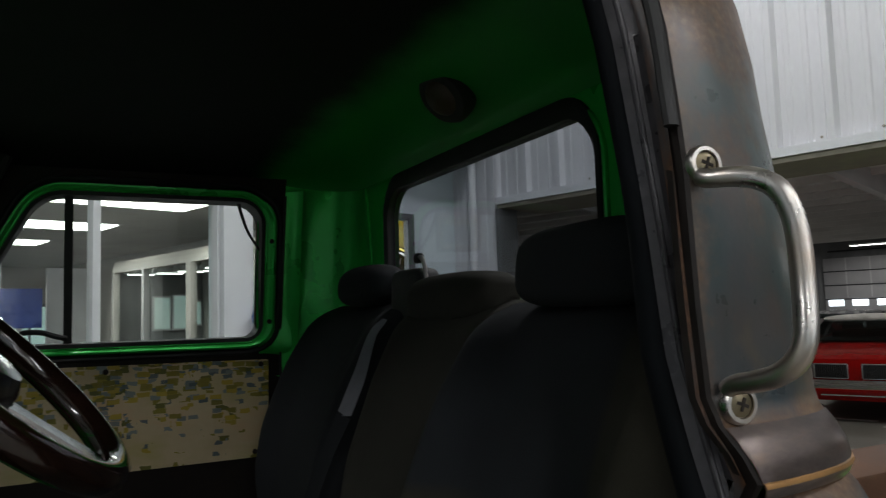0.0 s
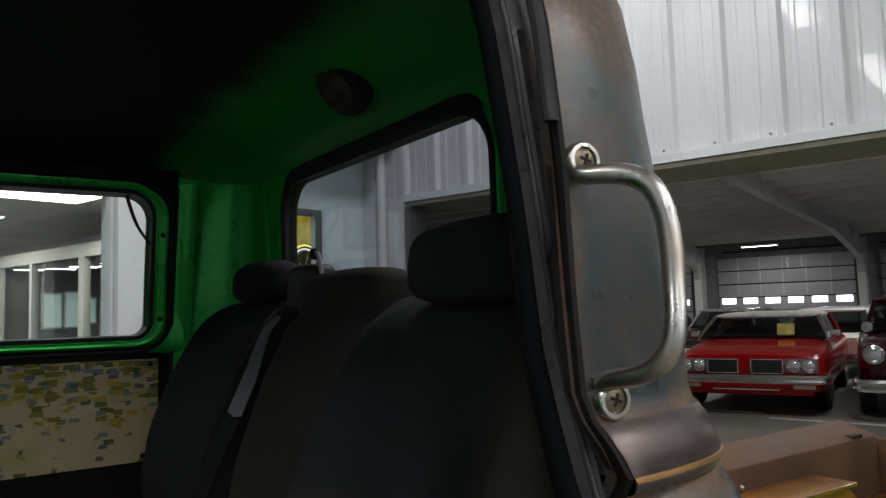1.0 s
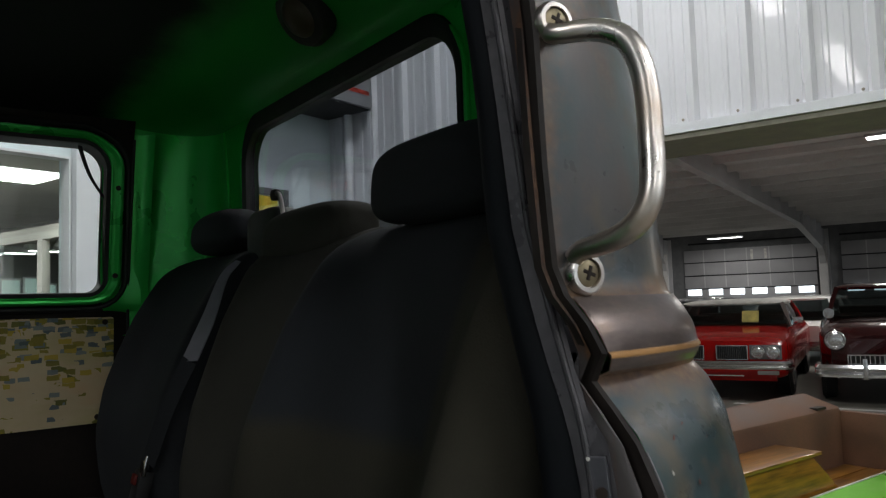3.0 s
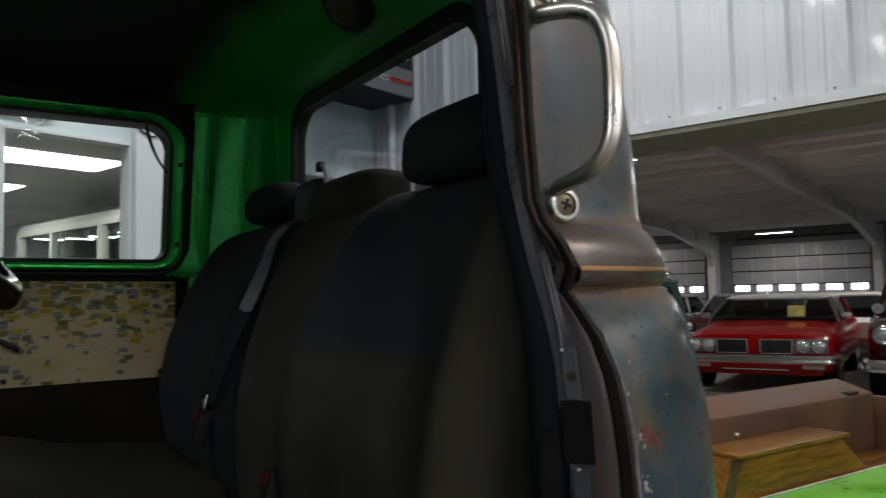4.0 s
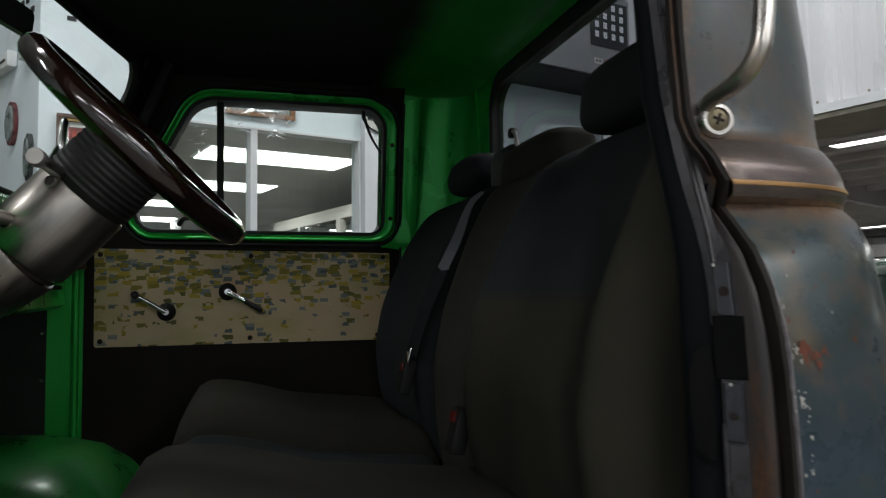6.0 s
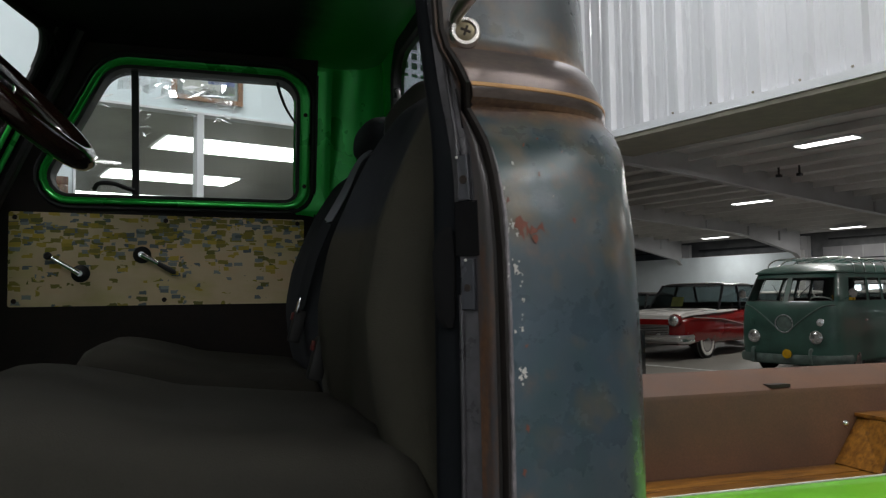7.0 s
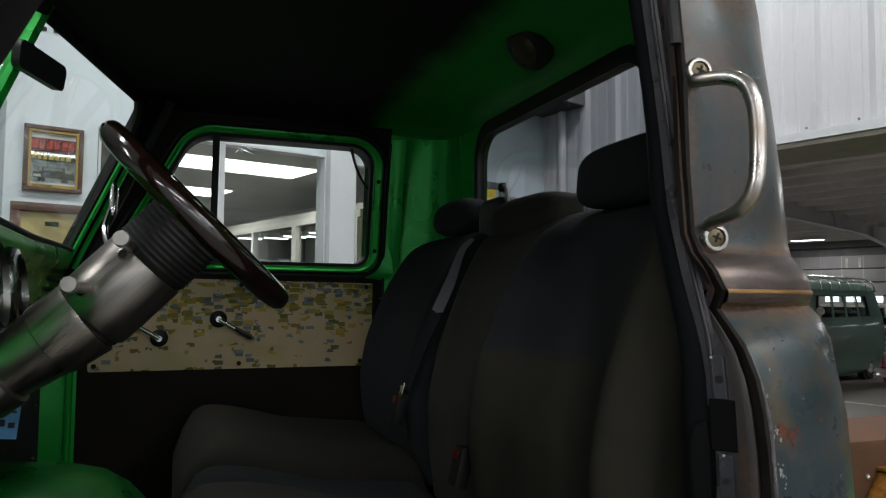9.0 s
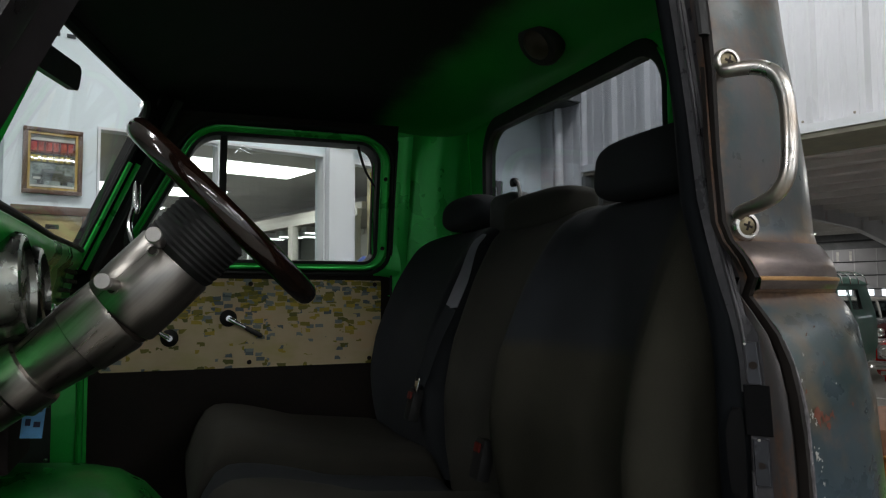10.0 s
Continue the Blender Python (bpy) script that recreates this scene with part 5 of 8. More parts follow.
def roof_ring(s, top, inset, drop):
    pts = []
    tail = ring_at(1.98, inset)
    base = [(FRONT_X + inset, table(1.98, SIDE_Y) + inset + 0.03)] + [(x, tail[0][1]) for x in span(FRONT_X + 0.08, 0.36, 5)] + [(x, y) for x, y, _ in tail]
    base += [(x, 2 * MID - tail[0][1]) for x in reversed(span(FRONT_X + 0.08, 0.36, 5))] + [(FRONT_X + inset, 2 * MID - table(1.98, SIDE_Y) - inset - 0.03)]
    base += [(VX(s) - 0.012 + inset, MID + s) for s in span(0.50, -0.50, 20)]
    c = (0.22, MID)
    for x, y in base:
        zb = 1.98 - drop - 0.03 * min(1.0, max(0.0, (x - 0.47) / 0.16)) * (1 if inset else 0) + (0.012 if x < -0.19 else 0.0)
        h = top - zb
        pts.append((c[0] + (x - c[0]) * s, c[1] + (y - c[1]) * s, zb + h * math.sqrt(max(0.0, 1 - s ** 2.2))))
    return pts


def loft_open(bm, rings):
    vr = loft(bm, rings, True, False)
    bm.faces.new(vr[-1])


SS = [1.0, 0.99, 0.97, 0.94, 0.9, 0.84, 0.76, 0.66, 0.52, 0.35, 0.15]
bm = bmesh.new()
loft_open(bm, [roof_ring(s, 2.13, 0.0, 0.0) for s in SS])
part("roof", bm, M["patina"], truck)
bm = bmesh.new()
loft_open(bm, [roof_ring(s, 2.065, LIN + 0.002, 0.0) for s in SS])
part("headliner", bm, M["headliner"], truck, "green headliner, blackened for shade towards the front")
# interior lamp on the rear wall
lampm = look((0.556, 1.07, 2.008), (0.30, 1.02, 1.80)) @ pose(0, 0, 0, 0, 0, 12)
bm = bmesh.new()
lathe(bm, [(-0.022, 0.050), (-0.002, 0.052), (0.008, 0.046), (0.010, 0.034)], lampm.translation, lampm.to_3x3() @ Vector((0, 0, -1)), 32)
dome = part("dome_lamp", bm, M["rubber"], truck, "dark round interior lamp, unlit")
bm = bmesh.new()
lathe(bm, [(0.008, 0.033), (0.015, 0.028), (0.020, 0.016), (0.022, 0.002)], lampm.translation, lampm.to_3x3() @ Vector((0, 0, -1)), 28)
part("lens", bm, grained("smoked_lens", (0.05, 0.032, 0.018), 0.4), dome)


# near door post: outer flange, channel and pinch weld
def post_row(z):
    xo, yo, xi2 = table(z, JAMB_X), table(z, SIDE_Y), table(z, INNER_X)
    if xo > CX:
        r = table(z, RADIUS)
        a0 = -math.acos(min(1.0, (xo - CX) / r))
        yo = yo + r + r * math.sin(a0)
    yi = table(z, [(0.72, 0.372), (1.164, 0.374), (1.345, 0.384), (1.435, 0.39), (1.473, 0.397), (1.554, 0.420), (1.61, 0.434), (1.738, 0.442), (1.866, 0.452), (1.98, 0.47)])
    return [(xo + 0.012, yo + 0.012, z), (xo, yo - 0.0005, z), (xo - 0.003, yo + 0.002, z), (xo - 0.003, yo + 0.012, z), (xo - 0.006, yo + 0.013, z), ((xo + xi2) / 2 - 0.003, max(yo + 0.016, yi - 0.012), z), (xi2 + 0.003, yi - 0.001, z), (xi2 - 0.003, yi + 0.003, z), (xi2 + 0.001, yi + 0.010, z), (xi2 + 0.022, yi + 0.035, z), (xi2 + 0.06, yi + 0.085, z), (xi2 + 0.13, yi + 0.10, z)]


zz = [0.72, 0.9, 1.05, 1.17, 1.25, 1.32, 1.36, 1.40, 1.43, 1.46, 1.48, 1.50, 1.52, 1.54, 1.56, 1.58, 1.61, 1.65, 1.70, 1.75, 1.80, 1.87, 1.93, 1.98]


def ridge(z):
    """The outer half of the post: skin edge, dark recess, rust-brown ridge."""
    r = [Vector(p) for p in post_row(z)]
    return r, r[4].lerp(r[5], 0.16) + Vector((0, -0.003, 0)), r[4].lerp(r[5], 0.70) + Vector((0, -0.006, 0))


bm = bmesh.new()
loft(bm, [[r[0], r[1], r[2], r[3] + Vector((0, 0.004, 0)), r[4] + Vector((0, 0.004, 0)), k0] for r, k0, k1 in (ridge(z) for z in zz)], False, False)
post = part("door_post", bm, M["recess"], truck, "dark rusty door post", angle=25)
bm = bmesh.new()
loft(bm, [[k0, k0.lerp(k1, 0.5) + Vector((0, -0.0015, 0)), k1, r[5] + Vector((0, 0.002, 0))] for r, k0, k1 in (ridge(z) for z in zz)], False, False)
part("post_ridge", bm, M["jamb_rust"], post, "rust-brown ridge of the post", angle=50)
bm = bmesh.new()
loft(bm, [[r[5] + Vector((0, 0.002, 0))] + r[6:9] for r, k0, k1 in (ridge(z) for z in zz)], False, False)
part("post_flange", bm, M["flange"], post, "grey flange of the post", angle=30)
# soft black garnish that rolls from the flange into the cab
def garnish(z):
    r = post_row(z)
    x, y = r[7][0], r[7][1]
    w = table(z, [(0.72, 0.018), (1.40, 0.018), (1.50, 0.016), (1.70, 0.012), (1.98, 0.017)])
    d = table(z, [(1.40, 1.0), (1.62, 1.0), (1.74, 0.72), (1.98, 0.72)])
    return [(x + 0.001, y + 0.002, z), (x - 0.10 * w, y + 0.006 * d, z), (x - 0.45 * w, y + 0.012 * d, z), (x - 0.85 * w, y + 0.019 * d, z), (x - 0.98 * w, y + 0.026 * d, z), (x - 0.80 * w, y + 0.033 * d, z), (x - 0.2 * w, y + 0.042 * d, z), (x + 0.03, y + 0.066, z), (x + 0.13, y + 0.100, z)]


bm = bmesh.new()
def lip_end(z):
    """How far the grey lip reaches over the trim: it dies out below the waist."""
    return 0.7 * smooth_step(1.40, 1.55, z)


loft(bm, [[Vector(p) for p in garnish(z)[:2]] + [Vector(garnish(z)[1]).lerp(Vector(garnish(z)[2]), lip_end(z)) + Vector((0.0, 0.0015, 0))] for z in zz if z >= 1.4], False, False)
part("rolled_lip", bm, M["flange"], post, "grey rolled lip of the flange", angle=60)
bm = bmesh.new()
loft(bm, [[Vector(garnish(z)[1]).lerp(Vector(garnish(z)[2]), lip_end(z) - 0.1 if z >= 1.42 else -0.8) + Vector((0.001, 0.003, 0))] + garnish(z)[2:] for z in zz], False, False)
part("post_trim", bm, M["garnish"], post, "smooth black inner trim of the post", angle=70)
for run in ([z for z in zz if z < 1.34], [1.412] + [z for z in zz if z > 1.42]):
    bm = bmesh.new()
    sweep(bm, catmull([Vector(post_row(z)[7]) + Vector((0.0005, -0.0005, 0)) for z in run], 3), ring_section(0.0026, 8), up=(0, 1, 0))
    part("pinch_weld", bm, M["flange"], post, "worn bright edge of the flange")
bm = bmesh.new()
sweep(bm, catmull([Vector(post_row(z)[2]) + Vector((-0.005, 0.001, 0)) for z in (1.788, 1.82, 1.87, 1.92, 1.985)], 4), ring_section(0.0075, 8, 0.6), up=(0, 1, 0))
part("roof_seal", bm, M["rubber"], post, "end of the black roof seal")


def on_face(z, f, out):
    """A point on the post's inner face: f from the ridge to the flange, out towards the door opening."""
    r = post_row(z)
    a, b = Vector(r[5]), Vector(r[7])
    n = Vector((b.y - a.y, a.x - b.x, 0)).normalized()
    if n.y > 0:
        n = -n
    return a.lerp(b, f) + n * out


def plate(z0, z1, f0, f1, mat, holes, out=0.0025):
    """A small steel plate screwed to the post's face, with round holes; in black it draws a gap."""
    bm = bmesh.new()
    rings = []
    for o in (-0.003, out - 0.0006, out):
        k = 0.06 if o == out else 0.0
        dz = 0.0012 if o == out else 0.0
        rings.append([on_face(z, f, o) for z, f in ((z0 + dz, f0 + k), (z0 + dz, f1 - k), (z1 - dz, f1 - k), (z1 - dz, f0 + k))])
    loft(bm, rings)
    p = part("striker_or_gap", bm, M[mat], post, smooth=False)
    for z, r in holes:
        b2 = bmesh.new()
        c = on_face(z, (f0 + f1) / 2, out)
        n = (on_face(z, 0.5, 1.0) - on_face(z, 0.5, 0.0)).normalized()
        lathe(b2, [(-0.001, r), (0.0004, r), (0.0004, r * 0.2)], c, n, 14)
        part("bolt_hole", b2, M["slot"], p)


plate(1.408, 1.452, 0.25, 0.98, "steel_plate", [(1.428, 0.0042)])
plate(1.306, 1.353, 0.15, 0.92, "steel_plate", [(1.3265, 0.0036)])
# flat black sheet in place of the dark gap between the two plates
plate(1.356, 1.4075, -0.15, 1.25, "black", [], 0.0012)
for z, f in ((1.352, 0.6), (1.450, 0.92)):
    bm = bmesh.new()
    lathe(bm, [(0, 0.0015), (0.0008, 0.0014), (0.0010, 0.0005)], on_face(z, f, 0.0026), on_face(z, f, 1.0) - on_face(z, f, 0.0), 8)
    part("bare_edge", bm, M["chip"], post)
# dark latch bracket on the garnish
bm = bmesh.new()
rings = []
for z, w in ((1.290, 0.006), (1.300, 0.013), (1.335, 0.016), (1.360, 0.016), (1.378, 0.010), (1.384, 0.004)):
    c = Vector(garnish(z)[2])
    rings.append([c + Vector((-w, -0.002, 0)), c + Vector((-w * 0.6, -0.007, 0)), c + Vector((w * 0.2, -0.008, 0)), c + Vector((w * 0.5, -0.002, 0)), c + Vector((0, 0.006, 0))])
loft(bm, [[p + Vector((0, 0, r0[0].z - p.z)) for p in r0] for r0 in rings])
part("latch_bracket", bm, M["black"], post, "dark bracket of the door latch", angle=50)

# waist moulding: the ridge with a worn orange edge
bm = bmesh.new()
rows = []
for z, dy in ((1.5160, 0.0), (1.5168, -0.0020), (1.5185, -0.0026), (1.5205, -0.0022), (1.5215, 0.0)):
    r = ring_at(z, dy)
    rows.append([(x, y, z) for x, y, _ in r])
loft(bm, rows, False, False)
part("moulding_stripe", bm, M["stripe"], cab, "worn orange line along the moulding")
bm = bmesh.new()
rows = [[(x, y, z) for x, y, _ in ring_at(z, -0.0012)] for z in (1.5075, 1.512, 1.516, 1.522, 1.53, 1.537, 1.544, 1.549, 1.554, 1.559)]
loft(bm, rows, False, False)
part("waist_moulding", bm, M["moulding"], cab, "rusty brown waist moulding")

# chrome grab handle
S1, S2 = Vector((0.437, 0.411, 1.757)), Vector((0.446, 0.400, 1.575))
path = catmull([(0.4300, 0.409, 1.7475), (0.4315, 0.402, 1.7445), (0.4390, 0.386, 1.7435), (0.4470, 0.371, 1.7400), (0.4530, 0.358, 1.7300), (0.4560, 0.350, 1.7100), (0.4560, 0.346, 1.6850), (0.4540, 0.344, 1.6600), (0.4500, 0.341, 1.6400), (0.4460, 0.340, 1.6220), (0.4425, 0.346, 1.6080), (0.4400, 0.360, 1.5985), (0.4375, 0.377, 1.5935), (0.4365, 0.393, 1.5905), (0.4370, 0.402, 1.5860)], 4)
n = len(path)
bm = bmesh.new()
sweep(bm, path, ring_section(0.0086, 14, 0.88), up=(1, 0, 0), scale=[0.82 + 0.22 * math.sin(math.pi * i / (n - 1)) for i in range(n)])
handle = part("grab_handle", bm, M["handle"], truck, "worn chrome grab handle")
for s, face in ((S1, Vector((-0.15, -1, 0.05))), (S2, Vector((-0.15, -1, 0.02)))):
    bm = bmesh.new()
    lathe(bm, [(-0.012, 0.0155), (0.002, 0.0155), (0.005, 0.0135), (0.0052, 0.0105), (0.002, 0.0100)], s, face, 24)
    part("screw_eye", bm, M["handle"], handle)
    bm = bmesh.new()
    lathe(bm, [(0.0, 0.0098), (0.0035, 0.0096), (0.0048, 0.007), (0.0052, 0.002)], s, face, 20)
    sc = part("screw", bm, M["brass"], handle)
    m = look(s + face.normalized() * 0.0050, s + face.normalized()) @ pose(0, 0, 0, 0, 0, 20)
    bm = boxed(-0.0052, 0.0052, -0.0012, 0.0012, -0.0008, 0.0006, 0, m)
    box(bm, -0.0012, 0.0012, -0.0052, 0.0052, -0.0009, 0.0007, 0, m)
    part("screw_slot", bm, M["slot"], handle, smooth=False)

# paint worn pale along the edge of the post
rng = random.Random(9)
bm = bmesh.new()
line = catmull([Vector(post_row(z)[1]) + Vector((0.0012, 0.0006, 0)) for z in span(1.02, 1.455, 22)], 3)
sweep(bm, line, ring_section(0.0024, 6), up=(0, 1, 0), scale=[0.35 + 0.65 * smooth_step(0.0, 0.15, min(k, len(line) - 1 - k) / len(line)) * rng.uniform(0.55, 1.0) for k in range(len(line))])
part("worn_edge", bm, M["wornedge"], cab, "pale worn edge of the paint")

# chips along the post's edge


def chip(x, z, r, mat, wide=0.75, more=True):
    if more and mat == "chip" and r > 0.0035:
        for _ in range(4):
            chip(x + rng.uniform(-0.007, 0.007), z + rng.uniform(-0.012, 0.012), r * rng.uniform(0.25, 0.5), mat, 0.8, False)
    y = table(z, SIDE_Y)
    rr = table(z, RADIUS)
    if x > CX:
        y = y + rr - math.sqrt(max(0, rr * rr - (x - CX) ** 2))
    bm = bmesh.new()
    k = rng.randint(9, 13)
    vs = []
    for i in range(k):
        a = 2 * math.pi * i / k
        q = r * rng.uniform(0.12, 0.95)
        xx = x + q * math.cos(a) * wide
        yy = table(z, SIDE_Y) + (rr - math.sqrt(max(0, rr * rr - max(0.0, xx - CX) ** 2)))
        zz2 = z + q * math.sin(a) * 1.2
        k2 = math.degrees(math.asin(max(0.0, min(1.0, (xx - CX) / rr))))
        d2 = swell(k2, zz2) + 0.0009
        vs.append(bm.verts.new((xx + d2 * math.sin(radians(k2)), yy - d2 * math.cos(radians(k2)), zz2)))
    bm.faces.new(vs)
    part("paint_chip", bm, M[mat], cab, smooth=False)


for x, z, r, c in ((0.468, 1.382, 0.0055, "chip"), (0.472, 1.374, 0.0045, "chip"), (0.476, 1.377, 0.012, "redchip"), (0.482, 1.378, 0.010, "redchip"), (0.496, 1.380, 0.008, "redchip"), (0.488, 1.376, 0.007, "redchip"), (0.489, 1.368, 0.005, "redchip"), (0.468, 1.342, 0.0055, "chip"), (0.471, 1.339, 0.004, "chip"), (0.472, 1.29, 0.0045, "chip"), (0.473, 1.252, 0.006, "chip"), (0.470, 1.248, 0.004, "chip"), (0.474, 1.205, 0.0045, "redchip"), (0.470, 1.168, 0.005, "redchip"), (0.463, 1.415, 0.003, "chip"), (0.475, 1.44, 0.003, "chip"), (0.50, 1.43, 0.003, "redchip"), (0.53, 1.388, 0.004, "redchip"), (0.466, 1.404, 0.003, "redchip"), (0.474, 1.315, 0.003, "chip"), (0.476, 1.275, 0.003, "redchip"), (0.512, 1.41, 0.0022, "chip"), (0.528, 1.456, 0.0022, "redchip"), (0.49, 1.46, 0.003, "redchip"), (0.505, 1.467, 0.0025, "redchip")):
    chip(x, z, r, c)

# ---- far door ----
FARY = [(0.72, 1.88), (1.55, 1.88), (1.60, 1.876), (1.638, 1.871), (1.838, 1.835), (1.95, 1.81), (2.0, 1.79)]


def far(u, v, off=0.0):
    return (u, table(v, FARY) - off, v)


DOOR_FRONT = [(1.2, -0.33), (1.58, -0.33), (1.63, -0.312), (1.965, -0.165), (2.02, -0.14)]     # raked along the windscreen post
WINDOW = [Vector(p) for p in ((-0.235, 1.603), (0.432, 1.599), (0.430, 1.934), (-0.055, 1.936))]
WR = [0.045, 0.035, 0.06, 0.085]
bm = bmesh.new()
outline_with_hole(bm, rounded_poly(WINDOW, WR, 8), ((-0.328, 1.25), (0.484, 1.99)), lambda u, v: far(max(u, table(v, DOOR_FRONT)), v), 6)
surface(bm, lambda u, v: far(u, v), span(-0.328, 0.484, 6), span(0.86, 1.25, 4))
fardoor = part("far_door", bm, M["door_dark"], truck, "closed far door, dark inside", angle=50)
bm = bmesh.new()
loops = []
for d, off in ((0.025, 0.001), (0.0245, 0.009), (0.022, 0.015), (0.0185, 0.016), (0.0155, 0.011), (0.012, 0.008), (0.009, 0.009), (0.0065, 0.006)):
    loops.append([far(p.x + 0.011 * smooth_step(0.40, 0.45, p.x) * smooth_step(0.006, 0.025, d), p.y, off) for p in rounded_poly(grow(WINDOW, d), [r + d for r in WR], 8)])
loft(bm, loops, True, False)
part("window_frame", bm, M["green"], fardoor, "glossy green window frame")
bm = bmesh.new()
loft(bm, [[far(p.x, p.y, off) for p in rounded_poly(grow(WINDOW, d), [r + d for r in WR], 8)] for d, off in ((0.008, 0.004), (0.006, 0.008), (-0.002, 0.007), (-0.004, -0.006), (-0.004, -0.055))], True, False)
part("glass_gasket", bm, M["rubber"], fardoor, "black rubber gasket round the glass")
bm = bmesh.new()
loops = []
for d, off in ((0.040, 0.001), (0.0395, 0.006), (0.035, 0.009), (0.030, 0.008), (0.0255, 0.001)):
    loops.append([far(p.x + 0.011 * smooth_step(0.40, 0.45, p.x), p.y, off) for p in rounded_poly(grow(WINDOW, d), [r + d for r in WR], 8)])
loft(bm, loops, True, False)
part("weatherstrip", bm, M["rubber"], fardoor, "black weatherstrip round the window")
bm = bmesh.new()
loft(bm, [[far(p.x, p.y, o) for p in rounded_poly(grow(WINDOW, 0.004), WR, 8)] for o in (-0.030, -0.026)])
fg = part("window_glass", bm, M["glass"], fardoor)
fg.visible_shadow = False
bm = bmesh.new()
sweep(bm, [far(0.002, z, -0.018) for z in span(1.603, 1.934, 6)], [(-0.009, -0.008), (0.009, -0.008), (0.009, 0.010), (-0.009, 0.010)], up=(0, 1, 0))
part("vent_divider", bm, M["rubber"], fardoor, "black bar of the quarter window")
bm = bmesh.new()
sweep(bm, catmull([far(-0.10, 1.617, 0.0), far(-0.085, 1.632, 0.012), far(-0.05, 1.632, 0.014), far(-0.02, 1.622, 0.01), far(0.0, 1.617, 0.004)], 6), ring_section(0.006, 8))
part("vent_latch", bm, M["rubber"], fardoor, "black latch of the quarter window")
for x, z in ((0.452, 1.838), (0.452, 1.640)):
    bm = bmesh.new()
    lathe(bm, [(0, 0.006), (0.002, 0.006), (0.004, 0.003)], far(x, z, 0.0145), (0, -1, 0), 12)
    part("screw", bm, M["slot"], fardoor)
# a length of seal that has come loose and hangs in the upper corner
bm = bmesh.new()
loose = catmull([far(u, v, -0.019 + 0.004 * k) for k, (u, v) in enumerate(((0.371, 1.948), (0.378, 1.914), (0.397, 1.864), (0.424, 1.822), (0.441, 1.802)))], 6)
rows = []
for k, p in enumerate(loose):
    w = 0.0048 - 0.0026 * k / (len(loose) - 1)
    rows.append([(p[0] + w * math.cos(a), p[1] + 0.0018 * math.sin(a), p[2] + 0.4 * w * math.cos(a)) for a in span(0, 2 * math.pi, 8)[:-1]])
loft(bm, rows)
part("loose_seal", bm, M["rubber"], fardoor, "strip of black seal hanging loose")
# patterned door card
bm = bmesh.new()
CARD = [Vector(p) for p in ((-0.298, 1.308), (0.436, 1.309), (0.452, 1.36), (0.4535, 1.546), (-0.30, 1.556))]
ring0 = rounded_poly(CARD, [0.006, 0.02, 0.03, 0.006, 0.006], 4)
loft(bm, [[(p.x, 1.8805 - o, p.y + 0.0008 * math.sin(p.x * 70)) for p in ring0] for o in (0.0, 0.004)])
card = part("door_card", bm, M["card"], fardoor, "cream door card with olive and grey-blue dabs", smooth=False)
for x, z in ((-0.284, 1.322), (-0.286, 1.540), (0.081, 1.537), (0.079, 1.322), (0.435, 1.535), (0.418, 1.322)):
    bm = bmesh.new()
    lathe(bm, [(0, 0.0065), (0.002, 0.006), (0.003, 0.002)], (x, 1.8765, z), (0, -1, 0), 12)
    part("card_screw", bm, M["slot"], card)
# window crank and door lever
for pivot, tip, knobbed in (((-0.128, 1.393), (-0.198, 1.437), True), ((0.022, 1.443), (0.108, 1.394), False)):
    bm = bmesh.new()
    lathe(bm, [(0, 0.023), (0.004, 0.023), (0.010, 0.017), (0.014, 0.008)], (pivot[0], 1.876, pivot[1]), (0, -1, 0), 24)
    part("escutcheon", bm, M["rubber"], card, "dark round escutcheon")
    p, q = Vector((pivot[0], 1.853, pivot[1])), Vector((tip[0], 1.838, tip[1]))
    bm = bmesh.new()
    rod(bm, (pivot[0], 1.868, pivot[1]), p + Vector((0, -0.004, 0)), 0.008, 12)
    sweep(bm, [p, p.lerp(q, 0.25), p.lerp(q, 0.75), q], ring_section(0.0062, 10, 0.7), up=(0, 1, 0), scale=[1.25, 1.0, 0.85, 0.7])
    part("window_crank" if knobbed else "door_lever", bm, M["chrome"], card, "chrome crank arm" if knobbed else "chrome door lever")
    bm = bmesh.new()
    if knobbed:
        lathe(bm, [(0, 0.005), (0.006, 0.009), (0.016, 0.010), (0.022, 0.006)], q + Vector((0, 0.004, 0)), (0, -1, 0), 14)
    else:
        lathe(bm, [(0, 0.006), (0.03, 0.0075), (0.046, 0.007), (0.052, 0.003)], p.lerp(q, 0.5), q - p, 12)
    part("grip", bm, M["rubber"], card)
# outer skin of the far door and its lower part
bm = bmesh.new()
outline_with_hole(bm, rounded_poly(grow(WINDOW, 0.004), WR, 8), ((-0.33, 1.25), (0.43, 1.98)), lambda u, v: (max(u, table(v, DOOR_FRONT)), 2 * MID - table(v, SIDE_Y), v), 5)
surface(bm, lambda u, v: (u, 2 * MID - table(v, SIDE_Y), v), span(-0.33, 0.43, 5), span(0.72, 1.25, 4))
part("door_skin", bm, M["patina"], fardoor, angle=50)
# dark seal up the far door's rear edge
bm = bmesh.new()
sweep(bm, catmull([far(0.484, z, 0.003) for z in (0.9, 1.2, 1.45, 1.6, 1.75, 1.88, 1.95)], 4), ring_section(0.0035, 8), up=(0, 1, 0))
part("door_seal", bm, M["rubber"], truck, "black door seal")
bm = bmesh.new()
surface(bm, lambda u, v: (0.485 + 0.037 * u, table(v, FARY) - 0.002 - 0.030 * u * u, v), span(0, 1, 6), span(0.9, 1.96, 12))
part("far_post", bm, M["green"], truck, "green far door post")
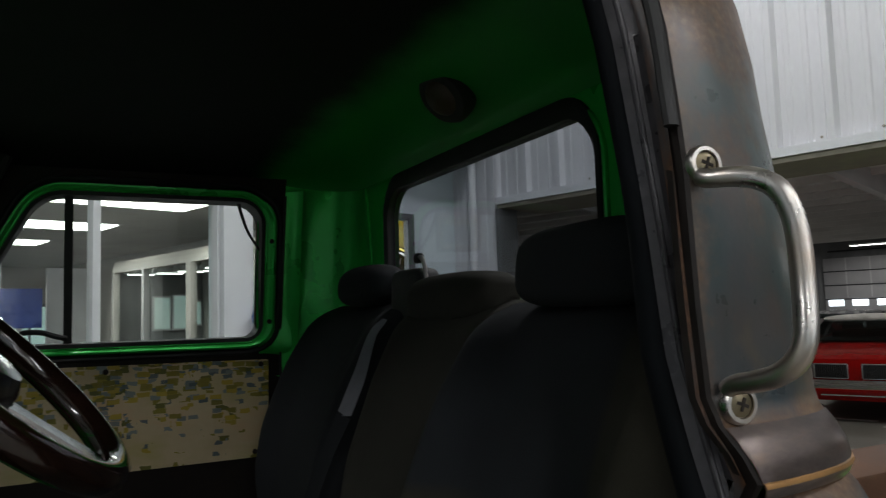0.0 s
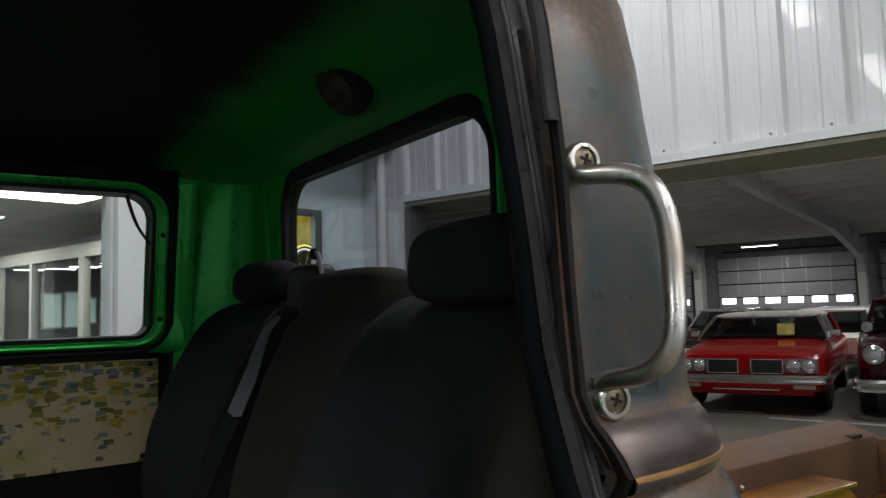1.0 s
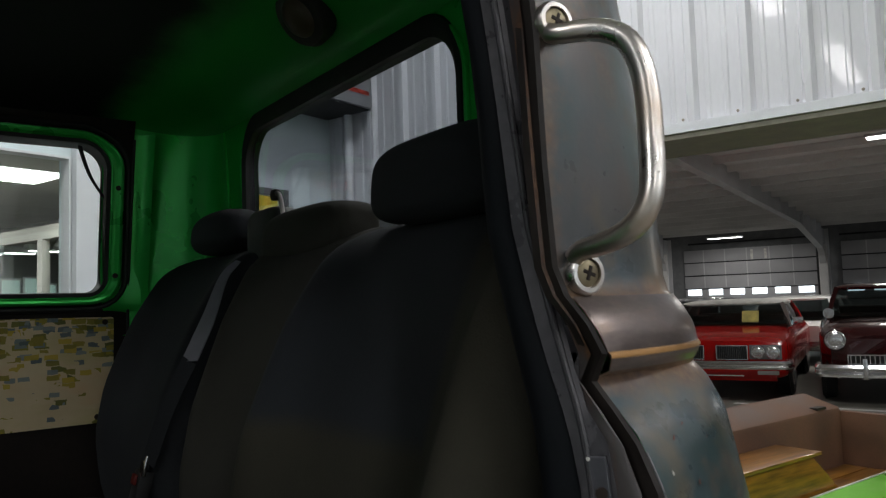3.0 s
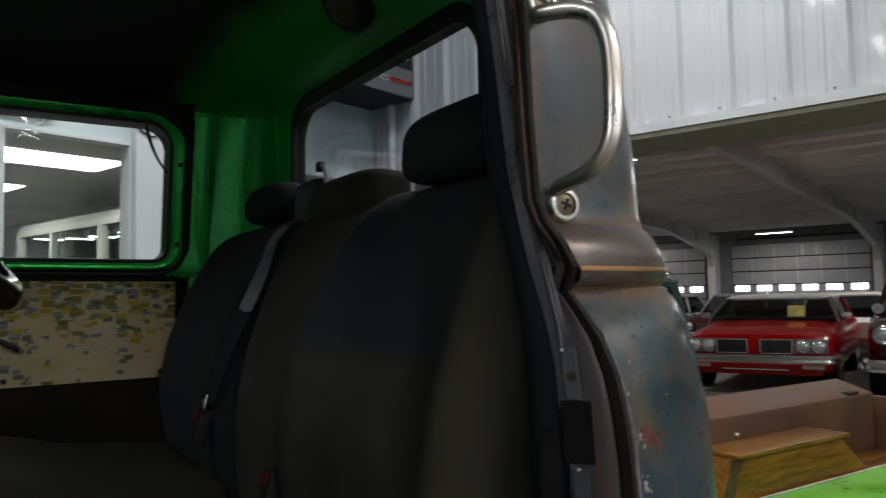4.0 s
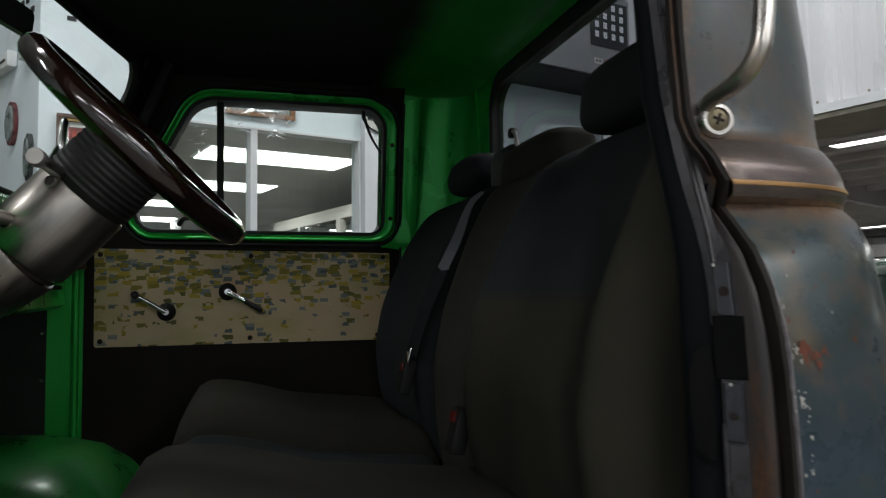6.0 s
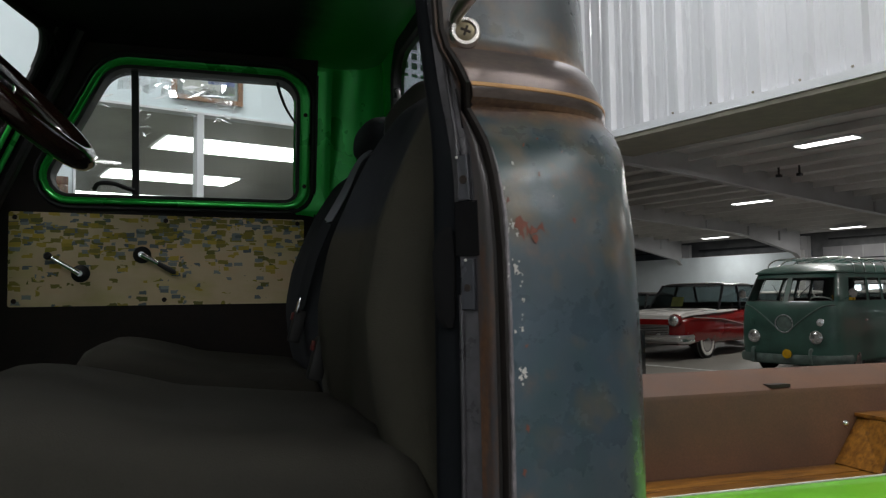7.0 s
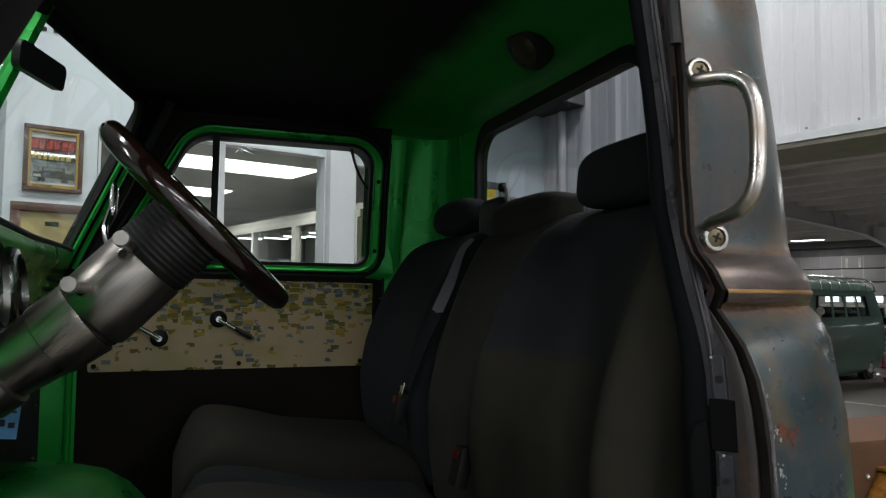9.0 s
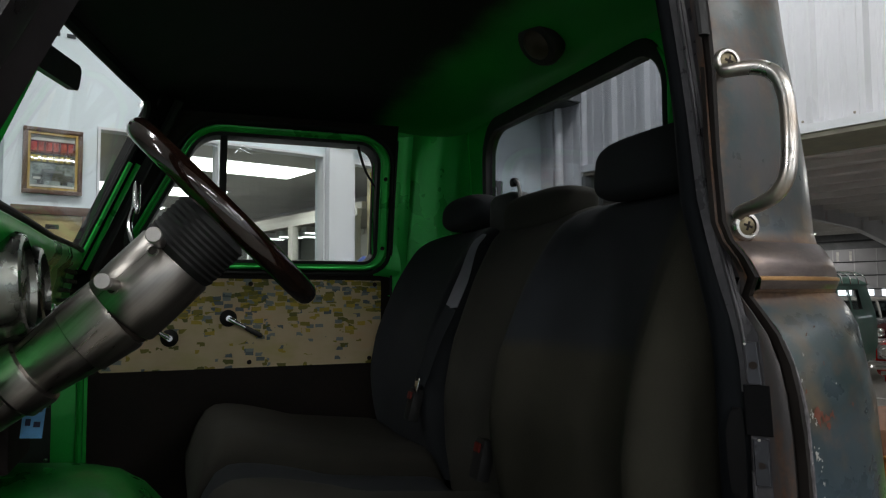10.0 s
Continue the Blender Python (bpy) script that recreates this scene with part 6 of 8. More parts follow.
for z in (1.80, 1.70):
    bm = bmesh.new()
    lathe(bm, [(0, 0.005), (0.003, 0.004)], (0.502, table(z, FARY) - 0.006, z), (0, -1, 0), 10)
    part("rivet", bm, M["green"], truck)

# ---- front of the cab ----
def apillar(sgn):
    """Windscreen post: green inside but coloured dark for its shade, dark rubber along the glass."""
    y = lambda z: MID + sgn * table(z, [(1.55, 0.612), (1.63, 0.606), (1.97, 0.576), (2.02, 0.56)])
    x = lambda z: table(z, [(1.55, -0.368), (1.63, -0.332), (1.965, -0.181), (2.02, -0.156)])
    return x, y


for sgn in (-1, 1):
    x, y = apillar(sgn)
    bm = bmesh.new()
    rings = []
    for z in span(1.56, 2.0, 10):
        px, py = x(z), y(z)
        k = 1.0 if sgn > 0 else 0.4
        rings.append([(px + 0.006, py - sgn * 0.010, z), (px + 0.010, py - sgn * 0.026, z), (px + 0.018, py - sgn * 0.030, z), (px + 0.026, py - sgn * 0.020, z), (px + 0.030, py - sgn * 0.006, z), (px + 0.040, py + sgn * 0.012, z), (px + 0.05 * k, py + sgn * 0.05, z), (px - 0.01, py + sgn * 0.06, z)])
    loft(bm, rings)
    # black and brown put the shade of the post's inner face into its colour
    ap = part("windscreen_post", bm, M["black" if sgn > 0 else "jamb"], truck, "windscreen post in black for rubber and shade, with green beads" if sgn > 0 else "windscreen post in dark brown for shade, with a green edge")
    beads = ((0.012, 0.014, 0.0045, 1.99), (0.026, 0.0, 0.003, 1.99)) if sgn < 0 else ((0.017, -0.028, 0.006, 1.83), (0.033, -0.006, 0.0075, 1.83))
    for dx, dy, r, z1 in beads:
        bm = bmesh.new()
        sweep(bm, [(x(z) + dx, y(z) + dy, z) for z in span(1.57, z1, 8)], ring_section(r, 8), up=(1, 0, 0))
        part("green_edge", bm, M["green"], ap, "green painted bead")
    bm = bmesh.new()
    sweep(bm, [(x(z) + 0.006, y(z) - sgn * 0.024, z) for z in span(1.57, 1.99, 8)], ring_section(0.009, 8), up=(1, 0, 0))
    part("windscreen_rubber", bm, M["rubber"], ap)
    bm = bmesh.new()
    sweep(bm, [(x(z) + 0.050 * k, y(z) + sgn * 0.022, z) for z in span(1.57, 2.0, 8)], ring_section(0.013, 8), up=(1, 0, 0))
    part("door_rubber", bm, M["rubber"], ap)
    # rounded upper corner between post and head, lined black
    corner = Vector((x(1.992) + 0.002, y(1.992) - sgn * 0.020, 1.992))
    low = Vector((x(1.885) + 0.004, y(1.885) - sgn * 0.026, 1.885))
    along = Vector((VX(0.44), MID + sgn * 0.44, 1.986))
    arc = [low * (1 - f) ** 2 + corner * 2 * f * (1 - f) + along * f * f for f in span(0, 1, 12)]
    bm = bmesh.new()
    for dx in (0.0, 0.012):
        hub = bm.verts.new(corner + Vector((dx, 0, 0.01)))
        rim = [bm.verts.new(p + Vector((dx, 0, 0))) for p in arc]
        for a, b in zip(rim, rim[1:]):
            bm.faces.new((hub, a, b))
    part("corner_lining", bm, M["black"], ap)
    bm = bmesh.new()
    sweep(bm, arc, ring_section(0.009, 8), up=(1, 0, 0))
    part("corner_rubber", bm, M["rubber"], ap)
    # dark outer face towards the door opening
    bm = bmesh.new()
    loft(bm, [[(x(z) + 0.052 * k, y(z) + sgn * 0.034, z), (x(z) + 0.06 * k, y(z) + sgn * 0.06, z), (x(z) + 0.03 * k, y(z) + sgn * 0.085, z), (x(z) - 0.03, y(z) + sgn * 0.08, z), (x(z) - 0.03, y(z) + sgn * 0.062, z)] for z in span(1.50, 2.0, 10)])
    part("post_skin", bm, M["jamb"], ap)
# head of the windscreen with rounded ends
bm = bmesh.new()
path = [(VX(s), MID + s, 1.993 - 0.012 * (abs(s) / 0.56) ** 2 - (0.05 * ((abs(s) - 0.50) / 0.08) ** 2 if abs(s) > 0.50 else 0)) for s in span(-0.58, 0.58, 40)]
sweep(bm, path, ring_section(0.014, 8), up=(0, 0, 1))
part("windscreen_head", bm, M["black"], truck, "black lined head of the windscreen")
bm = bmesh.new()
surface(bm, lambda u, v: (VX(u * 0.565) - 0.006 - 0.150 * (1 - v), MID + u * (0.585 - 0.02 * v), 1.61 + 0.385 * v), [-1, -0.5, 0, 0.5, 1], span(0, 1, 2))
wsg = part("windscreen", bm, M["glass"], truck)
wsg.visible_shadow = False
# divider of the split windscreen
bm = bmesh.new()
loft(bm, [[(x - 0.01, MID - 0.012, z), (x + 0.008, MID - 0.014, z), (x + 0.016, MID, z), (x + 0.008, MID + 0.014, z), (x - 0.01, MID + 0.012, z)] for x, z in ((-0.475, 1.60), (-0.315, 2.0))])
part("windscreen_divider", bm, M["green"], truck, "green bar between the two windscreen panes")

# mirror
bm = bmesh.new()
mm = look((-0.318, 1.15, 1.893), (0.65, 0.86, 1.80)) @ pose(0, 0, 0, 0, 0, 0)
loft(bm, [[mm @ Vector((p.x, p.y, z)) for p in rounded_poly([Vector(q) for q in ((-0.077, -0.023), (0.077, -0.023), (0.081, 0.023), (-0.081, 0.023))], 0.016 - i, 5)] for z, i in ((0.006, 0.004), (0.003, 0.0), (-0.005, 0.0), (-0.008, 0.003))])
mir = part("rear_view_mirror", bm, M["rubber"], truck, "black interior mirror")
bm = bmesh.new()
sweep(bm, catmull([(-0.322, 1.15, 1.90), (-0.335, 1.15, 1.94), (-0.33, 1.15, 1.985)], 6), ring_section(0.006, 10))
part("mirror_arm", bm, M["rubber"], mir)

# dashboard: rolled top, upright face, lower lip
bm = bmesh.new()
sec = [(-0.52, 1.585), (-0.44, 1.602), (-0.37, 1.612), (-0.335, 1.610), (-0.318, 1.598), (-0.315, 1.580), (-0.322, 1.566), (-0.335, 1.555), (-0.345, 1.50), (-0.345, 1.43), (-0.338, 1.405), (-0.36, 1.395), (-0.50, 1.40)]
loft(bm, [[(x - 0.02 * abs(s) ** 3, MID + 0.715 * s, z + 0.012 * abs(s)) for x, z in sec] for s in span(-1, 1, 24)])
dash = part("dashboard", bm, M["green"], truck, "glossy green steel dashboard")
bm = bmesh.new()
sweep(bm, [(-0.316 - 0.02 * abs(s) ** 3, MID + 0.70 * s, 1.6035 + 0.012 * abs(s)) for s in span(-1, 1, 20)], ring_section(0.005, 8))
part("dash_rib", bm, M["rubber"], dash, "dark bead along the dashboard top")
for y in (0.92, 1.05, 1.22, 1.38):
    bm = bmesh.new()
    lathe(bm, [(0, 0.012), (0.008, 0.012), (0.016, 0.007), (0.018, 0.002)], (-0.37, y, 1.609), (0, 0, 1), 14)
    part("demister_stud", bm, M["green"], dash)


def gauge(y, z, r):
    bm = bmesh.new()
    lathe(bm, [(0, r + 0.012), (0.03, r + 0.010), (0.042, r + 0.004), (0.044, r - 0.003), (0.036, r - 0.006)], (-0.345, y, z), (1, 0, 0.08), 32)
    gg = part("gauge", bm, M["bezel"], dash, "round gauge with chrome bezel")
    bm = bmesh.new()
    lathe(bm, [(0.018, r - 0.004), (0.020, r - 0.006)], (-0.345, y, z), (1, 0, 0.08), 32)
    part("dial", bm, M["blackcar"], gg)
    for k in range(11):
        a = radians(-135 + 27 * k)
        m = Matrix.Translation((-0.322, y, z)) @ Matrix.Rotation(a, 4, "X")
        part("tick", boxed(-0.001, 0.001, -0.0012, 0.0012, r * 0.66, r * 0.86, 0, m), M["vinyl"], gg, smooth=False)
    part("needle", boxed(-0.320, -0.318, y - 0.0012, y + 0.0012, z - 0.008, z + r * 0.7), M["poster_red"], gg, smooth=False)
    bm = bmesh.new()
    lathe(bm, [(0.034, r - 0.005), (0.036, r - 0.005)], (-0.345, y, z), (1, 0, 0.08), 32)
    gl = part("lens", bm, M["glass"], gg)
    gl.visible_shadow = False


gauge(0.985, 1.515, 0.052)
gauge(0.845, 1.515, 0.062)
for i in range(5):
    for j in range(6):
        y, z = 1.50 + i * 0.042, 1.45 + j * 0.021
        part("speaker_slot", boxed(-0.346 - 0.02 * abs((y - MID) / 0.715) ** 3, -0.334, y, y + 0.028, z, z + 0.009, 0.002), M["slot"], dash)
for y, z in ((1.12, 1.50), (1.12, 1.46), (1.20, 1.48)):
    bm = bmesh.new()
    lathe(bm, [(0, 0.006), (0.014, 0.006), (0.016, 0.012), (0.026, 0.012), (0.030, 0.006)], (-0.343, y, z), (1, 0, 0), 16)
    part("dash_knob", bm, M["chrome"], dash)

# cowl side, firewall, floor, hump
bm = bmesh.new()
surface(bm, lambda u, v: (u, 1.873 - 0.12 * max(0.0, (-0.36 - u) / 0.45) ** 1.4, v), span(-0.80, -0.322, 8), span(0.86, 1.62, 8))
kick = part("kick_panel", bm, M["green"], truck, "green painted cowl side panel")
bm = bmesh.new()
sweep(bm, [(-0.338, 1.862, z) for z in span(0.88, 1.58, 8)], ring_section(0.009, 8), up=(0, 1, 0))
part("kick_edge", bm, M["green"], kick)
# dark sheet added over the green cowl side in place of its shade
bm = bmesh.new()
surface(bm, lambda u, v: (u, 1.869 - 0.12 * max(0.0, (-0.36 - u) / 0.45) ** 1.4, v), span(-0.79, -0.402, 8), span(0.86, 1.56, 4))
kb = part("kick_shade", bm, M["board"], truck, "dark sheet for the shade on the cowl side")
for z in (1.10, 1.232, 1.346, 1.46):
    bm = bmesh.new()
    lathe(bm, [(0, 0.006), (0.003, 0.005), (0.005, 0.002)], (-0.412, 1.862, z), (0, -1, 0), 10)
    part("cowl_screw", bm, M["chrome"], kb)
for z in (0.985, 1.043):
    bm = bmesh.new()
    lathe(bm, [(0, 0.007), (0.003, 0.006), (0.005, 0.002)], (-0.358, 1.866, z), (0, -1, 0), 10)
    part("panel_screw", bm, M["chrome"], kick)
bm = bmesh.new()
surface(bm, lambda u, v: (u, 0.432 + 0.12 * max(0.0, (-0.36 - u) / 0.45) ** 1.4, v), span(-0.80, -0.333, 8), span(0.86, 1.60, 8))
part("kick_panel", bm, M["green"], truck, "green painted cowl side panel")
part("firewall", boxed(-0.83, -0.80, 0.50, 1.80, 0.80, 1.60), M["green"], truck, smooth=False)
bm = bmesh.new()
surface(bm, lambda u, v: (-0.50 - 0.33 * u, 0.45 + v * 1.40, 1.62 - 0.02 * u), span(0, 1, 4), span(0, 1, 4))
part("cowl_top", bm, M["patina"], truck)
part("cab_floor", boxed(-0.80, 0.64, 0.40, 1.875, 0.78, 0.82), M["carpet"], truck, "dark carpeted cab floor", smooth=False)
bm = bmesh.new()


def hump(u, v):
    a = math.pi * v
    x = -0.80 + 0.73 * u
    h = table(x, [(-0.8, 0.37), (-0.3, 0.333), (-0.22, 0.312), (-0.15, 0.262), (-0.105, 0.19), (-0.07, 0.08)])
    return (x, 1.50 - 0.27 * math.cos(a), 0.82 + h * math.sin(a) ** 0.6)


surface(bm, hump, span(0, 1, 14), span(0, 1, 18))
# hump coloured darker than the cab's green for the shade on it
part("floor_hump", bm, M["shadegreen"], truck, "rounded green floor hump, darkened for shade")
bm = boxed(-0.30, 0.46, 0.338, 0.44, 0.72, 0.815, 0.012)
part("door_sill", bm, M["jamb"], truck)

# ---- steering column and wheel ----
C = Vector((-0.065, 0.80, 1.613))
D = Vector((-0.70, 0.115, -0.71)).normalized()
bm = bmesh.new()
lathe(bm, [(0.086, 0.0535), (0.088, 0.055), (0.150, 0.055), (0.180, 0.054), (0.183, 0.052)], C, D, 40)
col = part("steering_column", bm, M["alloy"], truck, "brushed steel tilt steering column")
bm = bmesh.new()
lathe(bm, [(0.178, 0.0500), (0.190, 0.0490)], C, D, 36)
part("column_gap", bm, M["slot"], col)
bm = bmesh.new()
G = C + D * 0.181
D2 = Vector((-0.80, 0.125, -0.585)).normalized()
lathe(bm, [(0.004, 0.0515), (0.010, 0.053), (0.060, 0.0495), (0.0615, 0.0475), (0.125, 0.0405)], G, D2, 40)
part("column_tube", bm, M["alloy"], col)
bm = bmesh.new()
lathe(bm, [(0.122, 0.040), (0.125, 0.0465), (0.130, 0.048), (0.158, 0.048), (0.163, 0.042), (0.25, 0.038), (0.45, 0.036)], G, D2, 32)
part("column_collar", bm, M["alloy"], col, "pale collar at the foot of the column")
bm = bmesh.new()
prof = [(0.0, 0.020), (0.010, 0.040), (0.020, 0.052)]
for k in range(8):
    prof += [(0.024 + k * 0.0075, 0.0556), (0.0285 + k * 0.0075, 0.0540)]
lathe(bm, prof + [(0.0865, 0.0515)], C, D, 36)
part("rubber_collar", bm, M["rubber"], col, "black ribbed collar under the wheel")
sidev = Vector((-0.10, -1.0, 0.12)).normalized()
for knob, a in ((Vector((-0.152, 0.690, 1.575)), 0.112), (Vector((-0.206, 0.700, 1.521)), 0.185)):
    root = C + D * a + Vector((0.0, -0.03, 0.035))
    bm = bmesh.new()
    rod(bm, root, knob - sidev * 0.012, 0.0075, 14)
    part("stalk_stub", bm, M["alloy"], col)
    bm = bmesh.new()
    lathe(bm, [(-0.014, 0.0), (-0.014, 0.0085), (-0.012, 0.0094), (-0.001, 0.0094), (0.001, 0.0086), (0.0012, 0.0)], knob, sidev, 28, False)
    part("column_knob", bm, M["knob"], col, "round turned alloy knob")
for spot in (Vector((-0.1534, 0.7627, 1.5604)), Vector((-0.1998, 0.7701, 1.5126))):
    axis = C + D * (spot - C).dot(D)
    bm = bmesh.new()
    lathe(bm, [(-0.004, 0.0080), (0.0012, 0.0080), (0.0016, 0.0062), (-0.001, 0.0058)], spot, spot - axis, 18)
    part("key_collar", bm, M["alloy"], col)
    bm = bmesh.new()
    lathe(bm, [(-0.004, 0.0058), (0.0004, 0.0056), (0.0005, 0.001)], spot, spot - axis, 16)
    part("key_hole", bm, M["slot"], col)
# slender lever with a silver paddle
bm = bmesh.new()
q = C + D * 0.125
sweep(bm, catmull([q + Vector((-0.02, 0.05, 0.03)), q + Vector((-0.035, 0.09, 0.075)), q + Vector((-0.03, 0.13, 0.115))], 8), ring_section(0.004, 8))
lev = part("gear_lever", bm, M["chrome"], col, "slim chrome column lever")
bm = bmesh.new()
pc = q + Vector((-0.028, 0.132, 0.125))
pillow(bm, pc.x, pc.y, pc.z, 0.006, 0.010, 0.026, 0.7, 20, 12, lambda p: Vector((p.x, p.y + 0.35 * p.z, p.z)))
part("lever_knob", bm, M["chrome"], lev)
# wheel
U = Vector((0, 1, 0)) - D * D.y
U.normalize()
W = D.cross(U)
R = 0.150
pathw = [C + (U * math.cos(a) + W * math.sin(a)) * R for a in span(0, 2 * math.pi, 64)[:-1]]
bm = bmesh.new()
sweep(bm, pathw, ring_section(0.0160, 14), up=D, closed=True)
wheel = part("steering_wheel", bm, M["rimwood"], truck, "dark polished wood steering wheel rim")
for k in range(3):
    a = radians(90 + 120 * k)
    d = U * math.cos(a) + W * math.sin(a)
    side = D.cross(d)
    bm = bmesh.new()
    rings = []
    for s in span(0.03, R - 0.004, 8):
        w = 0.020 - 0.008 * math.sin(math.pi * s / R)
        o = C + d * s + D * (0.018 * (1 - s / R))
        rings.append([o + side * w - D * 0.002, o + side * w + D * 0.002, o - side * w + D * 0.002, o - side * w - D * 0.002])
    loft(bm, rings)
    part("spoke", bm, M["chrome"], wheel, "chrome spoke")
bm = bmesh.new()
lathe(bm, [(-0.012, 0.012), (-0.010, 0.030), (0.004, 0.040), (0.022, 0.040)], C, D, 28)
part("horn_hub", bm, M["chrome"], wheel)
# blue tag hung under the column
tagm = look((-0.317, 1.017, 1.33), (-0.1, 0.0, 1.40)) @ pose(0, 0, 0, 0, 0, 6)
tag = part("paper_tag", boxed(-0.0145, 0.0145, -0.034, 0.034, -0.0006, 0.0006, 0, tagm), M["blue"], truck, "blue paper tag", smooth=False)
for x0, x1, y0, y1 in ((-0.010, -0.001, -0.018, -0.010), (0.003, 0.010, -0.016, -0.006), (-0.010, 0.009, 0.012, 0.015), (-0.010, 0.005, 0.004, 0.007)):
    part("text_bar", boxed(x0, x1, y0, y1, -0.0016, -0.0010, 0, tagm), M["ink"], tag, smooth=False)
part("under_dash_box", boxed(-0.43, -0.35, 1.03, 1.22, 1.24, 1.385, 0.008), M["door_dark"], truck)

# ---- seat ----
def back_x(z):
    return table(z, [(1.12, 0.405), (1.2, 0.398), (1.30, 0.398), (1.40, 0.418), (1.54, 0.468), (1.66, 0.525), (1.72, 0.56)])


def backrest(name, yc, half, z0, z1, mat, bolster, lean=0.0, parent=None, label="", brown=False, seams=()):
    """A padded back: square shoulders, bolsters down both sides, sewn seams between panels."""
    bm = bmesh.new()
    rings = []
    n = 44
    for k in range(29):
        f = k / 28
        f = 1 - (1 - f) ** 1.6
        z = z0 + (z1 - z0) * f
        top = max(0.0, (f - 0.90) / 0.10)
        w = half * (1.0 - 0.02 * max(0, f - 0.55) / 0.45 - 0.12 * top ** 3.5)
        th = 0.125 * math.sqrt(max(0.03, 1 - top ** 2.2))
        xf = back_x(z) + lean + (0.125 - th) * 0.55
        ring = []
        for i in range(n):
            a = 2 * math.pi * i / n
            cx, sy = math.cos(a), math.sin(a)
            y = math.copysign(abs(sy) ** 0.42, sy) * w
            x = -math.copysign(abs(cx) ** 0.5, cx) * th / 2
            t = abs(y) / w
            if cx > 0:
                x -= bolster * math.exp(-((t - 0.80) / 0.17) ** 2) * math.sin(math.pi * min(1, f * 1.02)) ** 0.6
                x += 0.012 * (1 - t * t)
                for q in seams:
                    x += 0.007 * math.exp(-((y / w - q) / 0.035) ** 2)
            ring.append((xf + th / 2 + x, yc + y, z))
        rings.append(ring)
    loft(bm, rings)
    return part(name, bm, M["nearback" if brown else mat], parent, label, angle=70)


seat = part("seat_frame", boxed(-0.02, 0.55, 0.47, 1.82, 0.82, 1.06, 0.02), M["fabric"], truck, "dark grey cloth three-place bench seat")
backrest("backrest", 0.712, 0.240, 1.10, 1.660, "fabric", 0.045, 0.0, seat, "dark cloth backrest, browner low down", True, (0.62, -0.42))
backrest("backrest", 1.555, 0.262, 1.10, 1.672, "fabric", 0.040, 0.02, seat, "dark grey cloth backrest", False, (-0.62, 0.5))
backrest("centre_backrest", 1.085, 0.182, 1.10, 1.665, "midback", 0.010, 0.010, seat, "dark brown-grey centre backrest")


def head_shape(p):
    return Vector((p.x + 0.10 * (p.z) - 0.10 * p.y * p.y, p.y, p.z))


for yc, sy, sz, dx, zc, e in ((0.720, 0.132, 0.052, 0.012, 1.703, 0.55), (1.53, 0.128, 0.046, 0.035, 1.712, 0.74)):
    bm = bmesh.new()
    pillow(bm, 0.562 + dx, yc, zc, 0.052, sy, sz, e, 36, 18, head_shape)
    hr = part("headrest", bm, M["fabric"], seat, "dark cloth headrest")
    bm = bmesh.new()
    sweep(bm, [(0.562 + dx + 0.02, yc + sy * 0.72 * math.copysign(abs(math.cos(a)) ** 0.6, math.cos(a)), zc - 0.9 * sz + 0.004 * math.sin(a)) for a in span(math.pi, 2 * math.pi, 12)], ring_section(0.0025, 6))
    part("seam", bm, M["rubber"], hr)
    for u in (-0.35, 0.35):
        bm = bmesh.new()
        rod(bm, (0.572 + dx, yc + u * sy, zc - sz - 0.03), (0.575 + dx, yc + u * sy, zc - sz * 0.6), 0.006, 10)
        part("headrest_rod", bm, M["rubber"], hr)
bm = bmesh.new()
pillow(bm, 0.592, 1.105, 1.670, 0.050, 0.152, 0.046, 0.60, 36, 16, head_shape)
part("headrest", bm, M["midback"], seat, "low centre headrest")


def cushion(name, yc, half, mat, tilt, dz, x0=-0.115, x1=0.44):
    bm = bmesh.new()
    rings = []
    for i in range(24):
        f = i / 23
        x = x0 + (x1 - x0) * f
        top = 1.215 + dz - 0.050 * max(0, (f - 0.18)) / 0.82 + 0.018 * math.sin(math.pi * min(1.0, f / 0.5)) + tilt * f
        bot = 1.03
        if f < 0.14:
            g = 1 - f / 0.14
            top -= 0.115 * g ** 2.4
            bot += 0.02 * g
        if f > 0.94:
            g = (f - 0.94) / 0.06
            top -= 0.05 * g ** 2
        ring = []
        for k in range(36):
            a = 2 * math.pi * k / 36
            c, s = math.cos(a), math.sin(a)
            y = math.copysign(abs(c) ** 0.42, c) * half
            zf = (math.copysign(abs(s) ** 0.5, s) + 1) / 2
            t = abs(y) / half
            z = bot + (top - bot) * zf
            if s > 0:
                z -= 0.022 * (1 - t * t) * min(1, f * 3)
            ring.append((x, yc + y, z))
        rings.append(ring)
    loft(bm, rings)
    return part(name, bm, M[mat], seat, "dark grey-brown cloth seat cushion", angle=70)


cushion("cushion", 0.735, 0.262, "insert", 0.0, 0.012)
cushion("cushion", 1.575, 0.262, "insert", 0.0, 0.010, -0.085)
cushion("centre_cushion", 1.14, 0.15, "fabric", 0.0, -0.035, -0.09, 0.43)

# belts
bm = bmesh.new()
bp = catmull([(0.535, 1.300, 1.640), (0.505, 1.292, 1.610), (0.470, 1.270, 1.54), (0.432, 1.248, 1.475)], 6)
n = len(bp)
sweep(bm, bp, [(-0.019, -0.001), (0.019, -0.001), (0.019, 0.001), (-0.019, 0.001)], up=(1, 0.45, 0.2), scale=[0.30 + 0.70 * min(1.0, i / (n * 0.7)) for i in range(n)])
belt = part("seat_belt", bm, M["webbing"], seat, "grey webbing seat belt")
bm = bmesh.new()
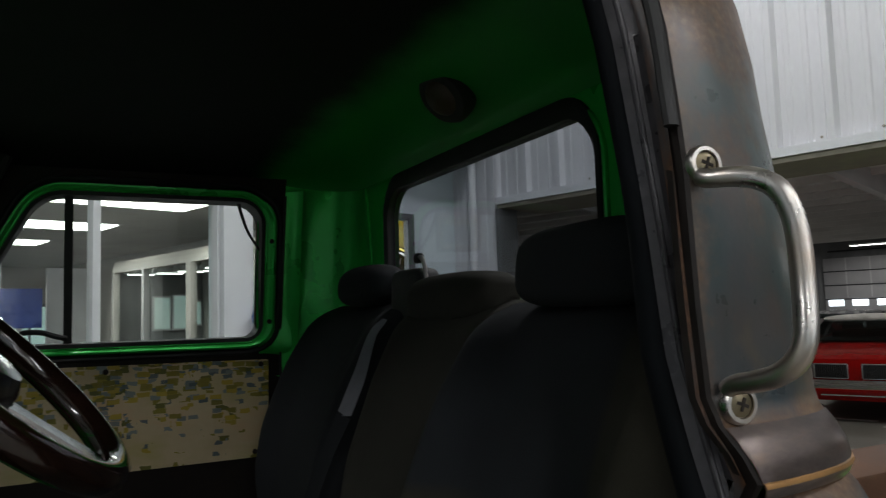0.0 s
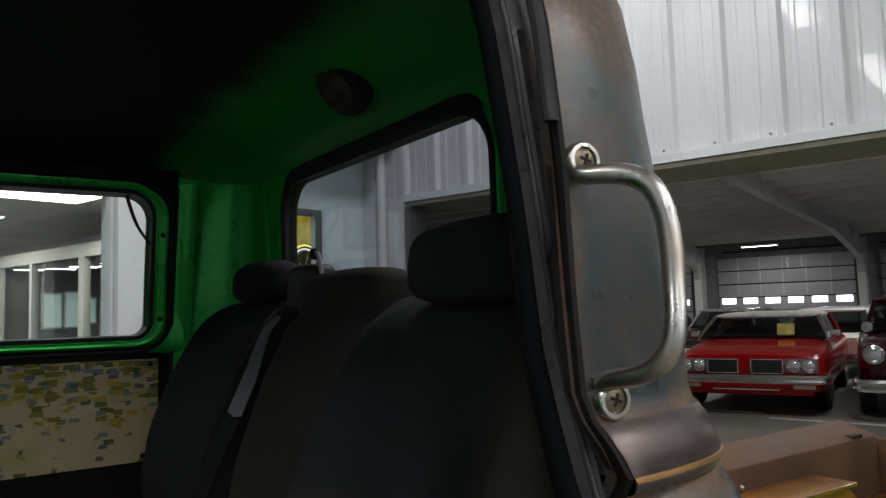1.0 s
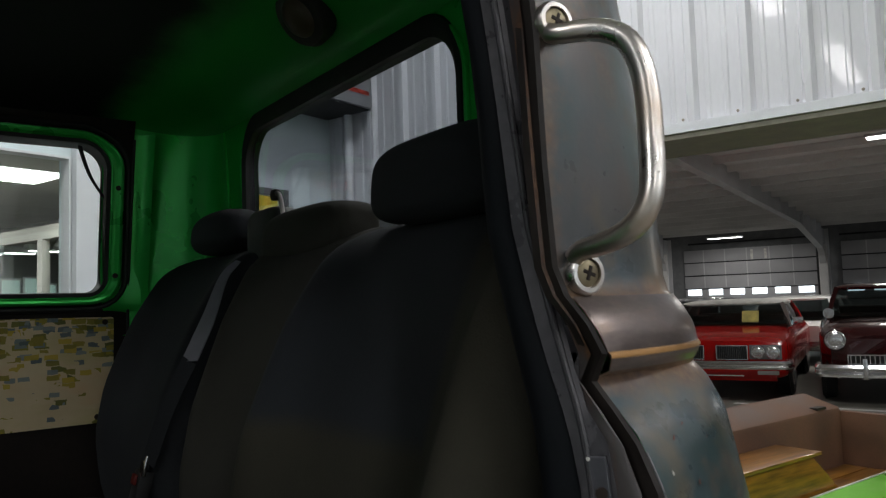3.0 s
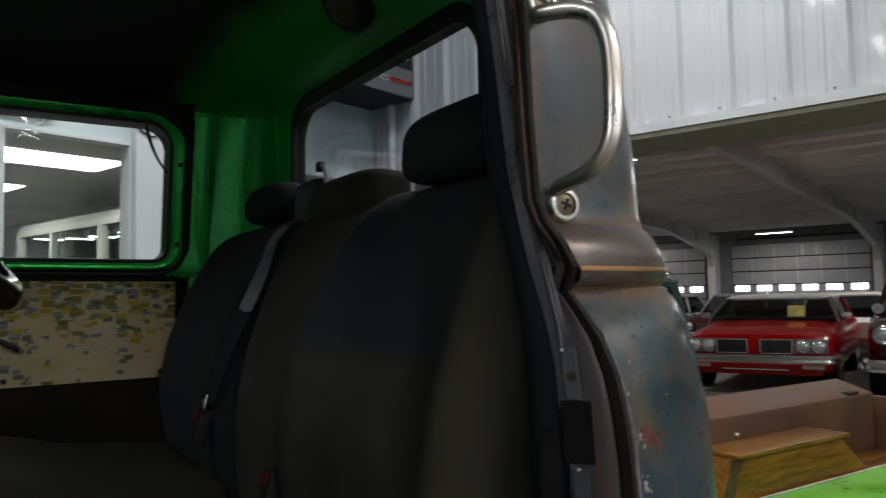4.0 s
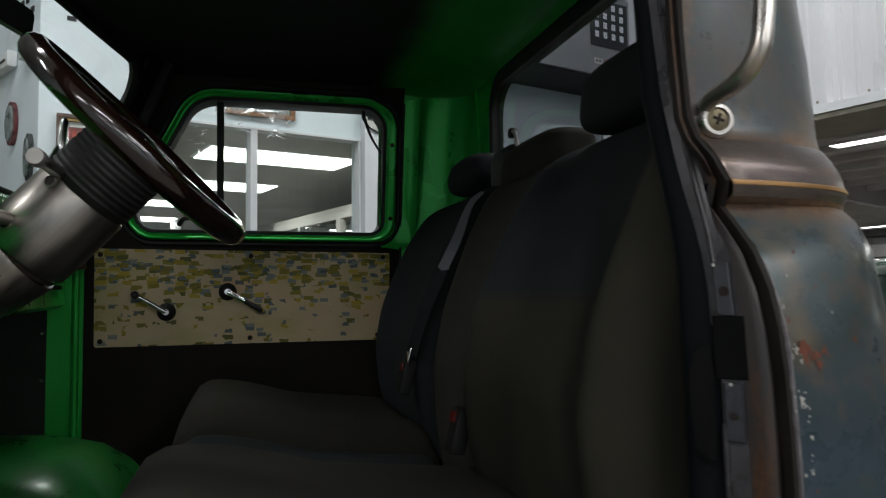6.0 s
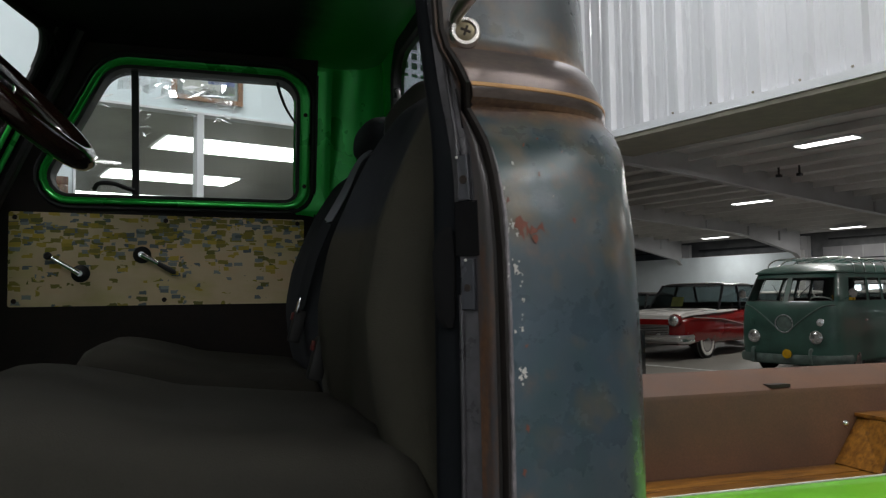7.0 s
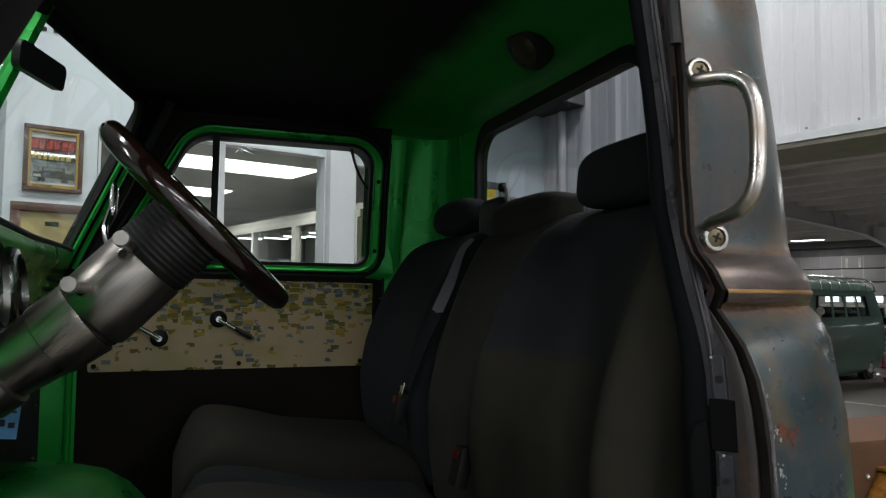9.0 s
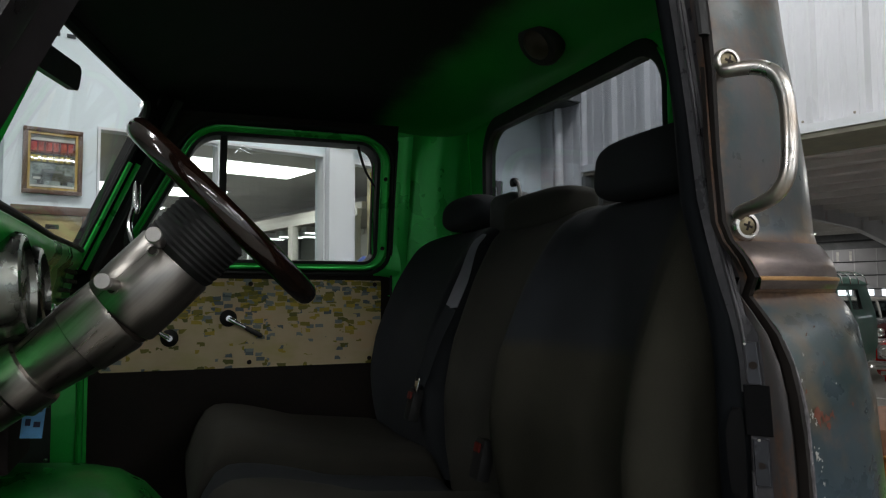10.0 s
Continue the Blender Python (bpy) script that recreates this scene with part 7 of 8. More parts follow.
sweep(bm, catmull([(0.433, 1.249, 1.476), (0.405, 1.275, 1.40), (0.386, 1.318, 1.31)], 6), [(-0.015, -0.001), (0.015, -0.001), (0.015, 0.001), (-0.015, 0.001)], up=(1, 0.45, 0.2))
part("belt_tail", bm, M["fabric"], belt)
for (x, y, z), red in (((0.380, 1.345, 1.262), True), ((0.376, 0.955, 1.222), True)):
    bm = boxed(-0.012, 0.012, -0.019, 0.019, -0.036, 0.034, 0.005, pose(x, y, z, 0, 14, 0))
    bk = part("buckle", bm, M["rubber"], belt, "black buckle")
    part("buckle_button", boxed(-0.0165, -0.0125, -0.011, 0.011, 0.010, 0.026, 0.001, pose(x, y, z, 0, 14, 0)), M["redbutton"], bk, "red release button")
# belt guide on the shoulder of the back, with a small pale loop
bm = bmesh.new()
pillow(bm, 0.600, 1.300, 1.675, 0.026, 0.075, 0.060, 0.4, 24, 12)
guide = part("belt_guide", bm, M["rubber"], belt, "black belt guide between the headrests")
bm = bmesh.new()
pillow(bm, 0.577, 1.232, 1.750, 0.007, 0.013, 0.010, 0.6, 14, 8)
part("guide_cap", bm, M["rubber"], guide)
bm = bmesh.new()
sweep(bm, catmull([(0.575, 1.222, 1.752), (0.574, 1.208, 1.745), (0.574, 1.200, 1.728), (0.576, 1.196, 1.700)], 5), ring_section(0.0042, 8), up=(1, 0, 0))
part("guide_loop", bm, M["knob"], guide, "pale metal loop")
part("belt_tongue", boxed(-0.003, 0.003, -0.012, 0.012, -0.016, 0.018, 0.002, pose(0.382, 1.328, 1.305, 0, 14, 0)), M["chrome"], belt, "steel belt tongue")

# ---- bed ----
BX0, BX1 = 0.78, 3.60
bed = part("bed_floor", boxed(BX0, BX1, 0.73, 1.572, 0.70, 0.752, 0.004), M["lime"], truck, "lime green painted bed floor")
for y0, y1 in ((1.576, 1.68), (1.684, 1.786), (0.514, 0.616), (0.62, 0.724)):
    part("bed_plank", boxed(BX0, BX1, y0, y1, 0.69, 0.742, 0.005), M["plank"], bed, "varnished orange-brown bed plank")
part("bed_edge", boxed(BX0, BX1, 1.566, 1.574, 0.752, 0.757, 0.001), M["vinyl"], bed)


def bedside(sgn):
    bm = bmesh.new()
    y = lambda d: MID + sgn * (0.64 + d)
    sec = [(0.0, 0.60), (0.0, 0.985), (0.006, 0.998), (0.016, 1.004), (0.165, 1.050), (0.178, 1.050), (0.184, 1.038), (0.178, 1.010), (0.05, 0.97), (0.035, 0.94), (0.035, 0.60)]
    loft(bm, [[(x, y(d), z) for d, z in sec] for x in (BX0, BX1)])
    s = part("bed_side", bm, M["bedbrown"], truck, "matt brown bed side with flared rail", angle=30)
    for x, z in ((2.274, 0.873), (2.57, 0.925), (2.893, 0.889), (3.18, 0.84), (1.35, 0.90)):
        bm = bmesh.new()
        lathe(bm, [(0, 0.012), (0.004, 0.011), (0.009, 0.006), (0.010, 0.002)], (x, y(-0.001), z), (0, -sgn, 0), 14)
        part("carriage_bolt", bm, M["chrome"], s, "bright bolt head")
    for x in (1.40, 2.02, 3.45):
        part("stake_hole", boxed(x - 0.04, x + 0.04, y(0.02) - 0.012, y(0.02) + 0.025, 1.004, 1.0145, 0.0, Matrix.Identity(4)), M["slot"], s, smooth=False)
    return s


bedside(1)
bedside(-1)
bm = boxed(BX1, BX1 + 0.04, 0.50, 1.80, 0.60, 0.985, 0.008)
part("tailgate", bm, M["bedbrown"], truck, "matt brown tailgate")
part("bed_front", boxed(BX0 - 0.04, BX0, 0.50, 1.80, 0.60, 0.985, 0.006), M["bedbrown"], truck, "matt brown front board of the bed")
for sgn in (1, -1):
    bm = bmesh.new()
    y0, y1 = MID + sgn * 0.638, MID + sgn * 0.45
    base = [(2.22, y0), (3.16, y0), (3.16, y1), (2.22, y1)]
    top = [(2.33, y0), (3.05, y0), (3.0, y1 + sgn * 0.02), (2.30, y1 + sgn * 0.02)]
    loft(bm, [[(x, y, 0.745) for x, y in base], [(x, y, 0.893) for x, y in top]])
    wb = part("wheel_box", bm, M["plank"], bed, "varnished wooden wheel box", smooth=False)
    bm = boxed(2.315, 3.04, min(y0, y1) - 0.004, max(y0, y1) + 0.004, 0.8935, 0.907, 0.003)
    part("box_lid", bm, M["plank"], wb)
    bm = bmesh.new()
    loft(bm, [[(2.214 + 0.1 * f, MID + sgn * (0.45 + 0.02 * f) - sgn * 0.004, 0.745 + 0.148 * f), (2.27 + 0.1 * f, MID + sgn * (0.45 + 0.02 * f) - sgn * 0.004, 0.745 + 0.148 * f), (2.27 + 0.1 * f, MID + sgn * (0.45 + 0.02 * f) - sgn * 0.001, 0.745 + 0.148 * f), (2.214 + 0.1 * f, MID + sgn * (0.45 + 0.02 * f) - sgn * 0.001, 0.745 + 0.148 * f)] for f in (0, 1)])
    part("box_corner", bm, M["brownframe"], wb)

# chassis and wheels under it
for y in (0.72, 1.58):
    part("chassis_rail", boxed(-0.8, 3.62, y - 0.04, y + 0.04, 0.46, 0.60), M["rubber"], truck, smooth=False)


def truck_wheel(x, y, out):
    bm = bmesh.new()
    lathe(bm, [(-0.10, 0.22), (-0.11, 0.34), (-0.085, 0.372), (0.085, 0.372), (0.11, 0.34), (0.10, 0.22)], (x, y, 0.373), (0, 1, 0), 32)
    w = part("truck_wheel", bm, M["tyre"], truck)
    bm = bmesh.new()
    lathe(bm, [(0.05, 0.215), (0.09, 0.21), (0.07, 0.15), (0.095, 0.10), (0.10, 0.02)], (x, y, 0.373), (0, out, 0), 28)
    part("rim", bm, M["green"], w)


for x in (-0.75, 2.69):
    for y, out in ((0.42, -1), (1.88, 1)):
        truck_wheel(x, y, out)
for x in (-0.75, 2.69):
    bm = bmesh.new()
    rod(bm, (x, 0.5, 0.42), (x, 1.8, 0.42), 0.06)
    part("axle", bm, M["rubber"], truck)


# ---- parked cars in the hall: x forward from the middle, y to the car's left ----
def wheel_set(t, wheels, r, track, whitewall=False):
    for x in wheels:
        for s in (-1, 1):
            bm = bmesh.new()
            y = s * track
            lathe(bm, [(-0.09, r * 0.62), (-0.10, r * 0.9), (-0.07, r), (0.07, r), (0.10, r * 0.9), (0.09, r * 0.62)], (x, y, r), (0, 1, 0), 28)
            w = part("wheel", bm, M["tyre"], t)
            bm = bmesh.new()
            lathe(bm, [(0.06, r * 0.64), (0.095, r * 0.62), (0.09, r * 0.5), (0.11, r * 0.3), (0.12, r * 0.08)], (x, y, r), (0, s, 0), 24)
            part("hubcap", bm, M["chrome"], w)
            if whitewall:
                bm = bmesh.new()
                lathe(bm, [(0.0935, r * 0.84), (0.1015, r * 0.83), (0.1015, r * 0.66), (0.0935, r * 0.65)], (x, y, r), (0, s, 0), 28, False)
                part("whitewall", bm, M["whitewall"], w)
            bm = bmesh.new()
            lathe(bm, [(0, r * 1.16), (0.02, r * 1.16)], (x, s * (track + 0.045), r * 1.04), (0, s, 0), 28)
            part("wheel_arch", bm, M["rubber"], t)


def body_loft(t, stations, mat, name="body", z0=0.24, e=0.32, label=""):
    """Stations of (x, half width, top z, tuck): a rounded body."""
    bm = bmesh.new()
    rings = []
    for x, w, zt, zb in stations:
        zc, h = (zt + zb) / 2, (zt - zb) / 2
        ring = []
        for k in range(32):
            a = 2 * math.pi * k / 32
            c, s = math.cos(a), math.sin(a)
            ring.append((x, math.copysign(abs(c) ** e, c) * w, zc + math.copysign(abs(s) ** (0.42 if s > 0 else 0.3), s) * h))
        rings.append(ring)
    loft(bm, rings)
    return part(name, bm, M[mat], t, label, angle=38)


def cabin(t, bx, tx, wb, wt, zb, zt, glass_mat, roof_mat, post_mat, posts=(0.5,)):
    """Greenhouse: glass all round, roof shell, posts at corners and between."""
    b0, b1 = bx
    t0, t1 = tx

    def edge(f, s, out=0.0):
        """From belt to roof on side s at fraction f of the length."""
        return Vector((b0 + (b1 - b0) * f, s * (wb + out), zb)), Vector((t0 + (t1 - t0) * f, s * (wt + out), zt))

    quads = [("windscreen", edge(0, -1), edge(0, 1)), ("rear_screen", edge(1, 1), edge(1, -1))]
    fr = [0.0] + list(posts) + [1.0]
    for s in (-1, 1):
        for a, b in zip(fr, fr[1:]):
            quads.append(("side_glass", edge(a, s), edge(b, s)))
    for name, (p, q), (r, s2) in quads:
        bm = bmesh.new()
        vs = [bm.verts.new(v) for v in (p, r, s2, q)]
        bm.faces.new(vs)
        part(name, bm, M[glass_mat], t, smooth=False)
    for s in (-1, 1):
        for f in fr:
            p, q = edge(f, s, 0.004)
            bm = bmesh.new()
            sweep(bm, [p - Vector((0, 0, 0.03)), p.lerp(q, 0.5) + Vector((0, s * 0.012, 0)), q], [(-0.028, -0.012), (0.028, -0.012), (0.028, 0.012), (-0.028, 0.012)], up=(1, 0, 0))
            part("roof_post", bm, M[post_mat], t)
    bm = bmesh.new()
    rings = []
    for k, (sc, dz) in enumerate(((1.0, -0.035), (1.01, 0.0), (0.97, 0.025), (0.85, 0.045), (0.55, 0.06), (0.1, 0.066))):
        c = ((t0 + t1) / 2, 0)
        base = rounded_poly([Vector(v) for v in ((t1 - 0.03, -wt - 0.02), (t0 + 0.03, -wt - 0.02), (t0 + 0.03, wt + 0.02), (t1 - 0.03, wt + 0.02))], 0.16, 6)
        rings.append([(c[0] + (p.x - c[0]) * sc, p.y * sc, zt + dz) for p in base])
    loft(bm, rings)
    part("roof", bm, M[roof_mat], t)
    # dark trim and seats inside
    part("interior_trim", boxed(b1 + 0.12, b0 - 0.14, -wb + 0.05, wb - 0.05, zb + 0.02, zb + 0.04, 0.004), M["door_dark"], t)
    for x in ((b0 + b1) / 2 + 0.15, (b0 + b1) / 2 - 0.75):
        if x > b1:
            part("seat_back", boxed(x - 0.1, x + 0.05, -wb * 0.82, wb * 0.82, zb - 0.2, zb + 0.14, 0.05), M["door_dark"], t)


def lamp_round(t, x, y, z, r, name="headlamp"):
    bm = bmesh.new()
    lathe(bm, [(-0.03, r * 1.18), (0.012, r * 1.16), (0.022, r * 1.02), (0.010, r * 0.96)], (x, y, z), (1, 0, 0), 22)
    h = part(name, bm, M["chrome"], t)
    bm = bmesh.new()
    lathe(bm, [(0.002, r * 0.96), (0.018, r * 0.8), (0.028, r * 0.4), (0.030, r * 0.05)], (x, y, z), (1, 0, 0), 22)
    part("lamp_lens", bm, M["lamplens"], h)


def bumper(t, x, w, z, h=0.12, bow=0.12, name="bumper"):
    bm = bmesh.new()
    pts = [(x - bow - 0.35, -w - 0.01, z), (x - bow, -w, z), (x - bow * 0.35, -w * 0.8, z), (x, -w * 0.3, z), (x, w * 0.3, z), (x - bow * 0.35, w * 0.8, z), (x - bow, w, z), (x - bow - 0.35, w + 0.01, z)]
    sec = [(-0.035, -h / 2), (0.02, -h / 2), (0.045, -h / 4), (0.03, 0.0), (0.045, h / 4), (0.02, h / 2), (-0.035, h / 2)]
    sweep(bm, catmull(pts, 5), [(a, b) for a, b in sec])
    return part(name, bm, M["chrome"], t, "chrome bumper")


def grille(t, x, y0, y1, z0, z1, bars, frame_mat="chrome", vertical=False, bar_mat="chrome"):
    g = part("grille", boxed(x - 0.04, x, y0, y1, z0, z1, 0.008), M["rubber"], t, "dark grille in a chrome surround")
    for a, b, c, d in ((y0 - 0.012, y1 + 0.012, z1, z1 + 0.014), (y0 - 0.012, y1 + 0.012, z0 - 0.014, z0), (y0 - 0.014, y0, z0, z1), (y1, y1 + 0.014, z0, z1)):
        part("surround", boxed(x - 0.035, x + 0.012, a, b, c, d, 0.003), M[frame_mat], g)
    for k in range(bars):
        f = (k + 0.5) / bars
        if vertical:
            yy = y0 + (y1 - y0) * f
            part("grille_bar", boxed(x, x + 0.008, yy - 0.006, yy + 0.006, z0, z1), M[bar_mat], g, smooth=False)
        else:
            zz = z0 + (z1 - z0) * f
            part("grille_bar", boxed(x, x + 0.008, y0, y1, zz - 0.006, zz + 0.006), M["chrome"], g, smooth=False)


def paper(t, x, y, z, s=0.16):
    part("paper_notice", boxed(-0.002, 0.002, -s * 0.6, s * 0.6, -s * 0.5, s * 0.5, 0, pose(x, y, z, 0, -28, 0)), M["paper"], t, "yellow paper notice behind the windscreen", smooth=False)


def parked(x, y, turn=0):
    """A car whose nose is at x, its middle at y, facing the truck."""
    return BUILDING @ pose(x, y, 0, 0, 0, 180 + turn)


def red_coupe():
    t = thing("coupe_car", "bright red seventies coupe with white vinyl roof", "car")
    st = [(-0.04, 0.86, 0.70, 0.34), (-0.10, 0.93, 0.80, 0.30), (-0.3, 0.96, 0.85, 0.26), (-0.9, 0.975, 0.90, 0.24), (-1.55, 0.98, 0.95, 0.24), (-2.3, 0.98, 0.96, 0.24), (-3.3, 0.98, 0.97, 0.24), (-4.2, 0.98, 0.97, 0.24), (-5.0, 0.95, 0.90, 0.28), (-5.3, 0.90, 0.82, 0.36)]
    body_loft(t, st, "red", label="glossy red body")
    cabin(t, (-1.45, -4.0), (-2.05, -3.55), 0.90, 0.75, 0.94, 1.275, "tint", "vinyl", "chrome", (0.5,))
    wheel_set(t, (-0.95, -3.95), 0.345, 0.86)
    for s in (-1, 1):
        for k in (0.60, 0.79):
            lamp_round(t, -0.035, s * k, 0.655, 0.078)
        part("lamp_plate", boxed(-0.06, -0.03, s * 0.695 - 0.20, s * 0.695 + 0.20, 0.56, 0.75, 0.012), M["dim"], t)
        grille(t, 0.0, min(s * 0.09, s * 0.47), max(s * 0.09, s * 0.47), 0.565, 0.735, 16, vertical=True, bar_mat="blackcar")
        part("turn_lamp", boxed(-0.03, 0.0, s * 0.72 - 0.13, s * 0.72 + 0.13, 0.36, 0.41, 0.006), M["knob"], t)
    bumper(t, 0.10, 0.97, 0.49, 0.11, 0.08)
    bumper(t, -5.42, -0.9, 0.5, 0.13, -0.08)
    part("side_trim", boxed(-4.6, -0.6, 0.975, 0.986, 0.52, 0.545), M["chrome"], t, smooth=False)
    part("side_trim", boxed(-4.6, -0.6, -0.986, -0.975, 0.52, 0.545), M["chrome"], t, smooth=False)
    part("lower_valance", boxed(-0.2, -0.02, -0.82, 0.82, 0.27, 0.42, 0.02), M["red"], t)
    part("valance_trim", boxed(-0.02, 0.0, -0.42, 0.42, 0.335, 0.35), M["chrome"], t, smooth=False)
    paper(t, -1.60, 0.34, 1.075, 0.2)
    for s in (-1, 1):
        part("door_mirror", boxed(-1.75, -1.62, s * 1.0 - 0.07, s * 1.0 + 0.07, 0.97, 1.06, 0.02), M["chrome"], t)
    return t


def two_tone():
    t = thing("fifties_car", "red and ivory fifties car with chrome bumper", "car")
    st = [(-0.05, 0.80, 0.74, 0.36), (-0.12, 0.90, 0.86, 0.32), (-0.4, 0.95, 0.93, 0.28), (-1.2, 0.965, 0.97, 0.26), (-2.2, 0.97, 0.99, 0.26), (-3.4, 0.97, 0.99, 0.26), (-4.4, 0.96, 0.98, 0.28), (-5.0, 0.92, 0.93, 0.34), (-5.2, 0.86, 0.85, 0.4)]
    body_loft(t, st, "deepred", label="deep red lower body")
    bonnet = [(-0.10, 0.62, 0.905, 0.76), (-0.25, 0.74, 0.955, 0.78), (-0.8, 0.78, 0.995, 0.8), (-1.5, 0.80, 1.02, 0.8), (-1.75, 0.80, 1.02, 0.8)]
    body_loft(t, bonnet, "ivory", "bonnet", label="ivory bonnet")
    wing = [(-0.16, 0.84, 0.885, 0.84), (-0.4, 0.945, 0.945, 0.885), (-1.2, 0.968, 0.985, 0.91), (-1.9, 0.973, 1.0, 0.925), (-2.4, 0.970, 0.998, 0.96)]
    body_loft(t, wing, "ivory", "front_wings", label="ivory tops of the wings")
    cabin(t, (-1.75, -4.15), (-2.25, -3.75), 0.82, 0.72, 1.0, 1.53, "tint", "blackcar", "blackcar", (0.45,))
    wheel_set(t, (-1.0, -4.0), 0.36, 0.84, True)
    for s in (-1, 1):
        lamp_round(t, 0.0, s * 0.72, 0.80, 0.095)
        bm = bmesh.new()
        lathe(bm, [(-0.25, 0.10), (-0.05, 0.135), (0.0, 0.125)], (-0.02, s * 0.72, 0.80), (1, 0, 0), 20)
        part("lamp_pod", bm, M["deepred"], t)
        bm = bmesh.new()
        pillow(bm, 0.10, s * 0.45, 0.44, 0.06, 0.07, 0.11, 0.7, 16, 10)
        part("overrider", bm, M["chrome"], t)
        bm = bmesh.new()
        sweep(bm, [(-0.35, s * 0.968, 0.86), (-1.6, s * 0.985, 0.80), (-2.6, s * 0.99, 0.66), (-5.0, s * 0.95, 0.78)], ring_section(0.014, 8))
        part("side_trim", bm, M["chrome"], t)
    grille(t, 0.02, -0.62, 0.62, 0.53, 0.70, 5)
    bumper(t, 0.14, 0.95, 0.43, 0.17, 0.12)
    paper(t, -1.95, -0.22, 1.16, 0.24)
    return t


def maroon_car():
    t = thing("forties_car", "dark maroon rounded sedan with toothed chrome grille", "car")
    st = [(-0.05, 0.62, 0.92, 0.42), (-0.15, 0.80, 1.02, 0.36), (-0.5, 0.92, 1.08, 0.30), (-1.2, 0.95, 1.10, 0.28), (-2.2, 0.96, 1.12, 0.28), (-3.4, 0.96, 1.12, 0.28), (-4.3, 0.93, 1.05, 0.3), (-4.9, 0.84, 0.92, 0.36), (-5.1, 0.7, 0.8, 0.42)]
    body_loft(t, st, "maroon", e=0.45, label="glossy maroon body")
    cabin(t, (-1.45, -4.1), (-1.95, -3.6), 0.80, 0.66, 1.10, 1.55, "tint", "maroon", "maroon", (0.5,))
    wheel_set(t, (-0.95, -3.8), 0.36, 0.84)
    for s in (-1, 1):
        lamp_round(t, -0.06, s * 0.74, 0.86, 0.11)
        bm = bmesh.new()
        lathe(bm, [(-0.5, 0.08), (-0.2, 0.15), (0.0, 0.14)], (-0.06, s * 0.74, 0.86), (1, 0, 0), 22)
        part("lamp_pod", bm, M["maroon"], t)
        bm = bmesh.new()
        lathe(bm, [(0, 0.03), (0.04, 0.07), (0.09, 0.075)], (-1.25, s * 0.80, 1.18), (1, 0, 0), 16)
        part("spot_lamp", bm, M["chrome"], t)
    grille(t, 0.02, -0.60, 0.60, 0.56, 0.66, 22, vertical=True)
    bumper(t, 0.16, 0.95, 0.47, 0.16, 0.14)
    for s in (-1, 1):
        part("bumper_guard", boxed(0.15, 0.22, s * 0.42 - 0.03, s * 0.42 + 0.03, 0.36, 0.64, 0.02), M["chrome"], t)
    bm = bmesh.new()
    sweep(bm, catmull([(0.0, 0, 0.99), (-0.2, 0, 1.09), (-0.6, 0, 1.12)], 6), ring_section(0.018, 8))
    part("bonnet_ornament", bm, M["chrome"], t)
    for s in (-1, 1):
        part("bonnet_trim", boxed(-0.10, -0.06, min(s * 0.12, s * 0.5), max(s * 0.12, s * 0.5), 0.86, 0.875), M["chrome"], t, smooth=False)
    return t


VAN_LEVELS = [(0.16, 0.78, -0.08, -4.16), (0.22, 0.835, -0.03, -4.2), (0.38, 0.855, 0.0, -4.24), (0.65, 0.865, 0.0, -4.25), (0.87, 0.86, -0.012, -4.25), (1.07, 0.85, -0.035, -4.24), (1.19, 0.838, -0.06, -4.22), (1.25, 0.825, -0.09, -4.2), (1.655, 0.745, -0.31, -4.12), (1.735, 0.72, -0.36, -4.1), (1.742, 0.755, -0.32, -4.13), (1.77, 0.752, -0.325, -4.12), (1.84, 0.66, -0.46, -4.02), (1.905, 0.48, -0.72, -3.8), (1.94, 0.22, -1.15, -3.4)]
VAN_TH = [-90, -82, -74, -66, -50, -35, -18, -1, 1, 18, 35, 50, 66, 74, 82, 90]
VAN_SIDE = [0.04, 0.26, 0.29, 0.45, 0.48, 0.64, 0.67, 0.83, 0.86, 0.97]


def van_ring(level, inset=0.0):
    """The bus's outline at a height: bowed nose, straight sides, rounded tail."""
    z, w, f, b = level
    w, f, b = w - inset, f - inset, b + inset
    pts = []
    for th in VAN_TH:
        a = radians(th)
        y = math.copysign(abs(math.sin(a)) ** 0.72, th) * w
        pts.append((f - 0.40 * (1 - max(0.0, math.cos(a)) ** 0.42), y, z))
    x0, x1 = f - 0.42, b + 0.22
    pts += [(x0 + (x1 - x0) * q, w, z) for q in VAN_SIDE]
    for th in (75, 50, 25, 0, -25, -50, -75):
        a = radians(th)
        pts.append((b + 0.20 * (1 - math.cos(a) ** 0.5), math.copysign(abs(math.sin(a)) ** 0.6, th) * w, z))
    pts += [(x0 + (x1 - x0) * q, -w, z) for q in reversed(VAN_SIDE)]
    return pts


def van_front(y, z):
    """How far forward the nose lies at a height and a distance from the middle."""
    w = table(z, [(r[0], r[1]) for r in VAN_LEVELS])
    f = table(z, [(r[0], r[2]) for r in VAN_LEVELS])
    sn = min(0.999, (abs(y) / w) ** (1 / 0.72))
    return f - 0.40 * (1 - math.sqrt(1 - sn * sn) ** 0.42)


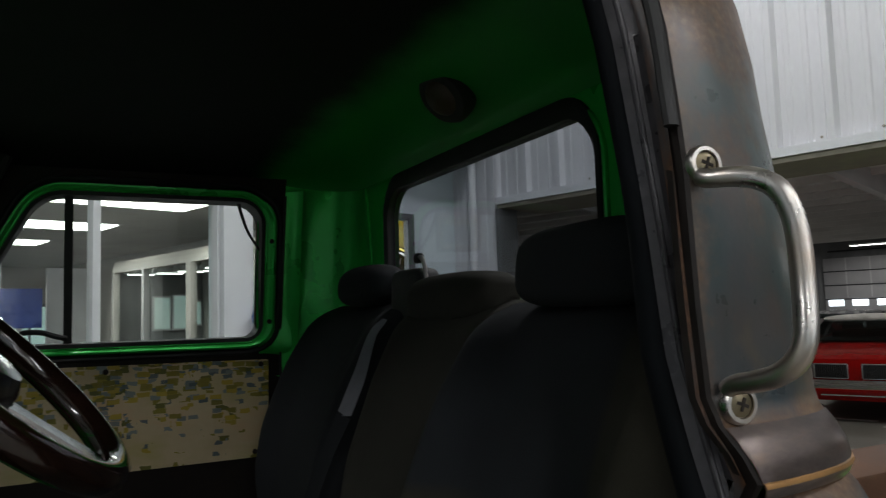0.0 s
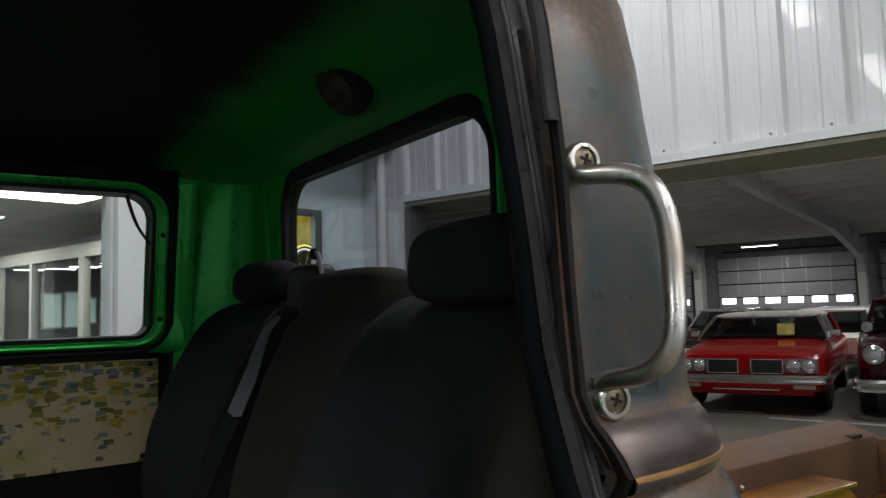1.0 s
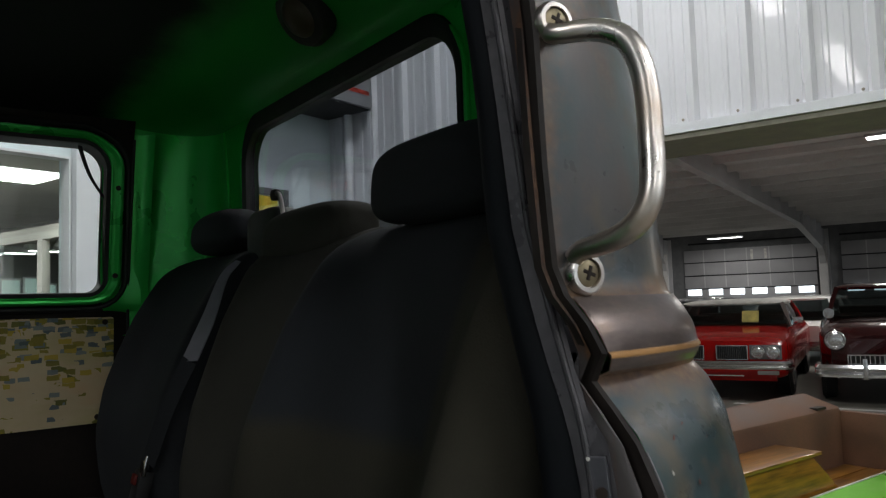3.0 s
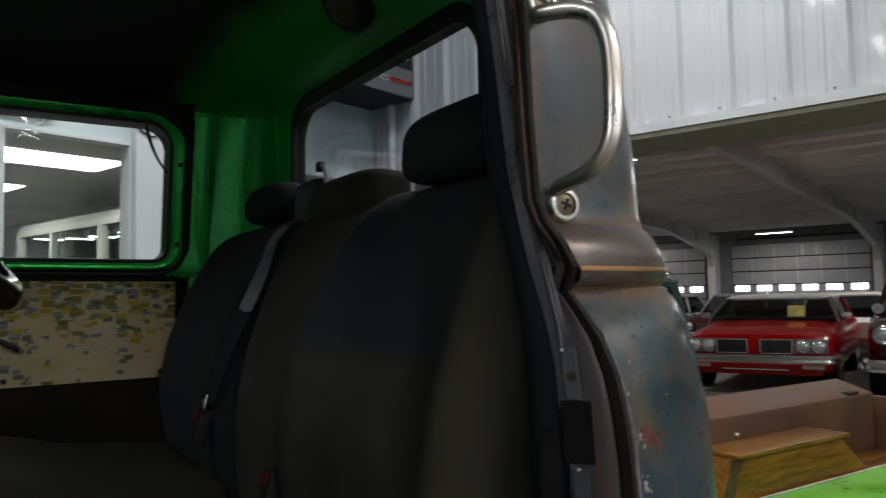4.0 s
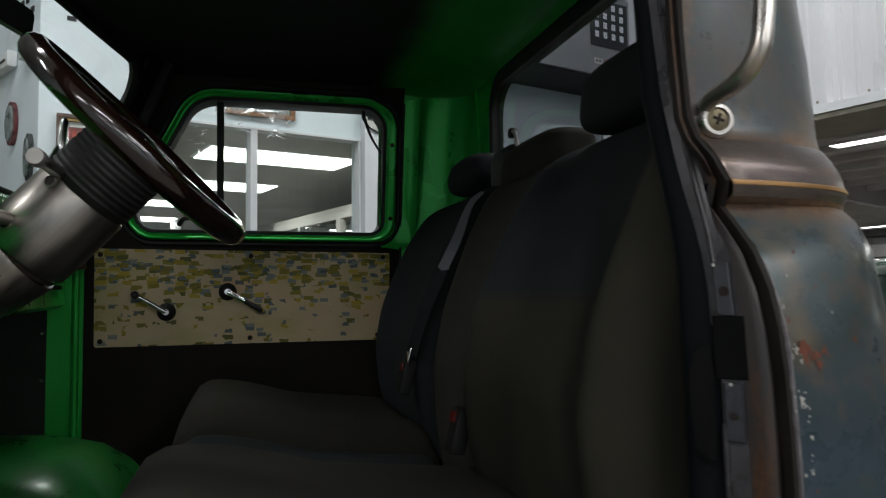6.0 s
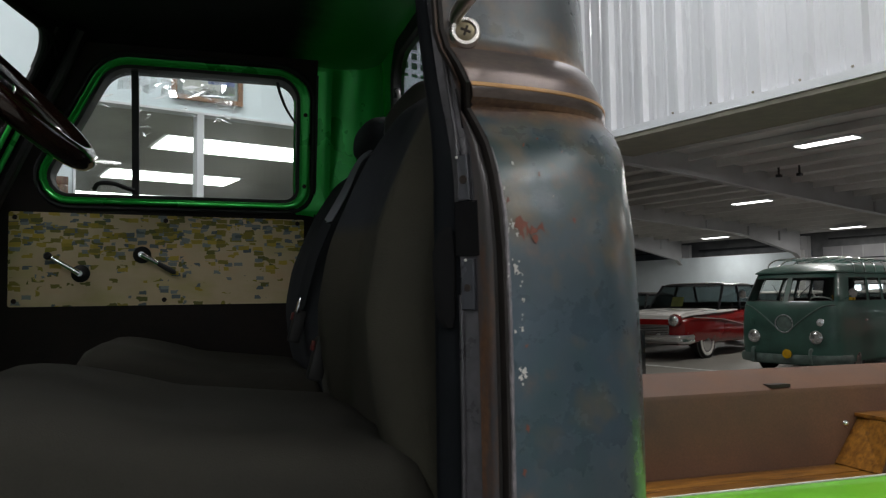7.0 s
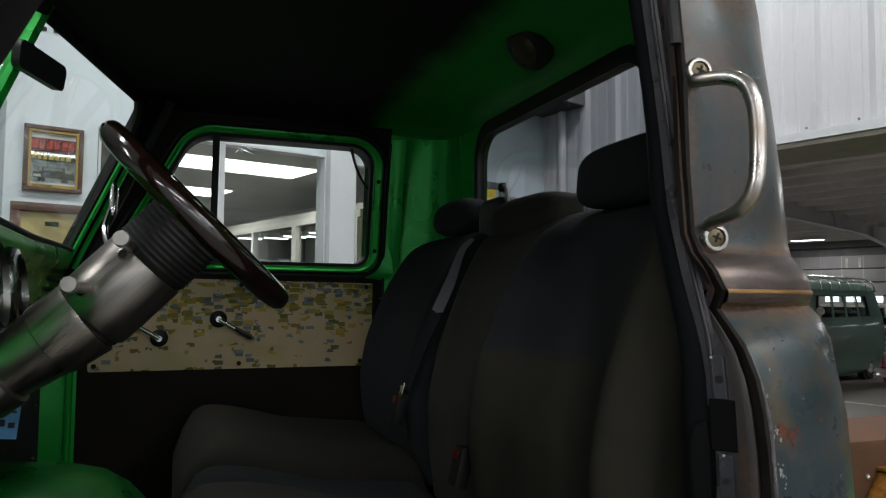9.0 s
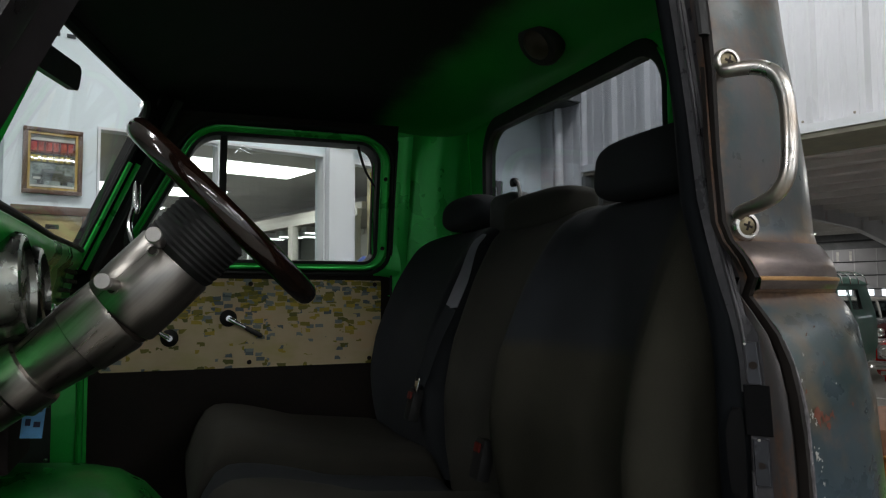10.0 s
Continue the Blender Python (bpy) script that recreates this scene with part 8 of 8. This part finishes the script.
def panel_van():
    t = thing("camper_van", "faded green bus with roof rack and round headlamps", "van")
    panes = [(3, 7), (8, 12)]                       # the split windscreen
    n = len(VAN_TH)
    panes += [(n + k, n + k + 1) for k in (0, 2, 4, 6)]
    tail = n + len(VAN_SIDE)
    panes += [(tail + 2, tail + 4)]
    left = tail + 7
    panes += [(left + k, left + k + 1) for k in (2, 4, 6, 8)]
    glazed = {i for a, b in panes for i in range(a, b)}
    count = len(van_ring(VAN_LEVELS[0]))
    for name, lo, hi, label in (("body", 0, 7, "faded green lower body"), ("roof", 8, len(VAN_LEVELS) - 1, "green roof with a rain gutter")):
        bm = bmesh.new()
        rings = [[bm.verts.new(p) for p in van_ring(r)] for r in VAN_LEVELS[lo:hi + 1]]
        for a, b in zip(rings, rings[1:]):
            for i in range(count):
                bm.faces.new((a[i], a[(i + 1) % count], b[(i + 1) % count], b[i]))
        if name == "roof":
            bm.faces.new(rings[-1])
        part(name, bm, M["vangreen"], t, label, angle=35)
    # posts between the panes
    lo, hi = van_ring(VAN_LEVELS[7]), van_ring(VAN_LEVELS[8])
    start = next(i for i in range(count) if i not in glazed and (i - 1) % count in glazed)
    run = []
    for i in list(range(start, start + count)) + [start + count]:
        if i < start + count and i % count not in glazed:
            run.append(i)
        elif run:
            bm = bmesh.new()
            ends = run + [run[-1] + 1]
            loft(bm, [[lo[k % count] for k in ends], [hi[k % count] for k in ends]], False, False)
            part("window_post", bm, M["vangreen"], t, angle=35)
            run = []
    lo, hi = van_ring(VAN_LEVELS[7], 0.012), van_ring(VAN_LEVELS[8], 0.012)
    for a, b in panes:
        bm = bmesh.new()
        low, up = [bm.verts.new(lo[i % count]) for i in range(a, b + 1)], [bm.verts.new(hi[i % count]) for i in range(a, b + 1)]
        for k in range(b - a):
            bm.faces.new((low[k], low[k + 1], up[k + 1], up[k]))
        part("windscreen" if a < 12 else "side_glass", bm, M["vanglass"], t)
        lip = [Vector(lo[i % count]) for i in range(a, b + 1)] + [Vector(hi[i % count]) for i in range(b, a - 1, -1)]
        bm = bmesh.new()
        sweep(bm, lip, ring_section(0.013, 6), up=(0.3, 0.2, 1), closed=True)
        part("glass_rubber", bm, M["rubber"], t)
    part("dashboard", boxed(-0.62, -0.30, -0.66, 0.66, 1.08, 1.21, 0.04), M["vangreen"], t)
    bm = bmesh.new()
    sweep(bm, [(-0.68 + 0.10 * math.sin(a), 0.36 + 0.19 * math.cos(a), 1.25 + 0.07 * math.sin(a)) for a in span(0, 2 * math.pi, 24)[:-1]], ring_section(0.012, 6), closed=True)
    part("steering_wheel", bm, M["ivory"], t)
    for x, y in ((-1.15, 0.38), (-1.15, -0.38), (-2.2, 0.0), (-3.2, 0.0)):
        part("seat_back", boxed(x - 0.12, x, y - (0.27 if y else 0.66), y + (0.27 if y else 0.66), 0.8, 1.30, 0.05), M["door_dark"], t)
    part("cabin_floor", boxed(-4.1, -0.3, -0.78, 0.78, 0.75, 0.79), M["door_dark"], t, smooth=False)
    wheel_set(t, (-0.92, -3.3), 0.32, 0.735)
    for s in (-1, 1):
        lamp_round(t, van_front(0.54, 0.64) + 0.03, s * 0.54, 0.64, 0.098)
        bm = bmesh.new()
        rod(bm, (-0.52, s * 0.80, 1.28), (-0.44, s * 0.97, 1.34), 0.009, 8)
        ma = part("mirror_arm", bm, M["chrome"], t)
        bm = bmesh.new()
        lathe(bm, [(0, 0.03), (0.012, 0.07), (0.03, 0.075), (0.035, 0.06)], (-0.47, s * 0.98, 1.38), (1, 0, 0), 16)
        part("mirror_head", bm, M["chrome"], ma)
        # swaged V of the nose, its paint worn pale
        bm = bmesh.new()
        line = [(van_front(s * y, z) + 0.002, s * y, z) for y, z in ((0.02, 0.70), (0.16, 0.81), (0.32, 0.95), (0.48, 1.07), (0.62, 1.155), (0.72, 1.182), (0.79, 1.188))]
        sweep(bm, catmull(line, 4), ring_section(0.013, 8), up=(0, 0, 1))
        part("nose_swage", bm, M["vanpale"], t)
        part("door_handle", boxed(-1.30, -1.18, s * 0.862 - 0.012, s * 0.862 + 0.012, 0.90, 0.92, 0.004), M["chrome"], t)
        bm = bmesh.new()
        lathe(bm, [(0, 0.07), (0.012, 0.068), (0.02, 0.035)], (van_front(0.60, 0.89) - 0.01, s * 0.60, 0.89), (1, s * 0.5, 0), 18)
        part("turn_lamp", bm, M["lamplens"] if s > 0 else M["vangreen"], t)
        bm = bmesh.new()
        sweep(bm, catmull([(0.14, s * 0.50, 0.20), (0.17, s * 0.50, 0.30), (0.15, s * 0.50, 0.41), (0.10, s * 0.50, 0.44)], 4), ring_section(0.032, 8), up=(0, 1, 0))
        part("overrider", bm, M["vanpale"], t)
    # plain round badge on the nose
    bm = bmesh.new()
    sweep(bm, [(van_front(0.0, 0.87) + 0.012, 0.15 * math.cos(a), 0.865 + 0.15 * math.sin(a)) for a in span(0, 2 * math.pi, 32)[:-1]], ring_section(0.012, 8), up=(1, 0, 0), closed=True)
    em = part("badge_ring", bm, M["silvercar"], t)
    bm = bmesh.new()
    lathe(bm, [(0.0, 0.125), (0.006, 0.12), (0.010, 0.07), (0.010, 0.0)], (van_front(0.0, 0.87) + 0.002, 0.0, 0.865), (1, 0, 0), 28, False)
    part("badge_disc", bm, M["vanpale"], em)
    bm = bmesh.new()
    lathe(bm, [(-0.04, 0.03), (0, 0.075), (0.03, 0.078), (0.04, 0.05)], (0.16, 0.12, 0.36), (1, 0, 0), 18)
    part("fog_lamp", bm, M["amber"], t, "yellow fog lamp")
    bm = bmesh.new()
    pts = [(-0.50, -0.90, 0.27), (-0.22, -0.875, 0.27), (0.02, -0.62, 0.27), (0.10, -0.3, 0.27), (0.115, 0, 0.27), (0.10, 0.3, 0.27), (0.02, 0.62, 0.27), (-0.22, 0.875, 0.27), (-0.50, 0.90, 0.27)]
    sweep(bm, catmull(pts, 4), [(-0.02, -0.075), (0.015, -0.075), (0.035, -0.03), (0.035, 0.03), (0.015, 0.075), (-0.02, 0.075)])
    part("bumper", bm, M["vanpale"], t, "dull green bumper")
    part("paper_notice", boxed(-0.36, -0.345, -0.22, 0.02, 1.23, 1.33), M["vinyl"], t, smooth=False)
    part("yellow_box", boxed(-1.3, -1.0, 0.40, 0.68, 1.23, 1.35, 0.01), M["amber"], t)
    for s in (-1, 1):
        bm = bmesh.new()
        rod(bm, (-0.20, s * 0.12, 1.28), (-0.34, s * 0.34, 1.54), 0.006, 6)
        part("wiper", bm, M["rubber"], t)
    # roof rack: bent hoops over long rails
    bm = bmesh.new()
    sweep(bm, [(-0.95, -0.56, 2.01), (-3.75, -0.56, 2.07)], ring_section(0.012, 8))
    rack = part("roof_rack", bm, M["chrome"], t, "thin steel roof rack")
    for y in (-0.28, 0.0, 0.28, 0.56):
        bm = bmesh.new()
        sweep(bm, [(-0.95, y, 2.012), (-3.75, y, 2.012)], ring_section(0.010, 8))
        part("rack_rail", bm, M["chrome"], rack)
    for k in range(7):
        x = -1.0 - k * 0.46
        bm = bmesh.new()
        sweep(bm, catmull([(x - 0.06, -0.775, 1.76), (x - 0.03, -0.755, 1.90), (x, -0.66, 1.98), (x, -0.5, 2.02), (x, 0, 2.025), (x, 0.5, 2.02), (x, 0.66, 1.98), (x - 0.03, 0.755, 1.90), (x - 0.06, 0.775, 1.76)], 5), ring_section(0.013, 8), up=(1, 0, 0))
        part("rack_hoop", bm, M["chrome"], rack)
    return t


def plain_car(label, mat, roof_mat, hatch=False, tall=0.0):
    t = thing("parked_car", label, "car")
    st = [(-0.05, 0.78, 0.68, 0.36), (-0.2, 0.86, 0.80, 0.30), (-0.9, 0.88, 0.88, 0.26), (-2.2, 0.89, 0.92, 0.25), (-3.5, 0.89, 0.93, 0.25), (-4.3, 0.86, 0.88, 0.28), (-4.5, 0.8, 0.8, 0.36)]
    body_loft(t, [(x, w, z + tall, b) for x, w, z, b in st], mat)
    cabin(t, (-1.3, -4.25 if hatch else -3.8), (-1.85, -3.9 if hatch else -3.35), 0.80, 0.66, 0.90 + tall, 1.34 + tall, "tint", roof_mat, roof_mat, (0.45,))
    wheel_set(t, (-0.85, -3.6), 0.32, 0.79)
    for s in (-1, 1):
        lamp_round(t, -0.04, s * 0.62, 0.62 + tall, 0.085)
        part("tail_lamp", boxed(-4.53, -4.45, s * 0.66 - 0.12, s * 0.66 + 0.12, 0.58 + tall, 0.72 + tall, 0.01), M["tail"], t)
    bumper(t, 0.06, 0.86, 0.44, 0.11, 0.08)
    bm = bmesh.new()
    sweep(bm, [(-4.50, -0.84, 0.44), (-4.58, -0.4, 0.44), (-4.58, 0.4, 0.44), (-4.50, 0.84, 0.44)], [(-0.03, -0.05), (0.03, -0.05), (0.03, 0.05), (-0.03, 0.05)])
    part("rear_bumper", bm, M["chrome"], t)
    grille(t, -0.02, -0.42, 0.42, 0.54 + tall, 0.68 + tall, 5)
    return t


def put(t, m):
    t.matrix_world = m
    return t


put(red_coupe(), parked(10.95, 3.34, 7) @ Matrix.Scale(1.05, 4))
put(maroon_car(), parked(11.15, 1.0, 9))
put(two_tone(), parked(12.22, 10.1, 10))
put(panel_van(), parked(11.68, 6.64, 5) @ Matrix.Scale(0.95, 4))
put(plain_car("white hatchback seen from its tail", "ivory", "ivory", True), BUILDING @ pose(21.0, 3.40, 0))
put(plain_car("dark red car parked behind the coupe", "maroon", "silvercar"), parked(17.6, 6.3))
put(plain_car("black car parked beside the two-tone car", "blackcar", "blackcar"), parked(13.2, 12.55, 16))
put(plain_car("dark red car with pale roof parked behind", "maroon", "vinyl"), parked(17.8, 11.6))
put(plain_car("silver car parked far back in the hall", "silvercar", "blackcar", False, 0.15), parked(23.0, 1.6))
put(plain_car("silver car parked in the far row", "silvercar", "vinyl"), parked(17.5, 8.6))
